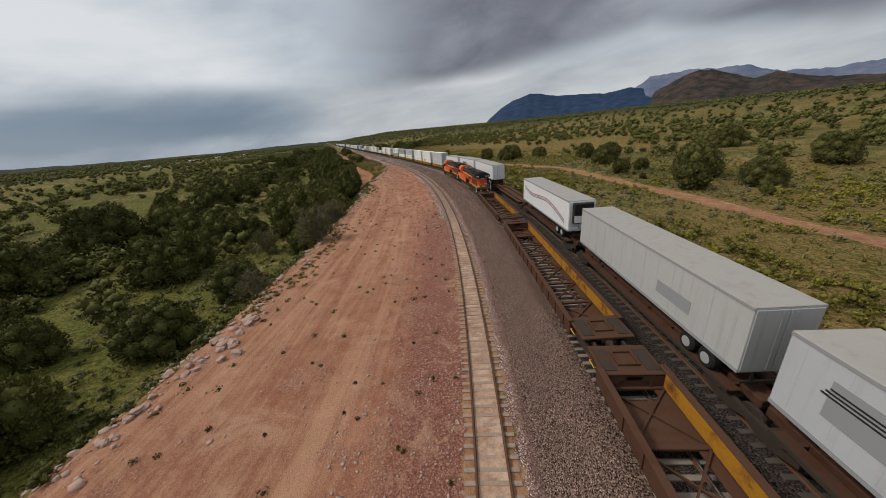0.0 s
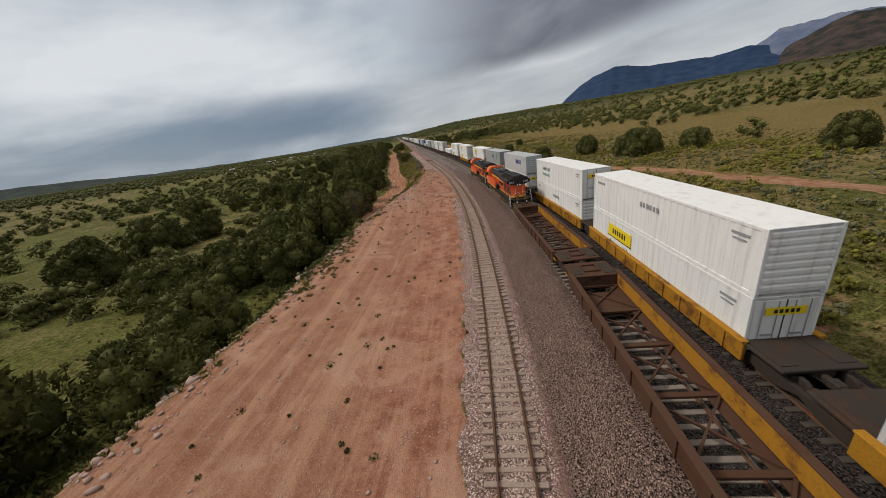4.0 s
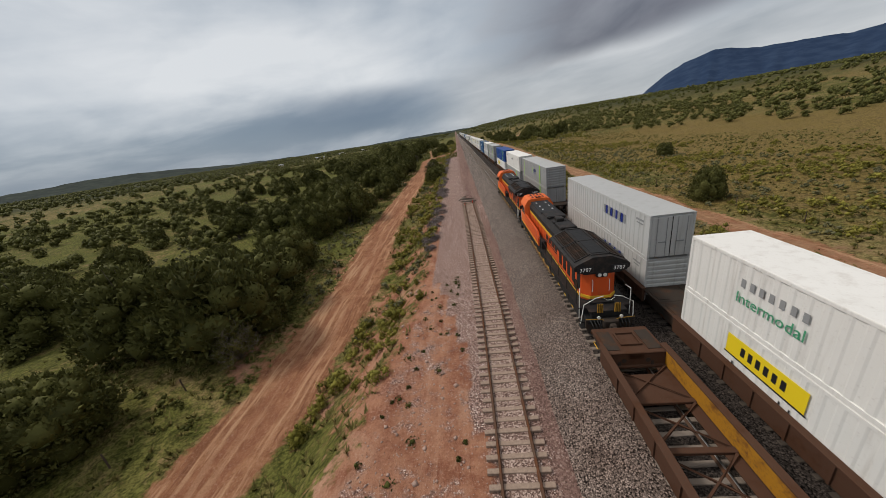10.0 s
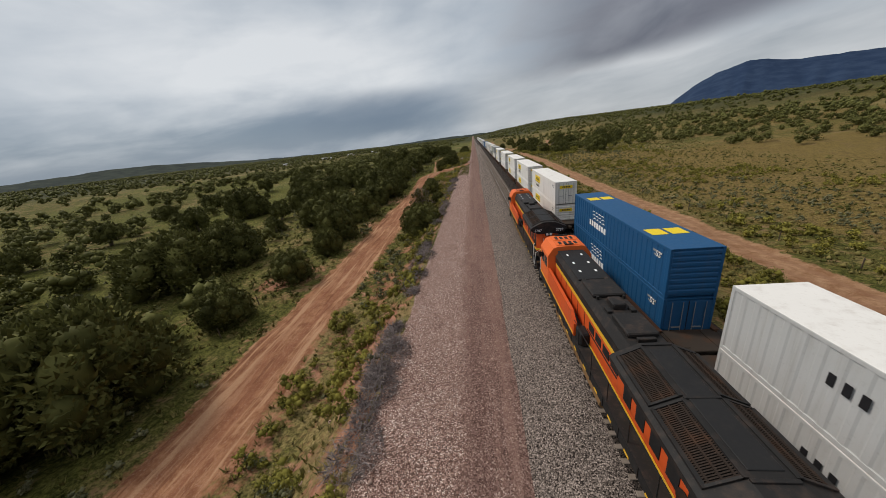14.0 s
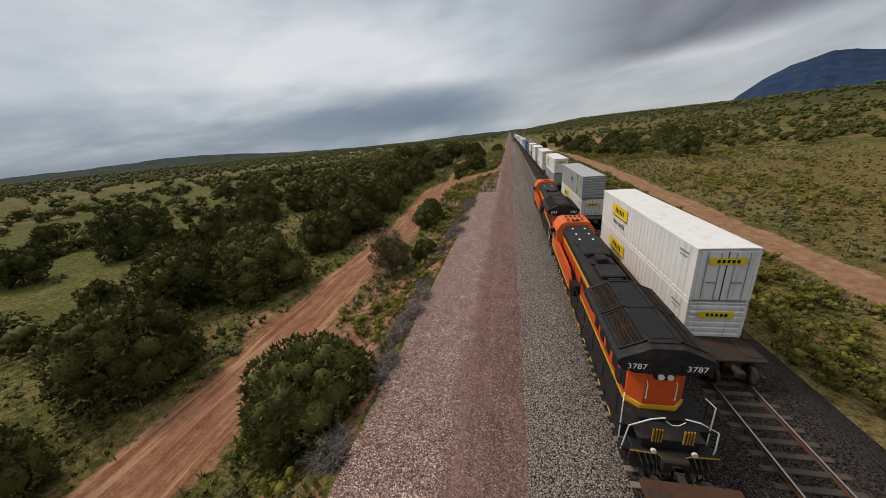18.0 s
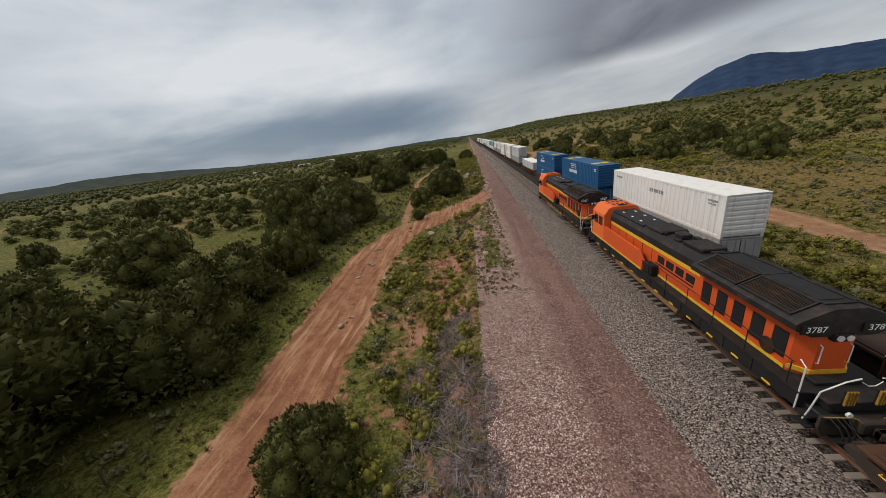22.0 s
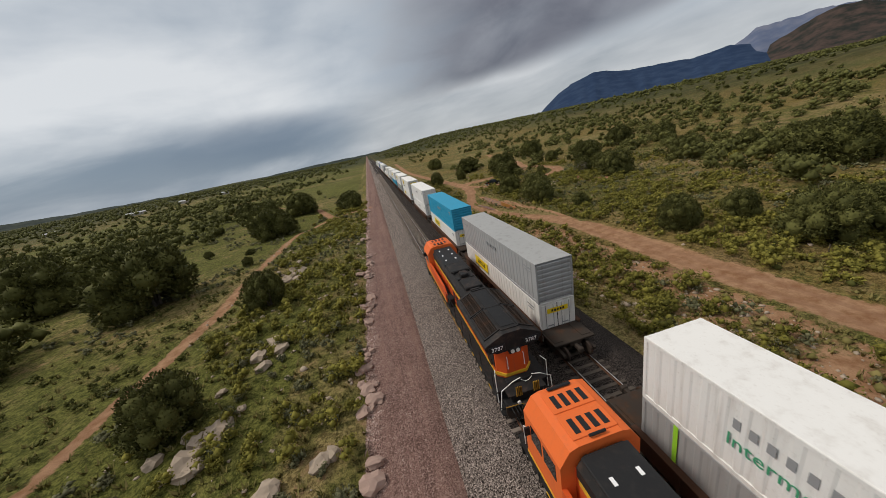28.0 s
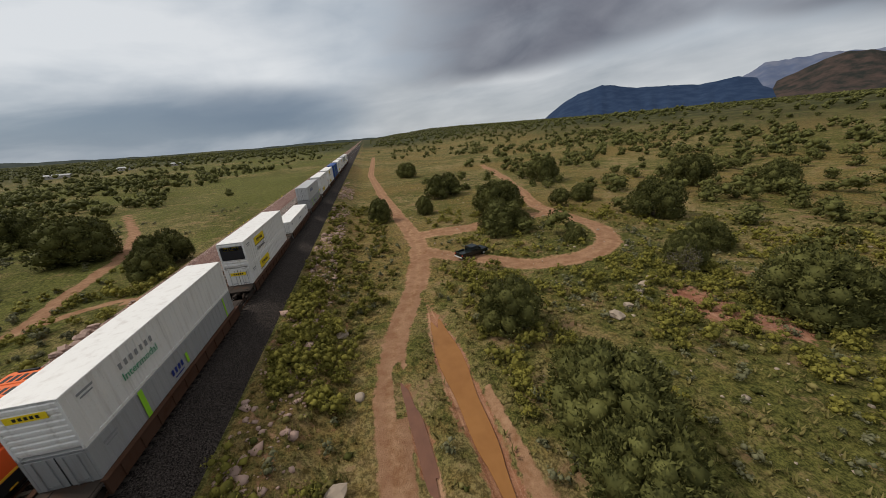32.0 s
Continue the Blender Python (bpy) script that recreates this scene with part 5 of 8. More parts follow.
    for x in (-0.48, 0.48):
        part("grab_iron", Shape().tube([(x, H0 + 0.02, 2.1), (x, H0 - 0.09, 2.15), (x, H0 - 0.09, 2.85), (x, H0 + 0.02, 2.9)], 0.02, 5), HANDRAIL_WHITE, loco)
        part("anti_climber_plate", Shape().box(x - 0.17, x + 0.17, 0.66, 0.74, 1.40, 2.0, 0.02), BLACK, loco)
        for k in range(4):
            part("climber_rib", Shape().box(x - 0.16 + k * 0.09, x - 0.11 + k * 0.09, 0.60, 0.67, 1.40, 1.98, 0.01), STEP_YELLOW, loco, "scuffed yellow rib")
    for side in (-1, 1):
        part("end_handrail", Shape().tube([(side * 0.30, 0.70, 2.45), (side * 0.75, 0.68, 2.35), (side * 1.36, 0.72, 1.95), (side * 1.44, 0.80, 1.1), (side * 1.46, 0.9, 0.6)], 0.026, 5), HANDRAIL_WHITE, loco, "white tubular end handrail")
        part("corner_handrail", Shape().tube([(side * 1.44, 1.25, 0.7), (side * 1.44, 1.25, 2.5), (side * 1.30, 1.6, 2.55)], 0.026, 5), HANDRAIL_WHITE, loco, "white tubular corner handrail")
        part("corner_handrail", Shape().tube([(side * 1.44, L - 1.3, 0.7), (side * 1.44, L - 1.3, 2.5), (side * 1.30, L - 1.7, 2.55)], 0.026, 5), HANDRAIL_WHITE, loco)
        for z0, y0 in ((0.35, 0.7), (0.72, 0.75)):
            part("step", Shape().box(min(side * 1.1, side * 1.48), max(side * 1.1, side * 1.48), y0, 1.2, z0, z0 + 0.07), BLACK, loco)
        part("walkway_rail", Shape().tube([(side * 1.47, 1.6, 2.45), (side * 1.47, 12.0, 2.45)], 0.02, 5), BLACK, loco)
        for k in range(6):
            y = 1.7 + k * 1.9
            part("stanchion", Shape().tube([(side * 1.47, y, 1.45), (side * 1.47, y, 2.46)], 0.022, 5), BLACK, loco)
        part("brake_hose", Shape().tube([(side * 0.45, 0.6, 1.0), (side * 0.55, 0.15, 0.7), (side * 0.5, -0.1, 0.62), (side * 0.4, -0.15, 0.8)], 0.03, 5), BLACK, loco)
    part("horn", Shape().tube([(-0.3, CAB + 0.15, 4.5), (0.3, CAB + 0.15, 4.5)], 0.05, 6), BLACK, loco)
    coupler(loco, 0.55, -1)
    coupler(loco, L - 0.55, 1)
    part("pilot", Shape().loft([(L - 0.75, [(-1.45, 0.12), (1.45, 0.12), (1.45, 1.1), (-1.45, 1.1)]), (L - 0.35, [(-1.3, 0.10), (1.3, 0.10), (1.4, 0.9), (-1.4, 0.9)])]), BLACK, loco, "black snow plough pilot")
    part("rear_pilot", Shape().loft([(0.52, [(-1.15, 0.22), (1.15, 0.22), (1.30, 0.55), (1.30, 1.02), (-1.30, 1.02), (-1.30, 0.55)]), (0.62, [(-1.15, 0.22), (1.15, 0.22), (1.30, 0.55), (1.30, 1.02), (-1.30, 1.02), (-1.30, 0.55)])]), DARK_CAR, loco, "grimy rear pilot plate")
    part("draft_gear", Shape().box(-0.42, 0.42, 0.15, 0.55, 0.60, 1.12, 0.05), DARK_CAR, loco, "rusty coupler housing")
    part("cut_lever", Shape().tube([(-1.35, 0.42, 1.15), (-0.5, 0.40, 1.12), (-0.2, 0.2, 1.05), (0.5, 0.40, 1.12), (1.35, 0.42, 1.15)], 0.022, 5), STEP_YELLOW, loco, "bent uncoupling lever")
    for k, x in enumerate((-1.05, -0.85, -0.68, 0.68, 0.85, 1.05)):
        part("air_hose", Shape().tube([(x, 0.52, 1.0), (x * 0.96, 0.22, 0.86), (x * 0.92, 0.08, 0.62), (x * 0.86, 0.12, 0.42)], 0.028, 5), BLACK, loco)
    for x in (-0.62, 0.62):
        part("hose_cap", Shape().tube([(x, 0.46, 1.22), (x, 0.38, 1.22)], 0.09, 10), HANDRAIL_WHITE, loco, "pale round connector cap")
    part("platform_chain", Shape().tube([(-0.3, 0.66, 2.35), (-0.1, 0.64, 2.2), (0.1, 0.64, 2.2), (0.3, 0.66, 2.35)], 0.014, 4), HANDRAIL_WHITE, loco)
    part("sand_box", Shape().box(-0.75, 0.75, H0 - 0.45, H0 - 0.05, 1.47, 1.62, 0.03), BLACK, loco)
    return loco


def well_car(length, side_paint, deck_paint, inner_paint, label, deep=True):
    """A container well: two deep side girders, end decks over the bogies, open bracing below."""
    car = thing("well_car", label, "railway wagon", "wagons of the train")
    e = 2.35
    low, top = 0.32, 1.22
    for side in (-1, 1):
        x0, x1 = side * 1.34, side * 1.50
        a, b = min(x0, x1), max(x0, x1)
        g = Shape().box(a, b, e - 0.5, length - e + 0.5, low, top, 0.03)
        g.box(min(side * 1.28, side * 1.58), max(side * 1.28, side * 1.58), e - 0.5, length - e + 0.5, top - 0.02, top + 0.07, 0.02)
        if not deep:
            for k in range(int((length - 2 * e) / 1.5)):
                y = e + 0.4 + k * 1.5
                g.box(min(side * 1.5, side * 1.56), max(side * 1.5, side * 1.56), y, y + 0.09, low + 0.05, top)
        part("side_girder", g, side_paint, car, "scraped side girder")
        n = int((length - 2 * e) / 1.5)
        for k in range(n if deep else 0):
            y = e + 0.4 + k * 1.5
            part("rib", Shape().box(min(side * 1.5, side * 1.56), max(side * 1.5, side * 1.56), y, y + 0.09, low + 0.05, top), side_paint, car)
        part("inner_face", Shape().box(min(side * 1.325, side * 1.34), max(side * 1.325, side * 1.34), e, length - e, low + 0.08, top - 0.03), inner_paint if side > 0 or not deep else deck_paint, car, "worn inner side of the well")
    n = 7
    step = (length - 2 * e) / n
    for k in range(n + 1 if deep else 2):
        y = e + k * step
        part("cross_beam", Shape().box(-1.34, 1.34, y - 0.12, y + 0.12, low, low + 0.14, 0.02), deck_paint, car)
        if k < n and deep:
            for q in (-1, 1):
                part("floor_plate", Shape().box(min(q * 0.86, q * 1.32), max(q * 0.86, q * 1.32), y + 0.12, y + step - 0.12, low + 0.01, low + 0.04), deck_paint, car, "rusty floor plate")
            if k in (0, n - 1):
                part("floor_plate", Shape().box(-0.86, 0.86, y + 0.12, y + step * 0.75, low + 0.01, low + 0.04), deck_paint, car, "rusty floor plate")
            for q in (-1, 1):
                part("diagonal_brace", Shape().tube([(q * 1.25, y + 0.15, low + 0.09), (0, y + step / 2, low + 0.09), (q * 1.25, y + step - 0.15, low + 0.09)], 0.07, 4), deck_paint, car)
    for y0, y1, yw in ((0.25, e, 0), (length - e, length - 0.25, 1)):
        part("end_deck", Shape().box(-1.40, 1.40, y0, y1, 1.02, 1.16, 0.03).box(-0.35, 0.35, y0, y1, 0.80, 1.03), deck_paint, car, "rusty end deck over the bogie")
        yc = (y0 + y1) / 2
        part("bulkhead", Shape().box(-1.34, 1.34, (y1 - 0.1) if yw == 0 else y0, y1 if yw == 0 else y0 + 0.1, low, 1.1), deck_paint, car)
        wy = y1 - 0.09 if yw == 0 else y0 - 0.03
        for x in (-0.55, 0.55) if deep else ():
            part("drain_hole", Shape().tube([(x, (y1 + 0.012) if yw == 0 else y0 - 0.012, 0.72), (x, y1 if yw == 0 else y0, 0.72)], 0.12, 10), DARK_CAR, car)
        for x in (-0.95, 0.95):
            part("deck_grating", Shape().box(x - 0.3, x + 0.3, y0 + 0.25, y1 - 0.35, 1.16, 1.19), DARK_CAR, car, "perforated step grating")
        if deep:
            part("deck_frame", Shape().box(-0.5, 0.5, yc - 0.5, yc - 0.42, 1.16, 1.26).box(-0.5, 0.5, yc + 0.42, yc + 0.5, 1.16, 1.26).box(-0.5, -0.42, yc - 0.42, yc + 0.42, 1.16, 1.26).box(0.42, 0.5, yc - 0.42, yc + 0.42, 1.16, 1.26), deck_paint, car)
        for side in (-1, 1) if deep else ():
            part("grab_handle", Shape().tube([(side * 1.42, yc - 0.3, 0.9), (side * 1.52, yc - 0.3, 0.9), (side * 1.52, yc + 0.3, 0.9), (side * 1.42, yc + 0.3, 0.9)], 0.02, 5), YELLOW, car)
    for y in (1.05, length - 1.05):
        bogie(car, y, 2, 1.78, 0.46)
    coupler(car, 0.3, -1)
    coupler(car, length - 0.3, 1)
    return car


def spine_car(length):
    """A flat skeleton car for road trailers."""
    car = thing("spine_car", "grimy brown skeleton flatcar carrying road trailers", "railway wagon", "wagons of the train")
    part("spine", Shape().box(-0.45, 0.45, 0.4, length - 0.4, 0.55, 1.0, 0.04), BROWN_CAR, car)
    for side in (-1, 1):
        part("wheel_deck", Shape().box(min(side * 0.75, side * 1.3), max(side * 0.75, side * 1.3), 1.0, length - 1.5, 0.92, 1.0, 0.02), BROWN_CAR, car, "rusty wheel runway")
        part("edge_rail", Shape().box(min(side * 1.3, side * 1.36), max(side * 1.3, side * 1.36), 1.0, length - 1.5, 0.90, 1.06), DARK_CAR, car)
    for k in range(8):
        y = 1.5 + k * (length - 3.5) / 7
        part("cross_bearer", Shape().box(-1.3, 1.3, y - 0.09, y + 0.09, 0.78, 0.92), BROWN_CAR, car)
    part("hitch", Shape().loft([(length - 3.2, [(-0.3, 1.0), (0.3, 1.0), (0.25, 1.15), (-0.25, 1.15)]), (length - 2.3, [(-0.4, 1.0), (0.4, 1.0), (0.3, 1.32), (-0.3, 1.32)])]), BROWN_CAR, car, "trailer hitch stand")
    for y in (1.3, length - 1.3):
        bogie(car, y, 2, 1.78, 0.42)
    coupler(car, 0.3, -1)
    coupler(car, length - 0.3, 1)
    return car


def corrugated(sh, x, y0, y1, z0, z1, depth, pitch, outward):
    """A pressed side wall with upright flutes."""
    n = int((y1 - y0) / pitch)
    ys, xs = [], []
    for k in range(n):
        y = y0 + (y1 - y0) * k / n
        w = (y1 - y0) / n
        ys += [y, y + 0.30 * w, y + 0.42 * w, y + 0.88 * w]
        xs += [x, x, x - outward * depth, x - outward * depth]
    ys.append(y1)
    xs.append(x)
    v = [(a, b, z0) for a, b in zip(xs, ys)] + [(a, b, z1) for a, b in zip(xs, ys)]
    m = len(ys)
    sh.add(v, [(i, i + 1, m + i + 1, m + i) for i in range(m - 1)])


def container(paint_, roof_, length, label, doors_rear=True, marks="", reefer=False):
    """A freight container: fluted sides, corner posts, rails, roof, door end and ribbed end."""
    W, H = 1.295, 2.87
    box = thing("container", label, "container", "containers on the train")
    body = Shape()
    for side in (-1, 1):
        wall = Shape()
        corrugated(wall, side * (W - 0.01), 0.14, length - 0.14, 0.18, H - 0.16, 0.035, 0.56, side)
        part("side_wall", wall, paint_, box)
    body.box(-W + 0.06, W - 0.06, 0.1, length - 0.1, 0.1, H - 0.05)
    top = Shape().box(-W + 0.01, W - 0.01, 0.02, length - 0.02, H - 0.05, H, 0.012)
    part("roof", top, roof_, box, "scuffed roof with welded seams")
    for side in (-1, 1):
        part("side_rail", Shape().box(min(side * (W - 0.07), side * W), max(side * (W - 0.07), side * W), 0.0, length, 0.0, 0.19, 0.015), paint_, box)
        part("side_rail", Shape().box(min(side * (W - 0.07), side * W), max(side * (W - 0.07), side * W), 0.0, length, H - 0.17, H - 0.02, 0.015), paint_, box)
        for y in (0.0, length - 0.16):
            part("corner_post", Shape().box(min(side * (W - 0.14), side * (W + 0.004)), max(side * (W - 0.14), side * (W + 0.004)), y, y + 0.16, 0.0, H - 0.01, 0.015), paint_, box)
    part("shell", body, paint_, box)
    for y, way, doors in ((0.0, -1, doors_rear), (length, 1, not doors_rear)):
        if doors:
            for side in (-1, 1):
                d = part("door", Shape().box(min(side * 0.02, side * (W - 0.15)), max(side * 0.02, side * (W - 0.15)), min(y, y - way * 0.05), max(y, y - way * 0.05), 0.16, H - 0.16, 0.012), paint_, box, "hinged end door")
                for x in (0.3, 0.85):
                    part("lock_rod", Shape().tube([(side * x, y + way * 0.035, 0.2), (side * x, y + way * 0.035, H - 0.2)], 0.02, 5), INK_GREY, d)
                part("door_handle", Shape().box(min(side * 0.3, side * 0.75), max(side * 0.3, side * 0.75), min(y + way * 0.02, y + way * 0.06), max(y + way * 0.02, y + way * 0.06), 1.1, 1.16), INK_GREY, d)
            part("gasket", Shape().box(-0.02, 0.02, min(y, y + way * 0.012), max(y, y + way * 0.012), 0.16, H - 0.16), INK, box)
        else:
            ends, ring = Shape(), []
            for k in range(8):
                z = 0.2 + k * 0.315
                ring += [(y - way * 0.045, z), (y - way * 0.045, z + 0.06), (y, z + 0.11), (y, z + 0.26)]
            ring.append((y - way * 0.045, H - 0.15))
            m = len(ring)
            ends.add([(-W + 0.14, p, q) for p, q in ring] + [(W - 0.14, p, q) for p, q in ring], [(i, i + 1, m + i + 1, m + i) for i in range(m - 1)])
            part("ribbed_end", ends, paint_, box, "end wall of horizontal ribs")
            if reefer:
                part("cooling_unit", Shape().box(-W + 0.2, W - 0.2, min(y - way * 0.03, y + way * 0.05), max(y - way * 0.03, y + way * 0.05), 1.0, 2.45, 0.06), INK, box, "dark cooling unit grille")
    yr = -0.012 if doors_rear else -0.03
    for side, face in ((-1, LEFT_FACE), (1, RIGHT_FACE)):
        x = side * (W + 0.008)

        made = {}

        def plate(name, material, y0, y1, z0, z1, lab="", lift=0.0):
            made.setdefault((name, material.name, lab), (Shape(), material))[0].box(x - 0.006 + side * lift, x + 0.006 + side * lift, y0, y1, z0, z1)

        if marks == "yellow":
            cy = length * (0.70 if side < 0 else 0.3)
            plate("emblem", LOGO_YELLOW, cy - 1.75, cy + 1.75, 1.45, 2.35, "yellow sign panel with dark lettering bars")
            plate("emblem_frame", INK, cy - 1.82, cy + 1.82, 1.38, 1.44)
            for k in range(6):
                plate("letter_bar", INK, cy - 1.0 + k * 0.36, cy - 0.80 + k * 0.36, 1.70, 2.1, "", 0.006)
            writing("lettering", "Intermodal", 0.62, INK, box, Matrix.Translation((x + side * 0.01, cy, 0.95)) @ face, "dark word beneath the sign panel")
        elif marks == "green":
            cy = length * (0.72 if side < 0 else 0.28)
            for k in range(7):
                plate("letter_bar", INK_GREY, cy - 1.4 + k * 0.42, cy - 1.20 + k * 0.42, 1.75, 2.10)
            writing("lettering", "Intermodal", 0.66, LOGO_GREEN, box, Matrix.Translation((x + side * 0.01, cy, 1.25)) @ face, "green word on the side")
        elif marks == "lime":
            plate("lime_band", LIME, 3.4, 3.75, 0.1, H - 0.04, "bright green upright band")
            plate("green_stripe", LIME, length - 1.6, length - 1.42, 0.1, H - 0.04, "bright green upright stripe")
            for k in range(4):
                plate("letter_bar", INK_BLUE, 6.2 + k * 0.36, 6.40 + k * 0.36, 1.55, 1.95)
            plate("letter_bar", INK_BLUE, 6.4, 7.4, 1.28, 1.36)
            plate("emblem", LIME, 7.9, 8.15, 1.3, 2.05)
        elif marks == "wave":
            cy = length * (0.62 if side < 0 else 0.38)
            for row in range(3):
                w = Shape()
                for k in range(4):
                    y = cy - 1.3 + k * 0.62 - 0.12 * row
                    z = 2.35 - 0.27 * row
                    w.add([(x, y, z - 0.02), (x, y + 0.34, z + 0.05), (x, y + 0.62, z - 0.10), (x, y + 0.34, z - 0.05), (x + side * 0.012, y, z - 0.02), (x + side * 0.012, y + 0.34, z + 0.05), (x + side * 0.012, y + 0.62, z - 0.10), (x + side * 0.012, y + 0.34, z - 0.05)],
                          [(0, 1, 2, 3), (4, 5, 6, 7), (0, 1, 5, 4), (1, 2, 6, 5), (2, 3, 7, 6), (3, 0, 4, 7)])
                part("emblem_wave", w, WHITE_DECAL, box, "white wave emblem")
            for k in range(7):
                plate("letter_bar", WHITE_DECAL, cy - 1.75 + k * 0.52, cy - 1.38 + k * 0.52, 1.05, 1.5)
            writing("size_mark", "53'", 0.5, WHITE_DECAL, box, Matrix.Translation((x + side * 0.01, 1.0 if side < 0 else length - 1.0, 2.2)) @ face, "white size mark")
        elif marks == "violet":
            for k in range(9):
                plate("letter_bar", INK_BLUE if k % 2 else INK_GREY, 3.0 + k * 0.42, 3.3 + k * 0.42, 1.5, 2.15)
        elif marks == "black":
            for k in range(3):
                plate("letter_bar", INK, length * 0.7 + k * 0.42, length * 0.7 + 0.2 + k * 0.42, 1.6, 2.0)
            for k in range(2):
                plate("placard", INK_GREY, length * 0.42 + k * 0.6, length * 0.42 + 0.35 + k * 0.6, 1.55, 1.9)
        elif marks == "plain":
            plate("data_mark", INK_GREY, length - 2.0, length - 0.8, 2.2, 2.36)
            for k in range(6):
                plate("letter_bar", INK_GREY, length * 0.42 + k * 0.36, length * 0.42 + 0.2 + k * 0.36, 1.75, 2.05)
        plate("data_mark", INK_GREY, 0.7, 1.6, 2.28, 2.40)
        plate("data_mark", INK_GREY, 0.8, 1.5, 2.08, 2.16)
        for (nm, _, lab), (sh, mat) in made.items():
            part(nm, sh, mat, box, lab)
    if marks in ("yellow", "green"):
        for yy, way in ((0.0, -1), (length, 1)):
            e0, e1 = (yy + way * 0.03, yy + way * 0.05)
            part("end_sign", Shape().box(-0.75, 0.75, min(e0, e1), max(e0, e1), 2.05, 2.4), LOGO_YELLOW, box, "yellow sign panel on the end")
            bars = Shape()
            for k in range(5):
                bars.box(-0.45 + k * 0.2, -0.32 + k * 0.2, min(e1, e1 + way * 0.006), max(e1, e1 + way * 0.006), 2.14, 2.31)
            part("letter_bar", bars, INK, box)
    if marks == "wave":
        for k in range(2):
            part("roof_patch", Shape().box(-1.0 + k * 1.1, -0.1 + k * 1.1, 2.4, 3.5, H + 0.002, H + 0.012), LOGO_YELLOW, box, "yellow roof patch")
            part("roof_patch", Shape().box(-1.0 + k * 1.1, -0.1 + k * 1.1, length - 3.5, length - 2.4, H + 0.002, H + 0.012), LOGO_YELLOW, box, "yellow roof patch")
    return box


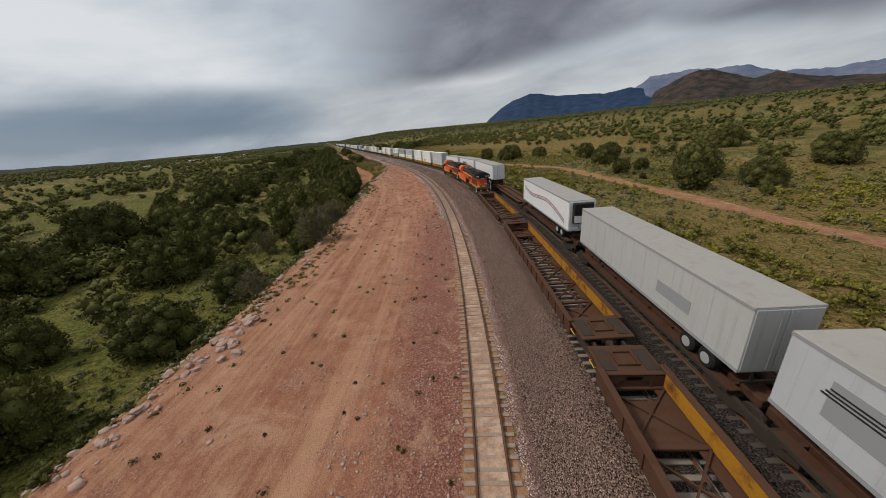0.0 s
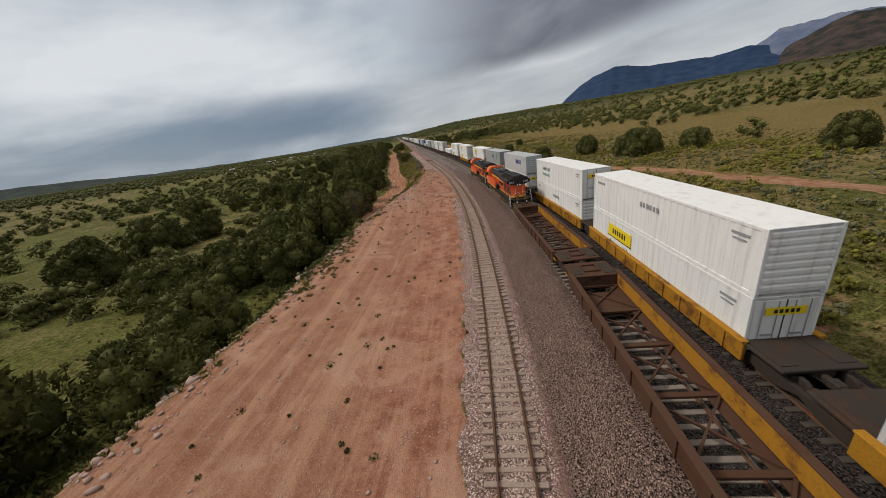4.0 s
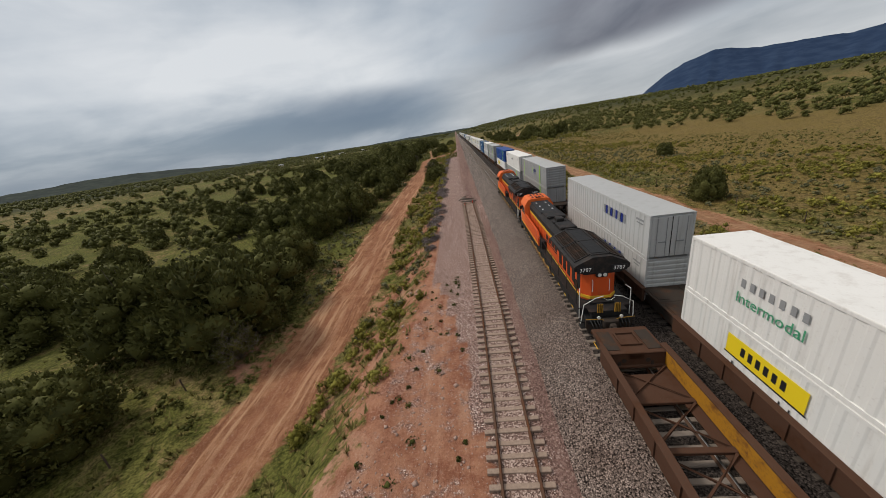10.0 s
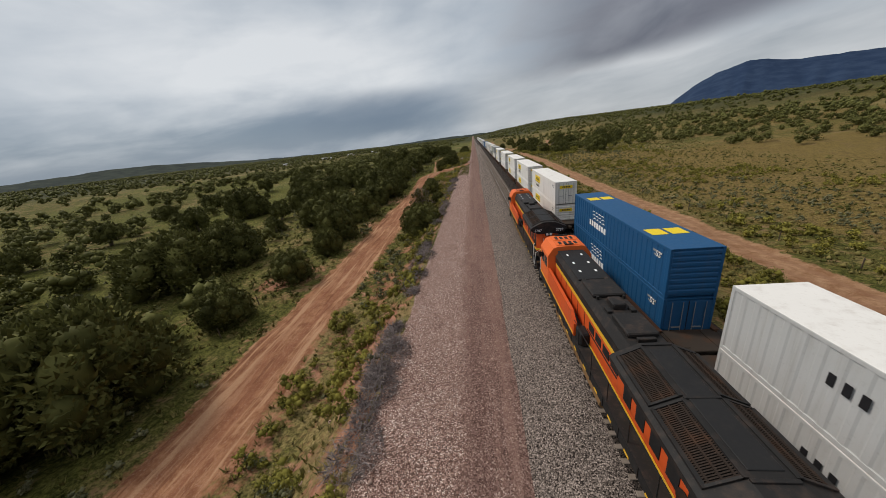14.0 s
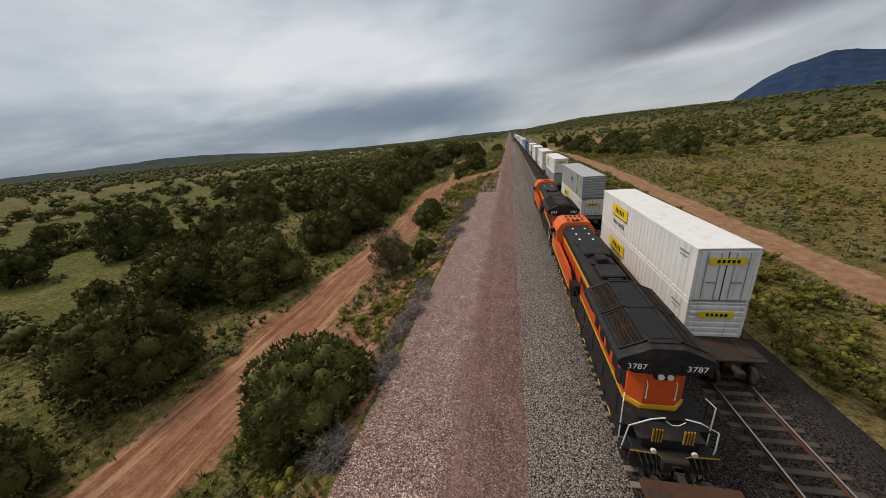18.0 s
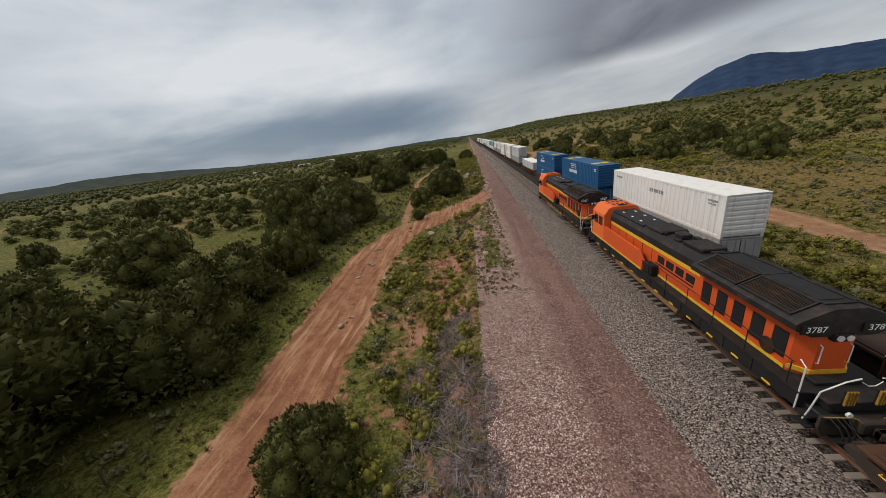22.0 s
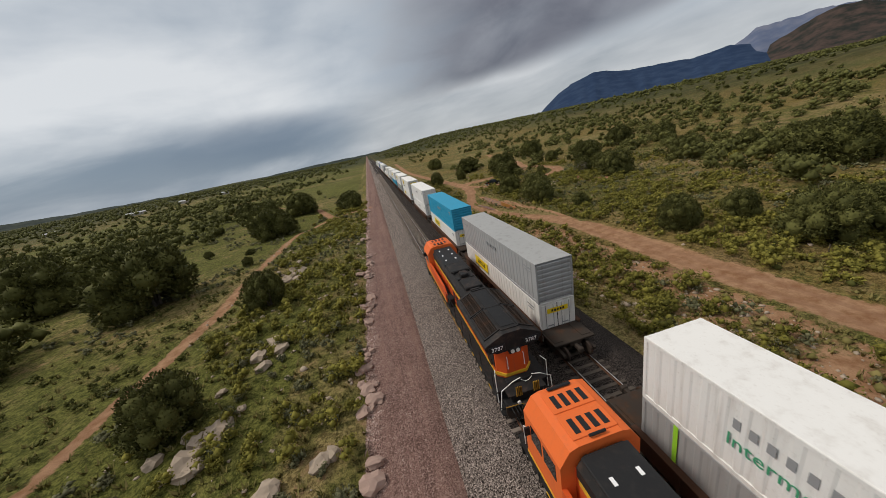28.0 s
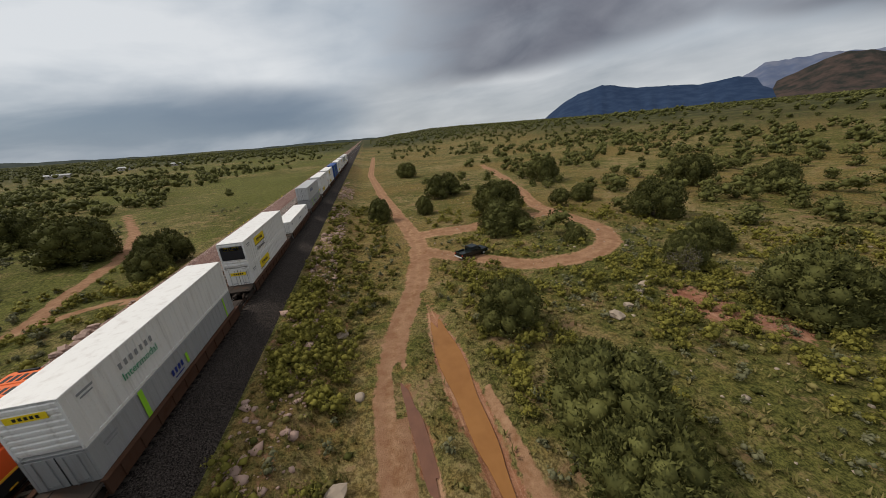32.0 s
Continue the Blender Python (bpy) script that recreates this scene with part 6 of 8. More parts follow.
def trailer(paint_, length, label, marks="", cooler=False):
    """A road semi-trailer: smooth box, roof, rear doors, landing legs and tandem wheels."""
    W, Z0, H = 1.29, 1.05, 4.1
    t = thing("semi_trailer", label, "trailer", "road trailers on flatcars")
    part("box_body", Shape().box(-W, W, 0.0, length, Z0, H - 0.04, 0.02), paint_, t)
    part("roof", Shape().box(-W - 0.01, W + 0.01, 0.0, length, H - 0.05, H, 0.02), TRAILER_ROOF, t, "dull grey roof")
    for side in (-1, 1):
        part("roof_rail", Shape().box(side * W - 0.02, side * W + 0.02, 0.0, length, H - 0.16, H - 0.03), INK_GREY, t)
        part("floor_rail", Shape().box(side * W - 0.02, side * W + 0.02, 0.0, length, Z0, Z0 + 0.16), INK_GREY, t)
        for k in range(13):
            y = 0.6 + k * (length - 1.2) / 12
            part("side_seam", Shape().box(side * W - 0.008, side * W + 0.008, y, y + 0.03, Z0 + 0.17, H - 0.17), paint_, t)
        part("landing_leg", Shape().box(min(side * 0.75, side * 0.9), max(side * 0.75, side * 0.9), length - 3.2, length - 3.05, 0.25, Z0), DARK_CAR, t)
        for y in (1.6, 2.85):
            w = part("wheel", Shape().disc(side * 0.75, side * 1.27, y, 0.52, 0.5, 18), TYRE, t, "black trailer tyre")
            part("rim", Shape().disc(side * 1.26, side * 1.285, y, 0.52, 0.27, 14), RIM, w)
    part("axle_frame", Shape().box(-0.6, 0.6, 0.8, 3.7, 0.6, Z0, 0.03), DARK_CAR, t)
    for x in (-0.62, 0.62):
        d = part("door", Shape().box(x - 0.6, x + 0.6, -0.03, 0.01, Z0 + 0.12, H - 0.12, 0.012), paint_, t, "rear door")
        part("lock_rod", Shape().tube([(x * 0.4, -0.05, Z0 + 0.15), (x * 0.4, -0.05, H - 0.2)], 0.018, 5), INK_GREY, d)
    part("bumper", Shape().box(-1.1, 1.1, -0.05, 0.05, 0.55, 0.65).box(-0.7, -0.6, -0.03, 0.03, 0.6, Z0).box(0.6, 0.7, -0.03, 0.03, 0.6, Z0), DARK_CAR, t)
    if cooler:
        part("cooling_unit", Shape().box(-0.95, 0.95, -0.45, 0.0, 1.9, 3.9, 0.08), INK, t, "black nose-mounted cooling unit")
        part("cooler_cover", Shape().box(-0.9, 0.9, -0.47, -0.44, 2.0, 2.7, 0.02), paint_, t)
    for side in (-1, 1):
        x = side * (W + 0.012)
        if marks == "swoosh":
            for k, mat in enumerate((INK_RED, INK_GREY, INK_RED)):
                pts = [(x, y, 1.7 + 0.16 * k + 0.45 * math.sin((y - 2) * 0.42) + 0.09 * y) for y in np.linspace(1.0, length - 1.0, 22)]
                sh = Shape()
                v = [(p[0], p[1], p[2]) for p in pts] + [(p[0], p[1], p[2] + 0.09) for p in pts]
                sh.add(v, [(i, i + 1, 22 + i + 1, 22 + i) for i in range(21)])
                part("side_stripe", sh, mat, t, "wavy coloured side stripe")
        elif marks == "lettered":
            for k in range(8):
                part("letter_bar", Shape().box(x - 0.006, x + 0.006, 8.0 + k * 0.62, 8.42 + k * 0.62, 2.5, 3.1), INK, t)
            for k in range(2):
                part("emblem", Shape().disc(x - 0.006, x + 0.006, 9.2 + k * 0.7, 1.95, 0.28, 14), INK_BLUE, t, "dark blue round emblem")
        elif marks == "patch":
            part("emblem", Shape().box(x - 0.006, x + 0.006, 3.0, 5.6, 1.9, 2.6), INK_GREY, t, "faded grey painted-over patch")
        elif marks == "oval":
            part("emblem", Shape().box(x - 0.006, x + 0.006, length - 3.3, length - 1.5, 2.05, 3.35), INK_GREY, t, "square grey emblem")
            for k in range(3):
                part("emblem_stroke", Shape().box(x - 0.012, x + 0.012, length - 3.2 + 0.12 * k, length - 1.5 + 0.1 * k, 3.02 - 0.13 * k, 3.08 - 0.13 * k), INK, t)
    return t

# ---------------------------------------------------------------- the two trains
RIDES = []  # (thing, distance ahead of the train's mark, length, track centre, height, which train)


def couple(ob, at, length, centre, z, train):
    RIDES.append((ob, at, length, centre, z, train))
    return ob


def first_train():
    lead = locomotive()
    couple(lead, 21.3, 22.6, 0.0, RAILTOP, 1)
    couple(copy_thing(lead, Matrix()), -1.9, 22.6, 0.0, RAILTOP, 1)
    lab = "empty rust-brown container well car with yellow inner sides"
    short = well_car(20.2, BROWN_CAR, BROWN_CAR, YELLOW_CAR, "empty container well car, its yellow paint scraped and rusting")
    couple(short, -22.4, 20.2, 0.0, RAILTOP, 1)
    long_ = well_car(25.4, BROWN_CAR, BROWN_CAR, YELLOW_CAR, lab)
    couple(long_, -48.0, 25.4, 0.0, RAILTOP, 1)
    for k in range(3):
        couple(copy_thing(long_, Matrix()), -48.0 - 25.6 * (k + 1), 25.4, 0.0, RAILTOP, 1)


def second_train():
    n53 = 16.15
    look_of = {
        "white": (WHITE, WHITE_ROOF, "yellow", "white freight container with a yellow sign panel"),
        "faded": (WHITE, WHITE_ROOF, "green", "white freight container with green lettering, stained"),
        "plain": (WHITE, WHITE_ROOF, "plain", "plain white freight container, scuffed"),
        "dull": (WHITE, STEEL_ROOF, "yellow", "white freight container with a dull grey roof and yellow sign panel"),
        "grey": (GREY, PALE_ROOF, "lime", "grey freight container with a bright green band"),
        "silver": (PALE, PALE_ROOF, "violet", "silver-grey freight container with faded violet lettering"),
        "pale": (PALE, WHITE_ROOF, "black", "pale grey freight container with black lettering bars"),
        "old": (GREY, STEEL_ROOF, "plain", "weathered grey freight container with a blotched roof"),
        "blue": (BLUE, BLUE, "wave", "blue freight container with a white wave emblem"),
        "navy": (NAVY, NAVY, "lime", "royal blue freight container with a green band"),
        "teal": (TEAL, TEAL, "plain", "teal blue freight container"),
    }
    made, cars, trl = {}, {}, {}

    def box_of(kind, rear, reefer=False):
        key = (kind, rear, reefer)
        if key in made:
            return copy_thing(made[key], Matrix())
        p, r, m, lab = look_of[kind]
        made[key] = container(p, r, n53, lab, rear, m, reefer)
        return made[key]

    def car_of(kind):
        if kind in cars:
            return copy_thing(cars[kind], Matrix())
        p = {"yellow": YELLOW_CAR, "brown": BROWN_CAR}[kind]
        cars[kind] = spine_car(18.4) if kind == "spine" else well_car(20.4, p, DARK_CAR, DARK_CAR, f"{kind} container well car laden with stacked containers", False)
        return cars[kind]

    def spine_of():
        if "spine" in cars:
            return copy_thing(cars["spine"], Matrix())
        cars["spine"] = spine_car(18.6)
        return cars["spine"]

    # near end of each load along the train, lower box, upper box, wagon, which way its doors face
    stacks = [
        (117.6, "pale", "pale", "yellow", 0), (138.2, "white", "plain", "yellow", 0), (157.0, "plain", "faded", "yellow", 1), (179.0, "white", "silver", "yellow", 0),
        (199.4, "faded", "grey", "yellow", 1), (218.6, "grey", "white", "yellow", 1), (246.0, "white", "white", "yellow", 1), (267.2, "white", "white", "brown", 0),
        (313.4, "white", "dull", "brown", 1), (335.2, "white", "faded", "brown", 0), (355.0, "silver", "silver", "brown", 1), (380.4, "grey", "grey", "brown", 0),
        (400.0, "grey", "plain", "brown", 1), (419.8, "white", "navy", "brown", 1), (443.6, "grey", "grey", "brown", 0), (464.0, "pale", "pale", "brown", 0),
        (484.2, "blue", "blue", "brown", 0), (508.4, "white", "white", "brown", 1), (528.8, "white", "white", "brown", 0), (549.0, "white", "white", "brown", 1), (573.0, "plain", "faded", "brown", 0),
        (600.2, "white", "white", "brown", 1), (625.8, "white", "grey", "brown", 0), (652.0, "grey", "white", "brown", 0), (677.2, "white", "faded", "brown", 1), (702.6, "white", "white", "brown", 0),
        (728.4, "old", "plain", "brown", 0), (749.0, "blue", "blue", "brown", 0), (770.2, "blue", "blue", "brown", 0), (814.8, "grey", "pale", "brown", 1), (836.5, "white", "white", "brown", 0),
        (858.6, "plain", "white", "brown", 0), (879.2, "grey", "dull", "brown", 1), (899.4, "grey", "faded", "brown", 0), (923.8, "white", "old", "brown", 0), (944.6, "white", "teal", "brown", 0),
        (966.5, "plain", "plain", "brown", 0), (988.8, "white", "white", "brown", 1), (1009.6, "grey", "white", "brown", 0), (1031.0, "teal", "white", "brown", 1), (1051.4, "grey", "faded", "brown", 0),
        (1073.4, "white", "white", "brown", 0), (1114.0, "grey", "silver", "brown", 1), (1135.0, "white", "plain", "brown", 0), (1156.0, "white", "white", "brown", 0), (1178.0, "navy", "navy", "brown", 0),
        (1200.0, "white", "faded", "brown", 1), (1222.0, "plain", "white", "brown", 0), (1244.0, "white", "grey", "brown", 0), (1266.0, "white", "white", "brown", 0),
    ]
    for at, low, high, car, doors in stacks:
        couple(car_of(car), at - 2.1, 20.4, SECOND, RAILTOP, 2)
        couple(box_of(low, not doors, False), at, n53, SECOND, RAILTOP + 0.24, 2)
        couple(box_of(high, bool(doors), at == 1073.4), at, n53, SECOND, RAILTOP + 0.24 + 2.88, 2)
    # wells carrying one low layer
    for at in (288.0, 791.4, 1093.6):
        couple(car_of("brown"), at - 2.1, 20.4, SECOND, RAILTOP, 2)
        couple(box_of("pale" if at == 791.4 else "plain", True), at, n53, SECOND, RAILTOP + 0.24, 2)
    # road trailers on skeleton cars
    looks = [("patch", TRAILER_GREY, "grey road trailer with a painted-over patch", False), ("swoosh", TRAILER, "white refrigerated road trailer with maroon stripes", True), ("", TRAILER, "white road trailer with closed rear doors", False), ("lettered", TRAILER, "white road trailer with black lettering bars", False), ("oval", TRAILER_PALE, "pale grey road trailer with a square grey emblem", False)]
    for at, k in ((-38.6, 0), (-20.2, 4), (-2.3, 0), (17.2, 1), (54.6, 2), (73.2, 3), (93.2, 2)):
        m, p, lab, cold = looks[k]
        if k in trl:
            t = copy_thing(trl[k], Matrix())
        else:
            t = trl[k] = trailer(p, 16.6, lab, m, cold)
        couple(t, at, 16.6, SECOND, RAILTOP + 0.95 - 0.0, 2)
        couple(spine_of(), at - 0.9, 18.6, SECOND, RAILTOP, 2)
    couple(spine_of(), 35.4, 18.6, SECOND, RAILTOP, 2)


first_train()
second_train()

# ---------------------------------------------------------------- plants


ICO_V, ICO_F = [], []
OCTA_V = np.array([(1, 0, 0), (-1, 0, 0), (0, 1, 0), (0, -1, 0), (0, 0, 1), (0, 0, -1)], float)
OCTA_F = np.array([(0, 2, 4), (2, 1, 4), (1, 3, 4), (3, 0, 4), (2, 0, 5), (1, 2, 5), (3, 1, 5), (0, 3, 5)])
ico_ = bmesh.new()
bmesh.ops.create_icosphere(ico_, subdivisions=1, radius=1.0)
ICO_V = np.array([v.co[:] for v in ico_.verts])
ICO_F = np.array([[v.index for v in f.verts] for f in ico_.faces])
ico_.free()


def lumps_of(rng, centres, radii, flat=0.85, small=False, wild=0.3):
    """Uneven solid lumps: the dense inside of foliage, or small stones."""
    bv, bf = (OCTA_V, OCTA_F) if small else (ICO_V, ICO_F)
    n = len(centres)
    v = bv[None] * (1 + rng.uniform(-wild, wild, (n, len(bv), 1)))
    t = rng.uniform(0, 6.28, n)
    c, q = np.cos(t)[:, None], np.sin(t)[:, None]
    v = np.stack([v[:, :, 0] * c - v[:, :, 1] * q, v[:, :, 0] * q + v[:, :, 1] * c, v[:, :, 2] * flat], 2)
    v = v * np.asarray(radii)[:, None, None] + centres[:, None]
    f = bf[None] + (np.arange(n) * len(bv))[:, None, None]
    return v.reshape(-1, 3), f.reshape(-1, 3)


def leaf_cloud(rng, centres, radii, per, size, flat=0.85, core=0.78, small=False):
    """Small leaves over the skins of many clumps, each clump filled with a solid lump."""
    n = len(centres) * per
    c = np.repeat(centres, per, 0)
    r = np.repeat(radii, per)[:, None]
    d = rng.normal(size=(n, 3))
    d /= np.linalg.norm(d, axis=1, keepdims=True)
    d[:, 2] *= flat
    p = c + d * r * rng.uniform(0.78, 1.10, (n, 1))
    nrm = d + 0.75 * rng.normal(size=(n, 3))
    nrm /= np.linalg.norm(nrm, axis=1, keepdims=True)
    a = np.cross(nrm, rng.normal(size=(n, 3)))
    a /= np.linalg.norm(a, axis=1, keepdims=True) + 1e-9
    b = np.cross(nrm, a)
    sz = size * rng.uniform(0.6, 1.5, (n, 1))
    v = np.stack([p - a * sz * 0.7 - b * sz * 0.45, p + a * sz * 0.7 - b * sz * 0.45, p + b * sz], 1).reshape(-1, 3)
    f = np.arange(n * 3).reshape(-1, 3)
    if core:
        cv, cf = lumps_of(rng, np.asarray(centres), np.asarray(radii) * core, flat, small)
        f = np.concatenate([f, cf + len(v)])
        v = np.concatenate([v, cv])
    return v, f


def crown_centres(rng, n, wide, high, base):
    """Clump centres in an uneven dome, most of them near its skin."""
    a, h = rng.uniform(0, 2 * np.pi, n), rng.uniform(0, 1, n) ** 0.75
    lobes = 1 + 0.20 * np.sin(3 * a + rng.uniform(0, 6)) + 0.13 * np.sin(5 * a + rng.uniform(0, 6)) + 0.10 * np.sin(7 * a + 6 * h + rng.uniform(0, 6))
    rad = 0.41 * wide * lobes * np.sqrt(np.clip(1 - ((h - 0.30) / 0.78) ** 2, 0.03, 1)) * np.sqrt(rng.uniform(0.30, 1, n))
    return np.stack([rad * np.cos(a), rad * np.sin(a), base + h * (high - base) * (1 + 0.12 * np.sin(2 * a + rng.uniform(0, 6)))], 1)


def juniper_crown(rng, wide, high, lobes, leaves, size):
    """A dense rounded crown: overlapping lobes whose outer skin is set with small upward sprays."""
    a = np.arange(lobes) * 2.4 + rng.uniform(-0.5, 0.5, lobes)
    h = np.sort(rng.uniform(0.0, 1.0, lobes)) ** 0.8
    rad = 0.33 * wide * np.sqrt(np.clip(1 - ((h - 0.15) / 0.95) ** 2, 0.0, 1)) * rng.uniform(0.72, 1.12, lobes)
    r = wide * rng.uniform(0.125, 0.205, lobes) * (1.05 - 0.30 * h)
    c = np.stack([rad * np.cos(a), rad * np.sin(a), 0.17 * high + h * (0.66 * high)], 1)
    pick = rng.choice(lobes, leaves * 3, p=r ** 2 / (r ** 2).sum())
    d = rng.normal(size=(len(pick), 3))
    d /= np.linalg.norm(d, axis=1, keepdims=True)
    p = c[pick] + d * (r[pick] * rng.uniform(0.84, 1.10, len(pick)))[:, None]
    inside = (np.linalg.norm(p[:, None] - c[None], axis=2) < 0.80 * r[None]).any(1)
    keep = np.nonzero(~inside & (p[:, 2] > 0.05))[0][:leaves]
    p, d = p[keep], d[keep]
    n = len(p)
    tip = d + np.array([0, 0, 0.55]) + 0.55 * rng.normal(size=(n, 3))
    tip /= np.linalg.norm(tip, axis=1, keepdims=True)
    side = np.cross(tip, rng.normal(size=(n, 3)))
    side /= np.linalg.norm(side, axis=1, keepdims=True) + 1e-9
    sz = size * rng.uniform(0.6, 1.5, (n, 1))
    v = np.stack([p - side * sz * 0.55 - tip * sz * 0.3, p + side * sz * 0.55 - tip * sz * 0.3, p + tip * sz * 1.25], 1).reshape(-1, 3)
    cv, cf = lumps_of(rng, c, r * 0.76, 1.0, False, 0.16)
    return np.concatenate([v, cv]), np.concatenate([np.arange(n * 3).reshape(-1, 3), cf + n * 3])


def tree_kind(seed, wide, high, clumps, per, leaf, base=0.5, label="dark green juniper tree", bare=False, name="juniper_tree"):
    rng = np.random.RandomState(seed)
    rnd = random.Random(seed)
    t = thing(name, label, "shrub" if bare else "tree", "bare bushes" if bare else "junipers on the plain")
    wood = Shape()
    cs = crown_centres(rng, clumps, wide, high, base)
    for k in range(3 if not bare else 6):
        a = rnd.uniform(0, 6.28)
        tip = (0.16 * wide * math.cos(a), 0.16 * wide * math.sin(a), high * 0.62)
        wood.tube([(0.1 * math.cos(a), 0.1 * math.sin(a), -0.35), (0.06 * wide * math.cos(a), 0.06 * wide * math.sin(a), high * 0.3), tip], 0.045 * high * (0.7 if not bare else 0.35), 5, 0.02 * high * 0.5)
    for k in range(6 if not bare else len(cs)):
        c = cs[k]
        root = (c[0] * 0.12, c[1] * 0.12, max(0.1, c[2] * 0.30))
        reach = 0.9 if not bare else 1.0
        wood.tube([root, (c[0] * 0.55, c[1] * 0.55, c[2] * 0.66), (c[0] * reach, c[1] * reach, c[2] * reach)], 0.032 if not bare else 0.05, 4, 0.010)
    part("trunk", wood, BARK, t, "twisted grey trunk and limbs")
    if bare:
        tw = Shape()
        for c in cs:
            for k in range(9):
                d = Vector((rnd.gauss(c[0] * 0.25, 0.8), rnd.gauss(c[1] * 0.25, 0.8), rnd.gauss(0.7, 0.7))).normalized() * rnd.uniform(0.4, 1.1)
                tw.tube([tuple(c), tuple(Vector(c) + d)], 0.014, 3, 0.006)
        part("twig_mass", tw, TWIGS, t, "bare grey twigs")
        v, f = leaf_cloud(rng, cs, rng.uniform(0.35, 0.6, len(cs)), per, leaf, core=0)
        part("crown", quick_mesh("crown", v, f, NEEDLES_OLIVE), NEEDLES_OLIVE, t, "sparse olive-green leaves")
    else:
        v, f = juniper_crown(rng, wide, high, clumps, per, leaf)
        part("crown", quick_mesh("crown", v, f, NEEDLES, False), NEEDLES, t, "dense scaly foliage in clumps")
    return t


TREES_LEFT = [(-63.7, 31.6, 7.1), (-64, 76.5, 8), (-58.6, 41.4, 6.5), (-50.9, 57.5, 6), (-43.6, 80.2, 9), (-51.7, 73.6, 9), (-45.4, 88.9, 8), (-58.7, 104.9, 9), (-71.5, 55.6, 9), (-67.9, 75.1, 8),
              (-38.5, 117.5, 8.6), (-48.4, 122.7, 7.5), (-45.5, 110.1, 8.5), (-36.6, 145, 8), (-76, 147.2, 5.7), (-38.9, 171.2, 8.6), (-42.4, 163.3, 7), (-34.6, 191.5, 9), (-44.1, 194.6, 9), (-75.9, 196.5, 9)]
TREES_LEFT_B = [(-39.6, 226.9, 8), (-36.6, 232.1, 8.6), (-33.4, 255.6, 5.3), (-35.9, 245.4, 6.3), (-54.4, 242.4, 4.4), (-51.8, 255.2, 9), (-72.2, 242.3, 8), (-16.9, 272.8, 8), (-34.8, 275.3, 7.5), (-64.1, 259.5, 4.7), (-40.7, 220.2, 9.5),
                (-20.8, 315.5, 4.4), (-16.4, 297.9, 3.6), (-36, 306.5, 8.8), (-34.6, 315.3, 8.6), (-61.9, 311.9, 8.1), (-67.8, 309.3, 4.3), (-39.5, 340.6, 8.6), (-44.6, 299.8, 8.6), (-65.1, 325, 7.6)]
TREES_LEFT_C = [(-23.3, 377.1, 4.2), (-22.4, 367.6, 2.0), (-18.6, 386.5, 7), (-36.4, 370.4, 8.5), (-48, 369.6, 9), (-36.5, 402.5, 8), (-39.1, 381.8, 6.8), (-38.1, 359.9, 6.9), (-38.5, 451.9, 9), (-59.9, 462.5, 10), (-33, 490.9, 9), (-12.9, 512.9, 5),
                (-20, 440.4, 3.3), (-32.4, 528, 10), (-14.5, 518.9, 7), (-41, 513.7, 9), (-58.2, 547.8, 10)]
TREES_RIGHT = [(39.1, 47.8, 9), (35.9, 33.4, 6.6), (101.5, 77.1, 9), (74.5, 38.7, 8.5), (45.9, 82, 6.6), (63.7, 143.3, 8), (62.8, 109.3, 7), (57.3, 91.8, 8), (46.5, 143, 7.5), (45.8, 146.5, 8.5), (45.7, 168.8, 7.5), (29.9, 207.4, 4.4), (29.8, 170.2, 5), (55.5, 261, 4.3),
               (43.7, 410.8, 7), (58.3, 398.3, 9), (60, 404.5, 9), (82.8, 452.6, 8), (36.8, 424.6, 6), (32.8, 474.1, 6.8), (32.3, 435.9, 5), (40, 434.1, 3.7), (81.6, 478.2, 7.5), (43.8, 425.4, 6), (76.4, 445.1, 8.6), (47.6, 528.6, 8)]
TREES_RIGHT_B = [(44.3, 518, 7.5), (31.2, 469.5, 6.6), (31.8, 487, 5.6), (69, 497.6, 5), (59.4, 479.5, 7.6), (76.6, 514.3, 7.5), (73.2, 533.7, 6), (58.9, 492.2, 5.2), (80.8, 567, 8), (116.9, 519.3, 8), (109.8, 536.1, 8), (21.2, 537.6, 5), (32.3, 538.5, 4.6), (52.2, 506.1, 2.6), (41.9, 558.5, 9), (37.5, 617.6, 10), (33.7, 458.3, 2.8)]


TREES_MORE = [(-83, 89.7, 9), (-92.7, 83.8, 10), (-93.9, 60.6, 9.5), (-76, 34.8, 5), (-68.8, 21.1, 7), (-74, 82.5, 8), (-40.7, 106.1, 7), (-82, 119.6, 9.5), (-49, 104, 7), (-56, 115, 6.2), (-81.3, 137.9, 10), (-106, 147.6, 7), (-35.8, 158, 6.5), (-99.9, 186.9, 9),
              (-63.3, 157.1, 3.8), (-34.8, 183.6, 8.5), (-43.5, 183.5, 9.5), (-63.9, 189.3, 9.5), (-50.7, 224.3, 10), (-36.6, 201.9, 8.5), (-32.7, 266.5, 5), (-49.4, 265, 9), (-36.8, 291.5, 8.4), (-44.2, 288.0, 7.6), (-76.7, 305.8, 10), (-71.8, 332.5, 9), (-36.9, 349, 7.5),
              (-59.3, 351.2, 9), (-36.6, 330.8, 8.4), (-41, 323.5, 9), (-61.2, 337.3, 9), (-21.0, 321.6, 4), (-69.6, 456, 8), (-49.2, 440, 5.2), (-21.3, 422.9, 4.2), (-34.9, 410.5, 7), (-76, 475, 9.5)]


def near_camera_line(x, y):
    """Metres to the flown line in plan."""
    p = np.array([(r[1], r[2]) for r in PATH])
    return np.sqrt(((np.asarray(x)[:, None] - p[:, 0]) ** 2 + (np.asarray(y)[:, None] - p[:, 1]) ** 2).min(1))


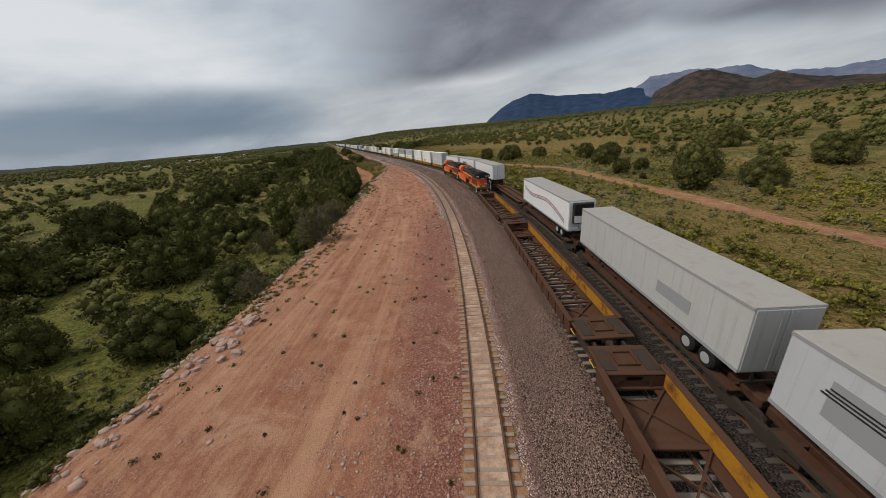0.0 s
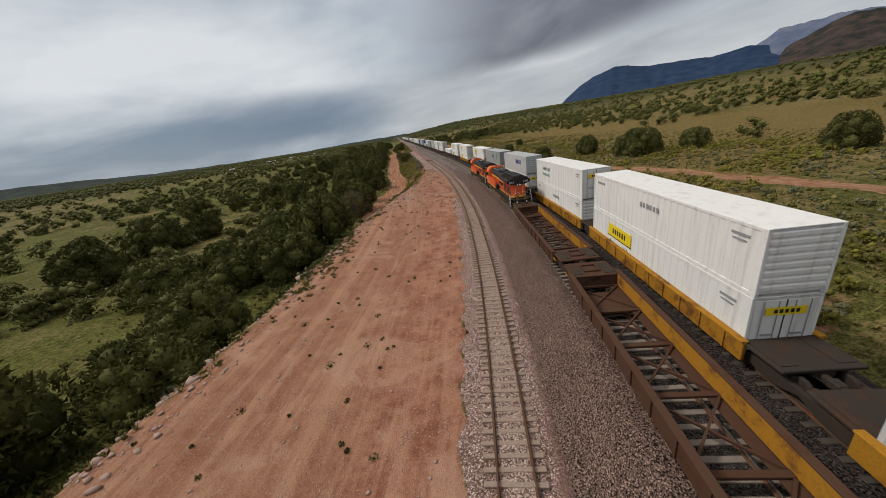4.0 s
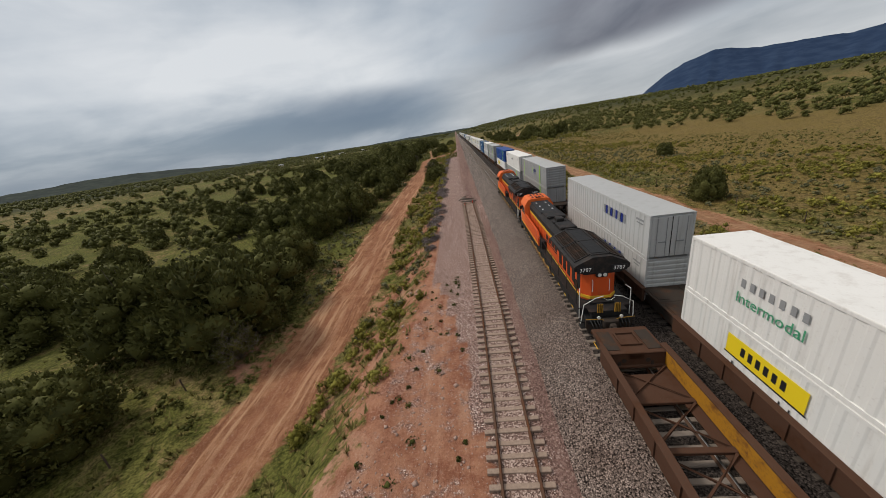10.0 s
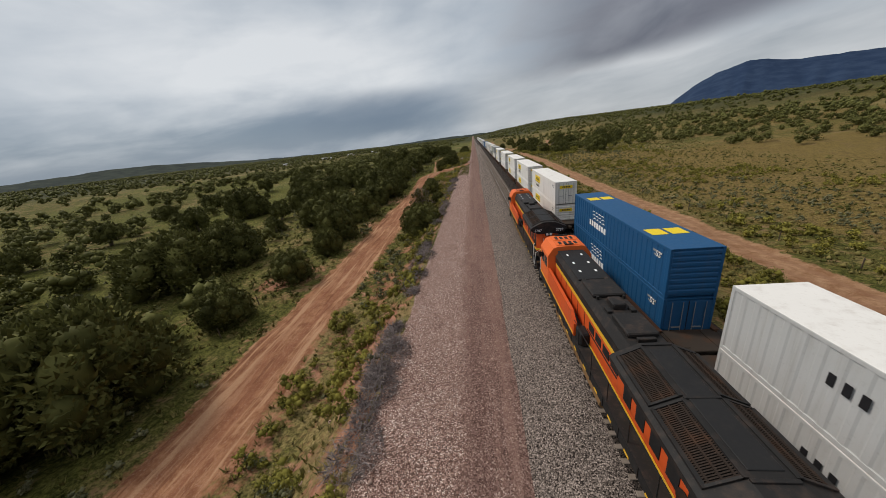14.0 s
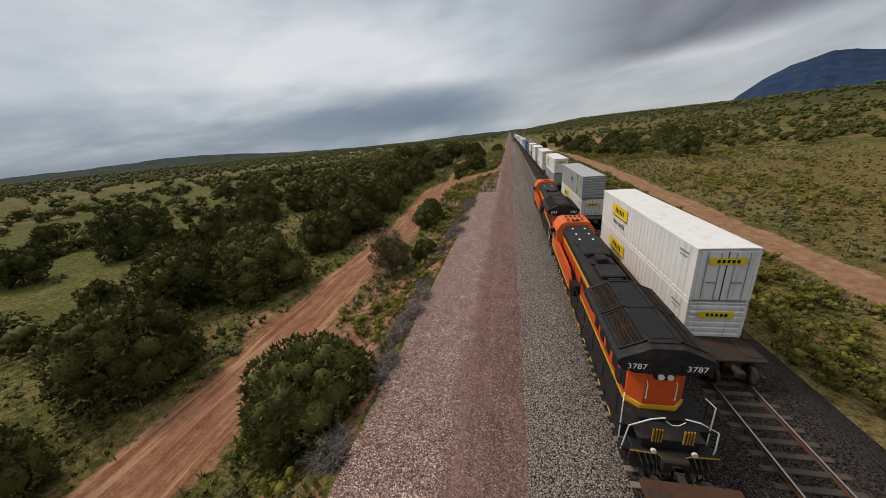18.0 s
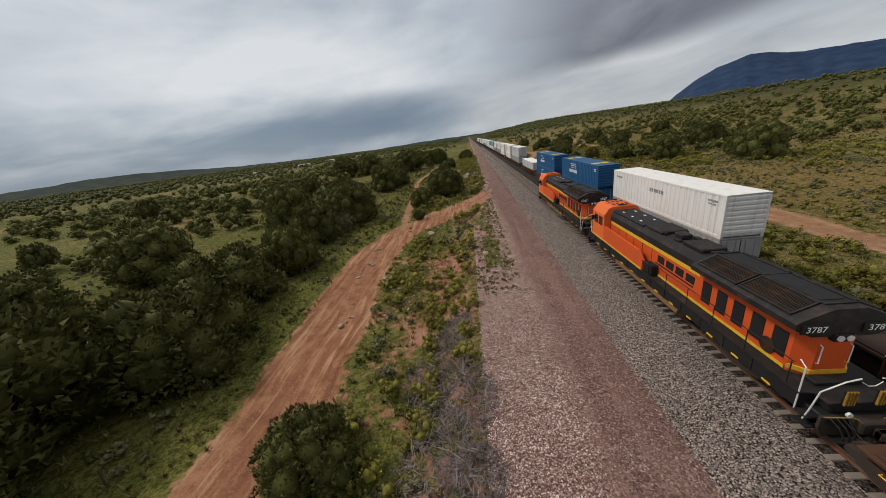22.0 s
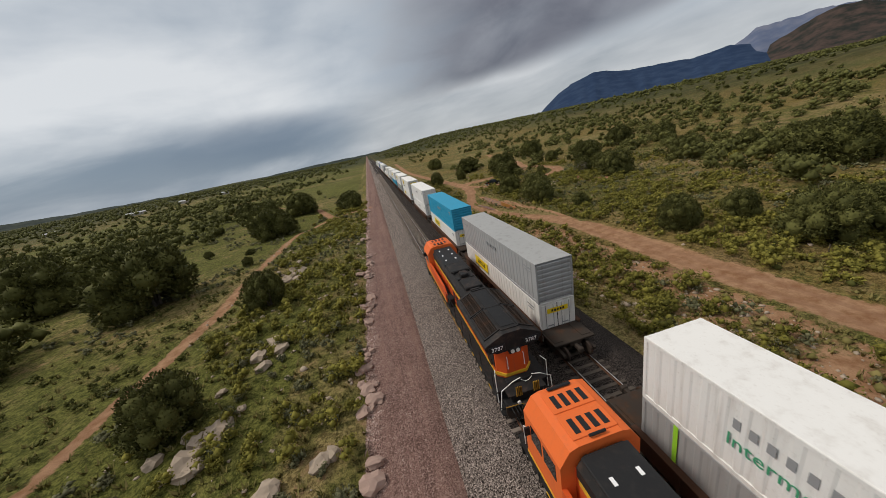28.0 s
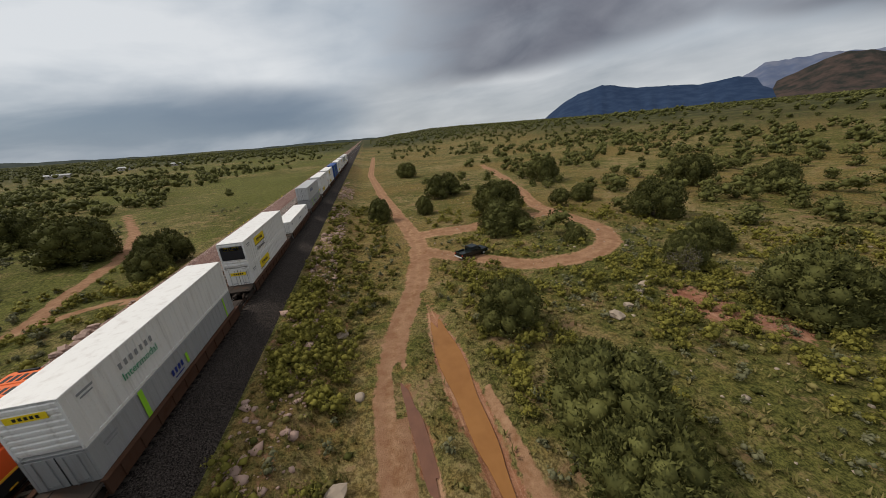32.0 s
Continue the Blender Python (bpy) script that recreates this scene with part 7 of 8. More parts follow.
def build_trees():
    rnd = random.Random(21)
    kinds = [tree_kind(40 + k, 6.0, h, n, 7200, 0.120, 0.30) for k, (h, n) in enumerate(((4.0, 26), (4.6, 34), (3.7, 22), (5.0, 30), (4.2, 40)))]
    plain = [tree_kind(50 + k, 6.0, h, 20, 2100, 0.20, 0.30) for k, h in enumerate((4.0, 4.6, 3.7, 5.0))]
    bare = [tree_kind(60 + k, 5.2, 3.6, 80, 46, 0.095, 0.5, "half-dead bush with bare grey twigs and olive leaves", True, "bare_bush") for k in range(2)]
    used = set()

    def plant(kind, x, y, wide, squat=1.0):
        k = wide / 6.0
        m = Matrix.Translation((x, y, ground_z(x, y) - 0.05)) @ Matrix.Rotation(rnd.uniform(0, 6.28), 4, "Z") @ Matrix.Diagonal((k, k, k * squat * rnd.uniform(0.88, 1.12), 1))
        if kind in used:
            copy_thing(kind, m)
        else:
            kind.matrix_basis = m
            used.add(kind)

    for x, y, w in itertools.chain(TREES_LEFT, TREES_LEFT_B, TREES_LEFT_C, TREES_MORE, TREES_RIGHT, TREES_RIGHT_B):
        plant(rnd.choice(kinds), x, y, w * 1.0, 1.2 if w < 6 else 1.02)
    for x, y, w in ((-20.4, 296.0, 7.2), (-35.2, 137.4, 7), (-34.6, 143.4, 6.5), (-55.5, 36.5, 5.5), (-47.8, 49.0, 6), (-44.5, 66, 5), (-39.5, 128, 5.5), (-57.8, 60.0, 5), (57.0, 490.5, 5.0), (-31.0, 180.0, 4), (-35, 364, 5)):
        plant(rnd.choice(bare), x, y, w)
    # the wood left of the line and the scattered trees right of it
    rng = np.random.RandomState(77)
    spots = []
    x, y = rng.uniform(-120, 125, 5200), rng.uniform(-10, 640, 5200)
    s, off = to_line(x, y)
    gap = np.min([way_gap(x, y, w) - h for w, h in WAYS], 0)
    clump = ripple(x, y, 20, 15) + 0.5 * ripple(x, y, 7, 25)
    keep = ((off < np.where(s < 150, -33, -29)) & (clump > interp(s, (0, 0.25), (60, 0.2), (110, 0.05), (170, -0.1), (290, -0.15), (330, 0.0), (400, 0.2))) & (off < pad_edge(s) - 7)) | ((off > 40) & (clump > interp(s, (90, 0.45), (170, 1.3), (370, 1.2), (420, 0.75), (600, 0.4))))
    keep &= gap > 2.2
    near = near_camera_line(x, y)
    keep &= near < 95
    fixed = np.array([(a, b) for a, b, _ in itertools.chain(TREES_LEFT, TREES_LEFT_B, TREES_LEFT_C, TREES_MORE, TREES_RIGHT, TREES_RIGHT_B)])
    order = np.argsort(near[keep])
    for a, b in zip(x[keep][order], y[keep][order]):
        if len(spots) >= 125:
            break
        others = np.array(spots + [tuple(q) for q in fixed])
        if np.hypot(others[:, 0] - a, others[:, 1] - b).min() > (11.5 if a < -20 else 8.2):
            spots.append((a, b))
    dist = near_camera_line([q[0] for q in spots], [q[1] for q in spots])
    for (a, b), d in zip(spots, dist):
        plant(rnd.choice(kinds if d < 42 else plain), a, b, rnd.choice((2.2, 3.0, 4.0, 5.0, 6.0, 7.0)) * rnd.uniform(0.9, 1.1), rnd.uniform(0.85, 1.2))


build_trees()


def far_woods():
    """The junipers that cover the plain and the slopes further off."""
    rng = np.random.RandomState(99)
    n = 23000
    r = rng.uniform(0, 1, n) ** 0.62 * 2600
    a = rng.uniform(-1.75, 1.75, n)
    x, y = r * np.sin(a), 120 + r * np.cos(a)
    more = rng.uniform(0, 1, (3600, 2))
    x, y = np.r_[x, -180 + 420 * more[:, 0]], np.r_[y, 0 + 760 * more[:, 1]]
    s, off = to_line(x, y)
    clump = ripple(x, y, 60, 16) + 0.5 * ripple(x, y, 22, 17)
    dens = np.where(off < 0, interp(off, (-3000, 1.2), (-500, 0.85), (-200, 0.70), (-110, 0.50), (-62, 0.22), (-48, -0.4), (0, -0.6)), interp(off, (0, -0.9), (60, -0.45), (120, 0.1), (200, 0.75), (420, 1.1), (900, 1.3), (3000, 1.5)))
    dens = np.where((off > 20) & (off < 150) & (s > 120) & (s < 400), dens - 0.55, dens)
    dens = np.where((off > 35) & (s > 420), dens + 0.35, dens)
    gap = np.min([way_gap(x, y, w) for w, _ in WAYS], 0)
    near = near_camera_line(x, y)
    ok = (clump + dens + rng.uniform(-0.5, 0.5, len(x)) > 0) & (gap > 6) & ((off < -34) | (off > 34)) & (near > 34)
    ok &= ~((off < 0) & (off > -10))
    x, y = x[ok], y[ok]
    dist = near[ok]
    z = height(x, y)
    bands = ((dist < 170, 8, 30, 0.26, "woodland"), ((dist >= 170) & (dist < 520), 5, 8, 0.50, "further_woodland"), (dist >= 520, 2, 3, 1.15, "distant_woodland"))
    for sel, lumps, per, leaf, nm in bands:
        q = np.stack([x[sel], y[sel], z[sel]], 1)
        w = rng.uniform(3.4, 8.2, len(q)) * (1.5 if lumps == 2 else 1.0)
        cs = np.repeat(q, lumps, 0)
        ww = np.repeat(w, lumps)[:, None]
        ang, rad, hh = rng.uniform(0, 6.28, len(cs)), np.sqrt(rng.uniform(0, 1, len(cs))) * 0.27, rng.uniform(0.10, 0.46, len(cs))
        cs = cs + np.stack([np.cos(ang) * rad, np.sin(ang) * rad, hh], 1) * ww
        v, f = leaf_cloud(rng, cs, (0.20 if lumps > 7 else 0.24 if lumps > 4 else 0.32) * ww[:, 0], per, leaf, core=0.68 if lumps > 7 else 0.80, small=True)
        tagged(new(nm, quick_mesh(nm, v, f, NEEDLES, False)), "scattered dark green juniper wood covering the plain", "woodland", kind="stuff")


far_woods()


def shrubs():
    """Yellow-green rabbitbrush, grey sage, dry grass and dead brush."""
    rng = np.random.RandomState(55)
    n = 42000
    x, y = rng.uniform(-80, 105, n), rng.uniform(-20, 590, n)
    s, off = to_line(x, y)
    gap = np.min([way_gap(x, y, w) - h for w, h in WAYS], 0)
    clump = ripple(x, y, 9, 18) + 0.6 * ripple(x, y, 3.2, 19)
    z = height(x, y)
    edge = pad_edge(s)
    puddle = np.zeros(n, bool)
    for cx, cy, hw, hl, lean in PUDDLES:
        puddle |= (np.abs(x - cx) < hw + 0.8) & (np.abs(y - cy) < hl + 1)
    free = (gap > 0.5) & ((off < edge - 0.6) | (off > 9.6)) & ~puddle
    right_band = (off > 10) & (off < 22)
    slope = (off < edge - 0.6) & (off > -24) & (s > 170)
    dist = near_camera_line(x, y)

    def make(nm, sel, mat, wide, tall, lumps, per, leaf, lab, limit):
        idx = np.nonzero(sel)[0]
        idx = idx[np.argsort(dist[idx])][:limit]
        q = np.stack([x[idx], y[idx], z[idx]], 1)
        w = rng.uniform(*wide, len(q))
        cs = np.repeat(q, lumps, 0)
        ww = np.repeat(w, lumps)[:, None]
        ang, rad = rng.uniform(0, 6.28, len(cs)), np.sqrt(rng.uniform(0, 1, len(cs))) * (0.36 if lumps > 1 else 0.0)
        cs = cs + np.stack([np.cos(ang) * rad, np.sin(ang) * rad, rng.uniform(0.12, 0.62 if lumps > 1 else 0.35, len(cs)) * tall], 1) * ww
        v, f = leaf_cloud(rng, cs, (0.22 if lumps > 1 else 0.42) * ww[:, 0], per, leaf * 0.82, 0.9, 0.70, True)
        tagged(new(nm, quick_mesh(nm, v, f, mat)), lab, "shrubs", kind="stuff")

    pick = rng.uniform(0, 1, n)
    mixed = ripple(x, y, 5, 28)
    make("rabbitbrush", free & right_band & (clump > -0.5) & (pick < 0.7), SAGE, (1.0, 2.4), 0.9, 6, 34, 0.10, "yellow-green rabbitbrush beside the railway", 1400)
    make("hillside_rabbitbrush", free & (off >= 22) & (clump > 0.1) & (pick < 0.5) & (s > 20), SAGE, (0.9, 2.2), 0.8, 4, 18, 0.16, "yellow-green rabbitbrush across the meadow", 2300)
    make("sagebrush", free & (off > 12) & (clump < 0.3) & (pick > 0.70), SAGE_GREY, (0.6, 1.6), 0.8, 5, 9, 0.11, "grey-green sagebrush in the meadow", 2000)
    make("slope_shrubs", free & slope & (mixed > -0.25) & (pick < 0.9) & (s < 520), SAGE, (0.7, 2.2), 0.9, 6, 32, 0.095, "yellow-green shrubs on the bank", 1600)
    make("slope_sagebrush", free & slope & (mixed < 0.1) & (pick < 0.5) & (s < 520), SAGE_GREY, (0.5, 1.5), 0.9, 6, 26, 0.09, "grey-green sagebrush on the bank", 700)
    make("wood_undergrowth", free & (off < -22) & (clump > 0.1) & (pick < 0.5), SAGE_GREY, (0.5, 1.7), 0.7, 5, 9, 0.11, "grey-green undergrowth between the junipers", 2200)
    make("low_green_shrubs", free & (off < -20) & (clump < 0.3) & (pick > 0.55), SAGE_DARK, (0.5, 1.5), 0.8, 5, 9, 0.10, "low olive-green shrubs in the grass", 1400)
    make("blossoms", free & ((off > 24) & (s > 440) & (clump > 0.6) | (off < -8) & (off > -11) & (s > 400)) & (pick < 0.25), BLOOM, (0.3, 0.8), 0.8, 4, 9, 0.07, "yellow blossoms among the brush", 260)
    make("bank_brush", free & (off < edge - 0.8) & (off > edge - 11) & (s < 150) & (clump > -0.6) & (pick < 0.75), SAGE_DARK, (0.6, 1.7), 0.8, 6, 16, 0.09, "dark olive brush along the foot of the bank", 420)
    # the thick stand of rabbitbrush by the puddle and along the cut
    n = 2400
    x, y = np.r_[rng.uniform(28, 62, 1500), rng.uniform(10.5, 18, 900)], rng.uniform(395, 505, n)
    x[1500:] = np.where(rng.uniform(0, 1, 900) < 0.6, rng.uniform(10.5, 14.5, 900), x[1500:])
    gap = np.min([way_gap(x, y, w) - h for w, h in WAYS], 0)
    z, dist = height(x, y), near_camera_line(x, y)
    thick = ripple(x, y, 6, 51) + 0.5 * ripple(x, y, 2.3, 52)
    make("roadside_rabbitbrush", (gap > 0.6) & (thick > -0.15), SAGE, (1.0, 2.3), 0.85, 6, 32, 0.105, "thick yellow-green rabbitbrush beside a dirt road", 1100)
    # dense low tussocks of the dry meadow
    n = 26000
    x, y = rng.uniform(11, 130, n), rng.uniform(10, 520, n)
    s, off = to_line(x, y)
    gap = np.min([way_gap(x, y, w) - h for w, h in WAYS], 0)
    z, dist, pick = height(x, y), near_camera_line(x, y), rng.uniform(0, 1, n)
    free = (gap > 0.4) & (off > 11)
    for cx, cy, hw, hl, lean in PUDDLES:
        free &= ~((np.abs(x - cx) < hw + 0.9) & (np.abs(y - cy) < hl + 1.5))
    make("meadow_tussocks", free & (pick < 0.5), STRAW, (0.5, 1.2), 0.6, 1, 9, 0.15, "straw-coloured tussocks over the meadow", 9000)
    make("dark_tussocks", free & (pick >= 0.5) & (pick < 0.8), SAGE_DARK, (0.4, 1.2), 0.6, 1, 9, 0.15, "olive-green tussocks over the meadow", 5000)
    # grass tufts, thickest beside the flown line
    m = 90000
    gx_, gy_ = rng.uniform(-70, 75, m), rng.uniform(-20, 560, m)
    gs, go = to_line(gx_, gy_)
    gg = np.min([way_gap(gx_, gy_, w) - h for w, h in WAYS], 0)
    ok = (gg > -0.1) & ((go < pad_edge(gs) - 0.2) | (go > 9.6))
    for cx, cy, hw, hl, lean in PUDDLES:
        ok &= ~((np.abs(gx_ - cx) < hw + 0.3) & (np.abs(gy_ - cy) < hl + 0.6))
    ok[ok] &= near_camera_line(gx_[ok], gy_[ok]) < rng.uniform(18, 52, ok.sum())
    gx_, gy_ = gx_[ok], gy_[ok]
    gz = height(gx_, gy_)
    k = 6
    base = np.repeat(np.stack([gx_, gy_, gz], 1), k, 0)
    t = rng.uniform(0, 6.28, len(base))
    lean = np.stack([np.cos(t), np.sin(t), np.zeros_like(t)], 1)
    side = np.stack([-np.sin(t), np.cos(t), np.zeros_like(t)], 1)
    hgt, wid = rng.uniform(0.16, 0.50, (len(base), 1)), rng.uniform(0.04, 0.10, (len(base), 1))
    root = base + lean * rng.uniform(0, 0.16, (len(base), 1))
    tip = root + lean * hgt * 0.55 + np.array([0, 0, 1.0]) * hgt
    v = np.stack([root - side * wid, root + side * wid, tip], 1).reshape(-1, 3)
    tagged(new("grass_tufts", quick_mesh("grass_tufts", v, np.arange(len(v)).reshape(-1, 3), STRAW)), "tufts of green and straw-coloured grass", "grass", kind="stuff")
    # low weeds on the gravel shoulders
    w_ = 2600
    ws, wo = rng.uniform(250, 392, w_), rng.uniform(-12.6, -8.8, w_)
    okw = (wo > pad_edge(ws)) & (((ws > 335) & (ripple(ws, wo * 3, 6, 41) > -0.1)) | ((np.abs(wo + 9.4) < 0.25) & (ripple(ws, wo, 9, 42) > 0.75)))
    p = np.array([on(a, b)[:2] for a, b in zip(ws[okw], wo[okw])])
    cs = np.column_stack([p, height(p[:, 0], p[:, 1]) + 0.04])
    v, f = leaf_cloud(rng, cs, rng.uniform(0.10, 0.26, len(cs)), 16, 0.07, 0.5, 0)
    tagged(new("weeds", quick_mesh("weeds", v, f, NEEDLES_OLIVE)), "small weeds growing in the gravel", "weeds", kind="stuff")
    # weeds along the rim of the red pad
    ws = rng.uniform(-15, 130, 900)
    wo = pad_edge(ws) + rng.uniform(-1.0, 3.6, 900) * rng.uniform(0.2, 1, 900)
    okw = ripple(ws, wo * 2, 5, 43) > 0.05
    p = np.array([on(a, b)[:2] for a, b in zip(ws[okw], wo[okw])])
    cs = np.column_stack([p, height(p[:, 0], p[:, 1]) + 0.06])
    v, f = leaf_cloud(rng, cs, rng.uniform(0.15, 0.45, len(cs)), 22, 0.09, 0.5, 0.5, True)
    tagged(new("rim_weeds", quick_mesh("rim_weeds", v, f, NEEDLES_OLIVE)), "olive-green weeds along the rim of a dirt pad", "weeds", kind="stuff")
    # single tufts on the bare pad
    ws = rng.uniform(-12, 185, 330)
    wo = rng.uniform(0, 1, 330) * (-9.4 - pad_edge(ws)) + pad_edge(ws)
    p = np.array([on(a, b)[:2] for a, b in zip(ws, wo)])
    cs = np.column_stack([p, height(p[:, 0], p[:, 1]) + 0.05])
    v, f = leaf_cloud(rng, cs, 0.10 + 0.28 * rng.uniform(0, 1, len(cs)) ** 2, 40, 0.06, 0.6, 0.5, True)
    tagged(new("pad_tufts", quick_mesh("pad_tufts", v, f, SAGE_DARK)), "small dark tufts of weed dotted over bare red dirt", "weeds", kind="stuff")
    # grey dead brush blown into mounds along the edge of the pad
    rnd = random.Random(31)
    mounds = [(327.7, -15.4, 2.6), (321.7, -14.9, 2.6), (324.3, -13.9, 2.2), (331.5, -14.6, 1.8), (317.6, -14.4, 1.9), (320.2, -13.4, 1.6), (304, -13.5, 1.8), (294.3, -14.3, 1.7), (286.6, -13.9, 1.2), (281.5, -13.3, 1.1),
              (252.6, -13.7, 2.1), (247, -13.4, 1.5), (233.5, -13.1, 1.9), (230.6, -12.9, 1.4), (226.5, -12.9, 1.6), (211.8, -12.6, 1.4), (207.5, -12.7, 1.1), (216.5, -12.9, 1.3), (197.5, -13.4, 1.5), (203, -13.2, 1.0)]
    mounds += [(rnd.uniform(192, 312), -12.9 - rnd.uniform(0, 1.2), rnd.uniform(0.5, 1.2)) for _ in range(46)]
    roots, tips, girth = [], [], []
    for ms, mo, r in mounds:
        n = int(430 * r)
        a, h = rng.uniform(0, 6.28, n), rng.uniform(0, 1, n)
        rad = r * np.sqrt(rng.uniform(0, 1, n))
        px, py = ms + rad * np.cos(a), mo + 0.9 * rad * np.sin(a)
        p = np.array([on(u, v)[:2] for u, v in zip(px, py)])
        z = height(p[:, 0], p[:, 1]) + h * 0.55 * np.sqrt(r) * np.clip(1.15 - (rad / r) ** 2, 0.15, 1)
        d = rng.normal(size=(n, 3)) * np.array([1, 1, 0.55]) + np.array([0, 0, 0.25])
        d /= np.linalg.norm(d, axis=1, keepdims=True)
        root = np.column_stack([p, z])
        roots.append(root)
        tips.append(root + d * rng.uniform(0.3, 0.95, (n, 1)))
        girth.append(rng.uniform(0.012, 0.032, (n, 1)))
    root, tip, th = np.concatenate(roots), np.concatenate(tips), np.concatenate(girth)
    sd = np.cross(tip - root, rng.normal(size=root.shape))
    sd /= np.linalg.norm(sd, axis=1, keepdims=True) + 1e-9
    v = np.stack([root - sd * th, root + sd * th, tip], 1).reshape(-1, 3)
    tagged(new("dead_brush", quick_mesh("dead_brush", v, np.arange(len(v)).reshape(-1, 3), TWIGS)), "grey dead tumbleweed brush heaped on the bank", "dead brush", kind="stuff")
    # a bleached fallen trunk with bare limbs lying on the brush
    log = thing("dead_tree", "bleached fallen dead tree with bare forked limbs", "dead tree")
    trunk = Shape().tube([(0, 0, 0.1), (0.2, 0.9, 0.35), (0.15, 1.9, 0.5)], 0.09, 6, 0.05)
    part("trunk", trunk, BARK, log)
    for ang, ln, up in ((0.2, 1.9, 0.5), (1.1, 1.6, 0.6), (2.2, 1.8, 0.4), (3.2, 1.5, 0.5), (4.4, 1.3, 0.3), (5.3, 1.7, 0.5)):
        part("limb", Shape().tube([(0.1, 0.8, 0.3), (0.1 + 0.5 * ln * math.cos(ang), 0.8 + 0.5 * ln * math.sin(ang), 0.3 + 0.7 * up), (0.1 + ln * math.cos(ang + 0.15), 0.8 + ln * math.sin(ang + 0.15), 0.35 + up)], 0.045, 5, 0.015), BARK, log)
    p = on(325.2, -13.9)
    log.location = (p.x, p.y, ground_z(p.x, p.y) + 0.25)


shrubs()

# ---------------------------------------------------------------- stones


def stone_mesh(name, seed, material):
    """A broken block with chipped corners."""
    rnd = random.Random(seed)
    bm = bmesh.new()
    bmesh.ops.create_icosphere(bm, subdivisions=2, radius=0.5)
    for v in bm.verts:
        k = max(abs(v.co.x), abs(v.co.y), abs(v.co.z)) * 2
        v.co = v.co * (0.45 + 0.55 / k) * rnd.uniform(0.74, 1.16)
        v.co.z *= 0.72
    me = bpy.data.meshes.new(name)
    bm.to_mesh(me)
    bm.free()
    me.materials.append(material)
    return me


def build_stones():
    rnd = random.Random(13)
    pale = [stone_mesh("boulder", 100 + k, PALE_ROCK) for k in range(3)]
    pink = [stone_mesh("rock", 110 + k, PINK_ROCK) for k in range(4)]

    def put(mesh, name, x, y, size, label, group):
        o = tagged(new(name, mesh), label, "rock", group)
        o.matrix_basis = Matrix.Translation((x, y, ground_z(x, y) + size * 0.14)) @ Euler((rnd.uniform(-0.3, 0.3), rnd.uniform(-0.3, 0.3), rnd.uniform(0, 6.3))).to_matrix().to_4x4() @ Matrix.Diagonal((size * rnd.uniform(0.9, 1.3), size, size * rnd.uniform(0.75, 1.0), 1))

    for x, y, w in ((42.6, 484.8, 1.25), (44.9, 485.9, 0.9), (46.7, 486.5, 1.05), (50.1, 489.3, 1.1), (52.1, 490.2, 1.2), (38.0, 478.5, 0.7), (48.2, 488.0, 0.8)):
        put(rnd.choice(pale), "boulder", x, y, w, "pale boulder set in a row on the grass", "row of boulders")
    for x, y, w in ((15.8, 474.6, 1.2), (17.0, 481.7, 0.8), (15.2, 490.4, 1.1), (-10.6, 417.1, 0.8), (-19.0, 419.5, 1.6), (-17.8, 421.0, 1.0), (-18.6, 449.5, 1.8), (-19.6, 452.0, 1.5), (-18.2, 447, 1.3), (-22.5, 343.8, 1.5), (-19.2, 357.8, 1.0), (-11.0, 150.6, 0.5), (-19.4, 455.0, 1.2)):
        put(rnd.choice(pale), "boulder", x, y, w, "pale weathered boulder lying in the grass", "boulders")
    for cx, cy, n in ((-18.6, 420.5, 14), (-19.0, 450.5, 14), (-17.0, 430.0, 8), (-13.5, 414.0, 6), (-11.4, 396.5, 9)):
        for _ in range(n):
            put(rnd.choice(pale), "boulder", cx + rnd.gauss(0, 1.0), cy + rnd.gauss(0, 2.0), rnd.uniform(0.4, 1.5), "pale boulder of a rock outcrop in the grass", "rock outcrops")
    # rocks lining the edge of the pad
    nests = [(rnd.uniform(386, 505), rnd.gauss(0, 0.35)) for _ in range(46)]
    for _ in range(170):
        s0, o0 = rnd.choice(nests)
        s = s0 + rnd.gauss(0, 0.7)
        p = on(s, float(pad_edge(s)) - 0.25 + o0 + rnd.gauss(0, 0.4))
        put(rnd.choice(pink), "rock", p.x, p.y, 0.16 + rnd.random() ** 2 * 0.95, "pinkish broken rock along the edge of a gravel road", "edge rocks")
    for cs_, co_, n, big in ((9, -28.6, 9, 1.0), (12, -28.2, 7, 0.9), (5, -28.9, 8, 0.8), (0.5, -29.2, 7, 0.9), (-3, -30.6, 5, 0.6), (16, -29.0, 5, 0.5), (27, -29.2, 4, 0.5)):
        for _ in range(n):
            p = on(cs_ + rnd.gauss(0, 1.3), co_ + rnd.gauss(0, 0.7))
            put(rnd.choice(pink), "rock", p.x, p.y, rnd.uniform(0.25, big), "pink broken rock on the rim of a dirt pad", "rim rocks")
    # rubble: on the bank of the red pad, in the cut, over the ground
    rng = np.random.RandomState(8)
    def rubble(name, pts, sizes, material, label):
        c = np.column_stack([pts, height(pts[:, 0], pts[:, 1]) + sizes * 0.08])
        v, f = lumps_of(rng, c, sizes * 0.55, 0.6, bool(sizes.mean() < 0.16), 0.48)
        tagged(new(name, quick_mesh(name, v, f, material)), label, "rubble", kind="stuff")

    def band(n, s0, s1, o0, o1):
        ss, oo = rng.uniform(s0, s1, n), rng.uniform(0, 1, n)
        return np.array([on(a, (o0(a) if callable(o0) else o0) + b * ((o1(a) if callable(o1) else o1) - (o0(a) if callable(o0) else o0)))[:2] for a, b in zip(ss, oo)])

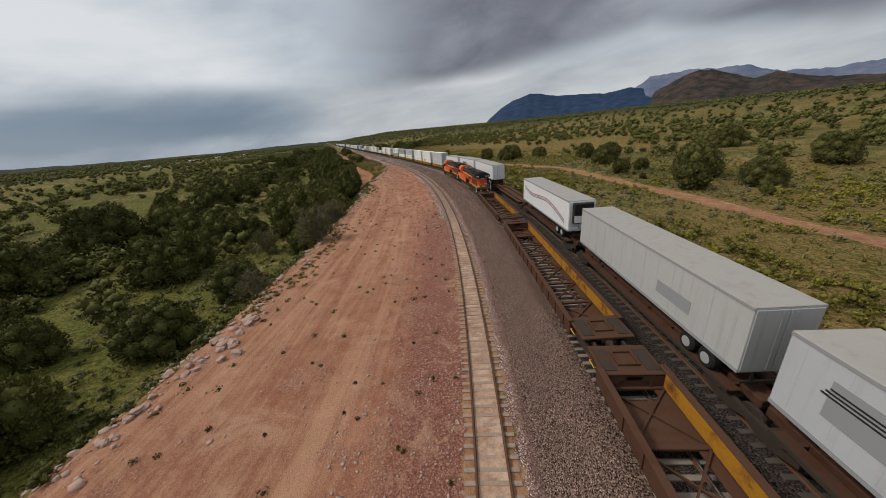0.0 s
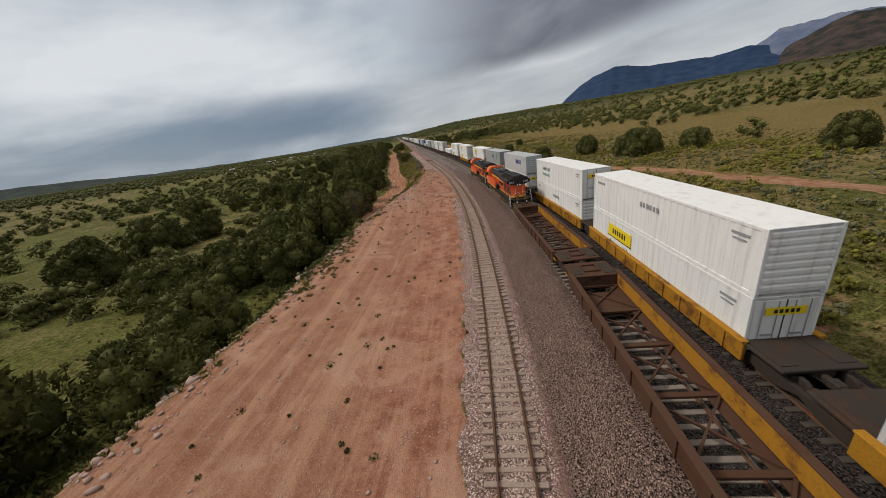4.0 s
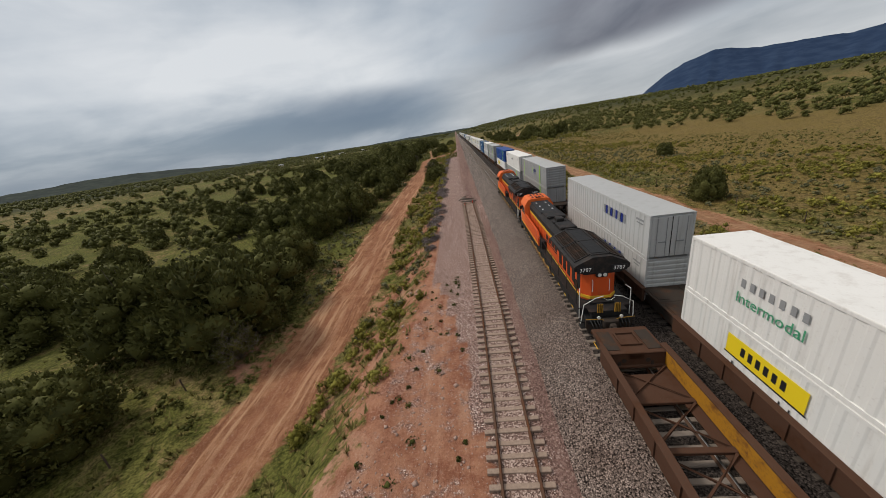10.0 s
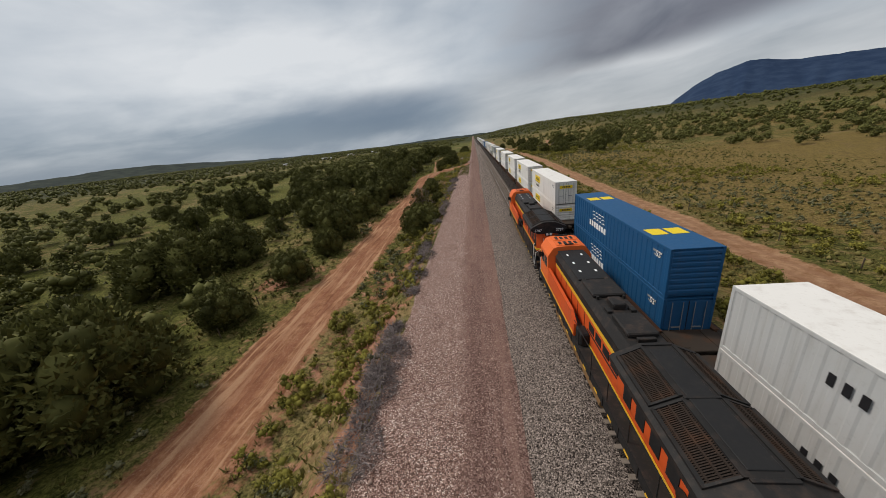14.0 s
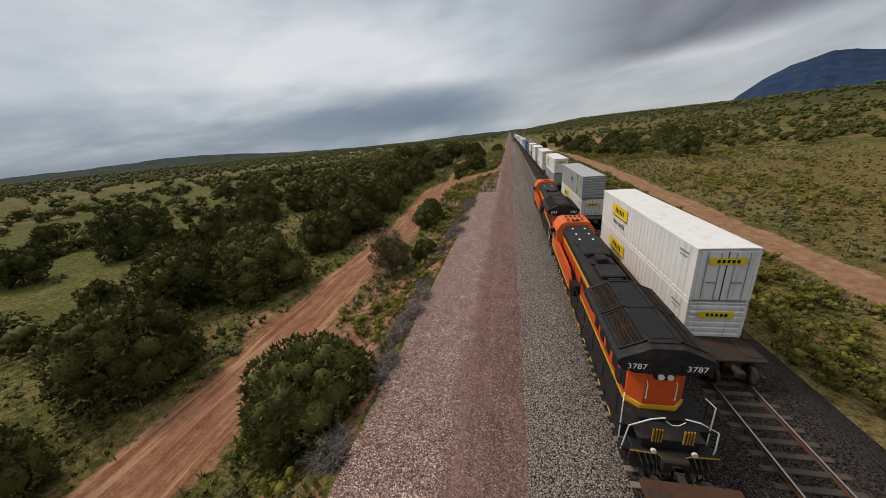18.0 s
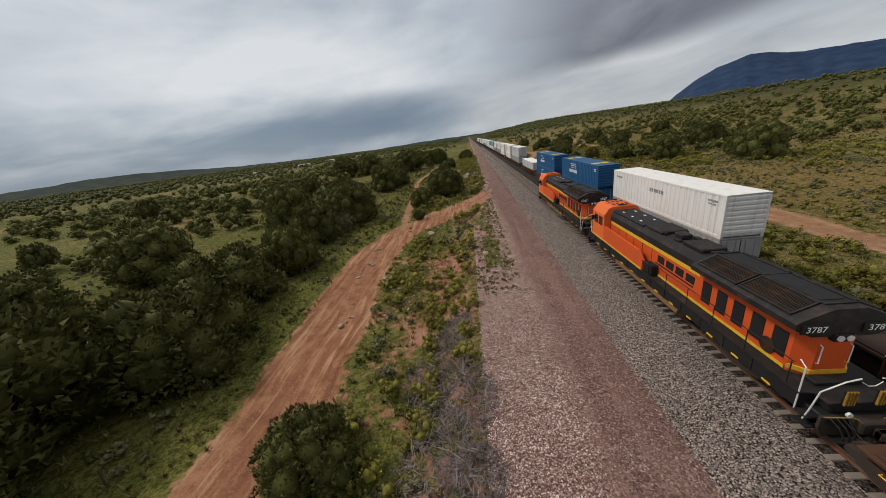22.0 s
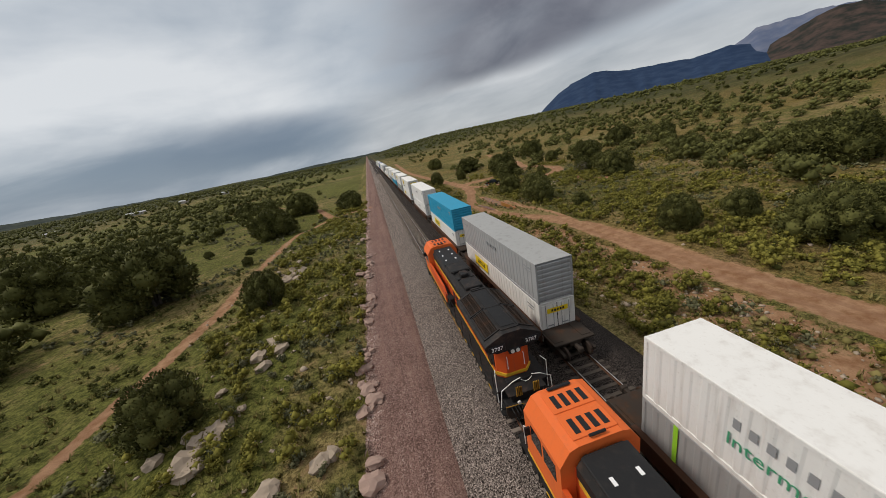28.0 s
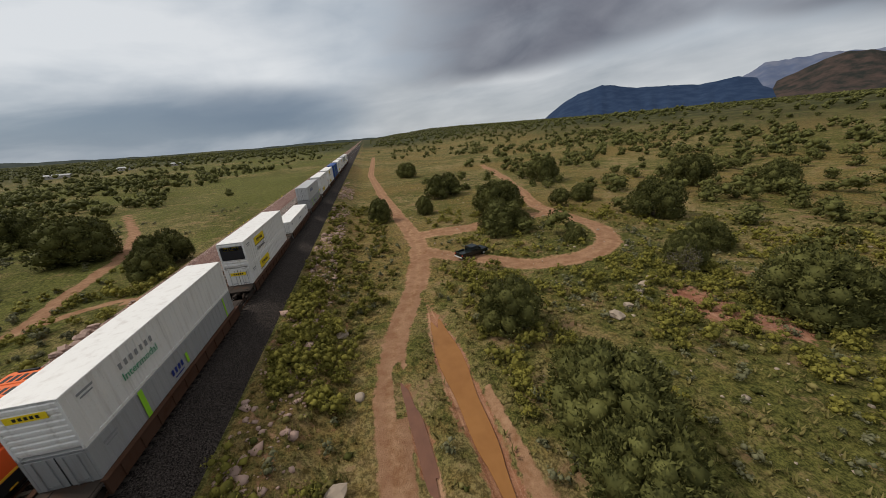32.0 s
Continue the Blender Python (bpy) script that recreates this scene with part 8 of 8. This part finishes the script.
    p = band(1900, -12, 150, lambda s: float(pad_edge(s)) - 3.5, lambda s: float(pad_edge(s)) + 1.6)
    rubble("bank_rubble", p, rng.gamma(1.6, 0.11, len(p)) + 0.05, PINK_ROCK, "pink broken stones along the bank of the pad")
    p = np.concatenate([band(4200, -12, 182, lambda s: float(pad_edge(s)), -9.2), band(4800, -12, 62, -16.0, -9.0)])
    rubble("pad_stones", p, rng.gamma(1.4, 0.042, len(p)) + 0.03, PINK_ROCK, "small stones strewn over red dirt")
    p = band(2600, 425, 600, 9.6, 13.6)
    p = p[ripple(p[:, 0] * 2, p[:, 1], 5, 45) > -0.15]
    rubble("cut_rubble", p, rng.gamma(1.3, 0.16, len(p)) + 0.06, PINK_ROCK, "broken rock and rubble along the railway cut")
    p = band(1400, 380, 450, 12, 22)
    rubble("roadside_stones", p, rng.gamma(1.4, 0.09, len(p)) + 0.05, PALE_ROCK, "pale stones beside a dirt road")
    p = band(900, 170, 385, lambda s: float(pad_edge(s)) - 4, lambda s: float(pad_edge(s)) + 0.8)
    rubble("shoulder_stones", p, rng.gamma(1.4, 0.07, len(p)) + 0.05, PINK_ROCK, "stones along the gravel shoulder")
    p = band(1700, 400, 600, 28, 95)
    rubble("meadow_stones", p, rng.gamma(1.5, 0.09, len(p)) + 0.06, PALE_ROCK, "pale stones scattered over the meadow")
    p = band(1100, 335, 480, -27, -9)
    rubble("grass_stones", p, rng.gamma(1.3, 0.10, len(p)) + 0.05, PALE_ROCK, "pale stones in the grass")
    p = band(14000, 0, 440, -4.9, -1.4)
    n = len(p)
    sizes = rng.uniform(0.05, 0.11, n)
    ps, po = to_line(p[:, 0], p[:, 1])
    q = np.array([(bank_shift(a), bank_rise(a)) for a in ps])
    frac = (po + 4.9) / 3.5
    level = -4.9 + 3.5 * frac
    po = level + q[:, 0] * np.interp(level, [-4.6, -3.4, -2.2], [0.40, 0.68, 1.0])
    p = np.array([on(a, b)[:2] for a, b in zip(ps, po)])
    zz = np.interp(level, [-5.15, -4.6, -3.4, -2.2, -1.75], [-1.12, -0.86, -0.42, -0.06, -0.03]) + q[:, 1] * np.interp(level, [-5.15, -4.6, -3.4, -2.2], [0.45, 0.40, 0.68, 1.0]) + 0.01
    v, f = lumps_of(rng, np.column_stack([p, zz]), sizes * 0.55, 0.8, True, 0.35)
    tagged(new("ballast_stones", quick_mesh("ballast_stones", v, f, BALLAST)), "loose grey ballast stones", "ballast", kind="stuff")
    p = band(16000, 50, 400, lambda s: float(pad_edge(s)), -4.6)
    rubble("gravel_stones", p, rng.uniform(0.04, 0.11, len(p)), PINK_ROCK, "loose stones on the gravel pad")


build_stones()

# ---------------------------------------------------------------- small things


def pickup():
    t = thing("pickup_truck", "dark pickup truck with an open bed on a dirt road", "pickup truck")
    prof = [(-0.88, 0.45), (0.88, 0.45), (0.95, 0.7), (0.93, 1.02), (-0.93, 1.02), (-0.95, 0.7)]
    part("body", Shape().loft([(-2.7, prof), (2.55, prof), (2.75, [(x * 0.92, z * 0.97) for x, z in prof])]), CAR_PAINT, t)
    cabp = [(-0.86, 1.0), (0.86, 1.0), (0.80, 1.35), (0.66, 1.78), (-0.66, 1.78), (-0.80, 1.35)]
    low = [(x, 1.0 + (z - 1.0) * 0.12) for x, z in cabp]
    cab = part("cab", Shape().loft([(-0.75, cabp), (0.75, cabp), (1.45, low)]), CAR_PAINT, t)
    for side in (-1, 1):
        part("side_window", Shape().add([(side * 0.845, -0.62, 1.16), (side * 0.845, 0.72, 1.16), (side * 0.70, 0.60, 1.68), (side * 0.70, -0.62, 1.68), (side * 0.80, -0.62, 1.16), (side * 0.80, 0.72, 1.16), (side * 0.66, 0.60, 1.68), (side * 0.66, -0.62, 1.68)], [(0, 1, 2, 3), (4, 5, 6, 7), (0, 1, 5, 4), (1, 2, 6, 5), (2, 3, 7, 6), (3, 0, 4, 7)]), GLASS, cab, "dark side window")
        part("bed_side", Shape().box(min(side * 0.80, side * 0.93), max(side * 0.80, side * 0.93), -2.68, -0.85, 1.0, 1.22, 0.03), CAR_PAINT, t)
        part("headlight", Shape().box(min(side * 0.5, side * 0.82), max(side * 0.5, side * 0.82), 2.70, 2.76, 0.75, 0.93), LAMP, t)
        part("tail_light", Shape().box(min(side * 0.78, side * 0.92), max(side * 0.78, side * 0.92), -2.73, -2.69, 0.8, 1.1), FLAG_RED, t)
        for y in (-1.75, 1.75):
            w = part("wheel", Shape().disc(side * 0.68, side * 0.93, y, 0.38, 0.38, 18), TYRE, t)
            part("rim", Shape().disc(side * 0.92, side * 0.95, y, 0.38, 0.21, 12), RIM, w)
    part("tailgate", Shape().box(-0.8, 0.8, -2.72, -2.64, 0.75, 1.2, 0.02), CAR_PAINT, t)
    part("bumper", Shape().box(-0.92, 0.92, -2.86, -2.74, 0.5, 0.68, 0.03).box(-0.9, 0.9, 2.74, 2.86, 0.5, 0.7, 0.03), RIM, t, "bright bumpers")
    part("windscreen", Shape().add([(-0.74, 0.86, 1.64), (0.74, 0.86, 1.64), (0.84, 1.38, 1.16), (-0.84, 1.38, 1.16), (-0.72, 0.80, 1.62), (0.72, 0.80, 1.62), (0.80, 1.34, 1.12), (-0.80, 1.34, 1.12)], [(0, 1, 2, 3), (4, 5, 6, 7), (0, 1, 5, 4), (1, 2, 6, 5), (2, 3, 7, 6), (3, 0, 4, 7)]), GLASS, cab)
    x, y = 34.3, 506.9
    t.matrix_basis = Matrix.Translation((x, y, ground_z(x, y) + 0.0)) @ Matrix.Rotation(radians(-66), 4, "Z")


pickup()


def fences():
    rnd = random.Random(3)
    post = Shape().tube([(0, 0, -0.3), (0.01, 0, 0.6), (0, 0.01, 1.25)], 0.06, 7, 0.05).mesh("fence_post", POST)
    for x0, y0, y1, step in ((-33.0, 150, 330, 6.6), (31.5, 112, 330, 9.0), (33.5, 395, 470, 9.0)):
        y = y0
        while y < y1:
            x = x0 + rnd.uniform(-0.25, 0.25) + (1.6 * math.sin(y * 0.02) if x0 < 0 else -2.5 * math.exp(-((y - 236) / 40) ** 2))
            o = tagged(new("fence_post", post), "weathered wooden fence post standing in the grass", "fence post", "fence posts")
            o.matrix_basis = Matrix.Translation((x, y, ground_z(x, y))) @ Euler((rnd.uniform(-0.06, 0.06), rnd.uniform(-0.06, 0.06), rnd.uniform(0, 6))).to_matrix().to_4x4()
            y += step


fences()


def far_houses():
    wall = paint("cream_house_siding", (0.42, 0.39, 0.35), 0.7, 0.2)
    roof = paint("pale_metal_roof", (0.40, 0.40, 0.40), 0.5, 0.15, streak=False)
    rnd = random.Random(17)
    for x, y, w, d, turn in ((-340, 938, 22, 9, 20), (-300, 985, 14, 9, -15), (-420, 905, 14, 8, 40), (-250, 1010, 12, 8, 0)):
        h = thing("farmhouse", "low pale farm building with a light roof among the trees", "house", "far houses")
        h.matrix_basis = Matrix.Translation((x, y, ground_z(x, y) + 0.6)) @ Matrix.Rotation(radians(turn), 4, "Z")
        part("wall", Shape().box(-w / 2, w / 2, -d / 2, d / 2, -1.0, 2.7), wall, h)
        part("roof", Shape().loft([(-d / 2 - 0.4, [(-w / 2 - 0.4, 2.7), (w / 2 + 0.4, 2.7), (w / 2 + 0.3, 2.85), (-w / 2 - 0.3, 2.85)]), (0, [(-w / 2 - 0.4, 4.1), (w / 2 + 0.4, 4.1), (w / 2 + 0.3, 4.3), (-w / 2 - 0.3, 4.3)]), (d / 2 + 0.4, [(-w / 2 - 0.4, 2.7), (w / 2 + 0.4, 2.7), (w / 2 + 0.3, 2.85), (-w / 2 - 0.3, 2.85)])]), roof, h)
        for k in range(3):
            xx = -w * 0.3 + k * w * 0.3
            part("window", Shape().box(xx - 0.6, xx + 0.6, -d / 2 - 0.03, -d / 2 + 0.02, 0.9, 2.0), GLASS, h)


far_houses()

# ---------------------------------------------------------------- how the trains run
MARK_1 = [(0, 49.2), (1, 61.4), (2, 73.7), (3, 86.0), (4, 98.0), (5, 110.0), (6, 122.2), (7, 135.0), (8, 148.2), (9, 161.2), (10, 173.6), (13, 209.2), (17, 258.2), (20, 295.5), (22, 322.0), (24, 347.8), (24.5, 353.8), (27, 381.9), (28, 393.2), (32, 438.8)]


def first_at(t):
    return float(np.interp(t, [m[0] for m in MARK_1], [m[1] for m in MARK_1]))


def second_at(t):
    return -18.0 * t


def motions():
    times = [0.0 + k for k in range(33)]
    for ob, at, length, centre, z, train in RIDES:
        mark = first_at if train == 1 else second_at
        walk(ob, [(t, along(mark(t) + at, length, centre, z)) for t in times])


motions()
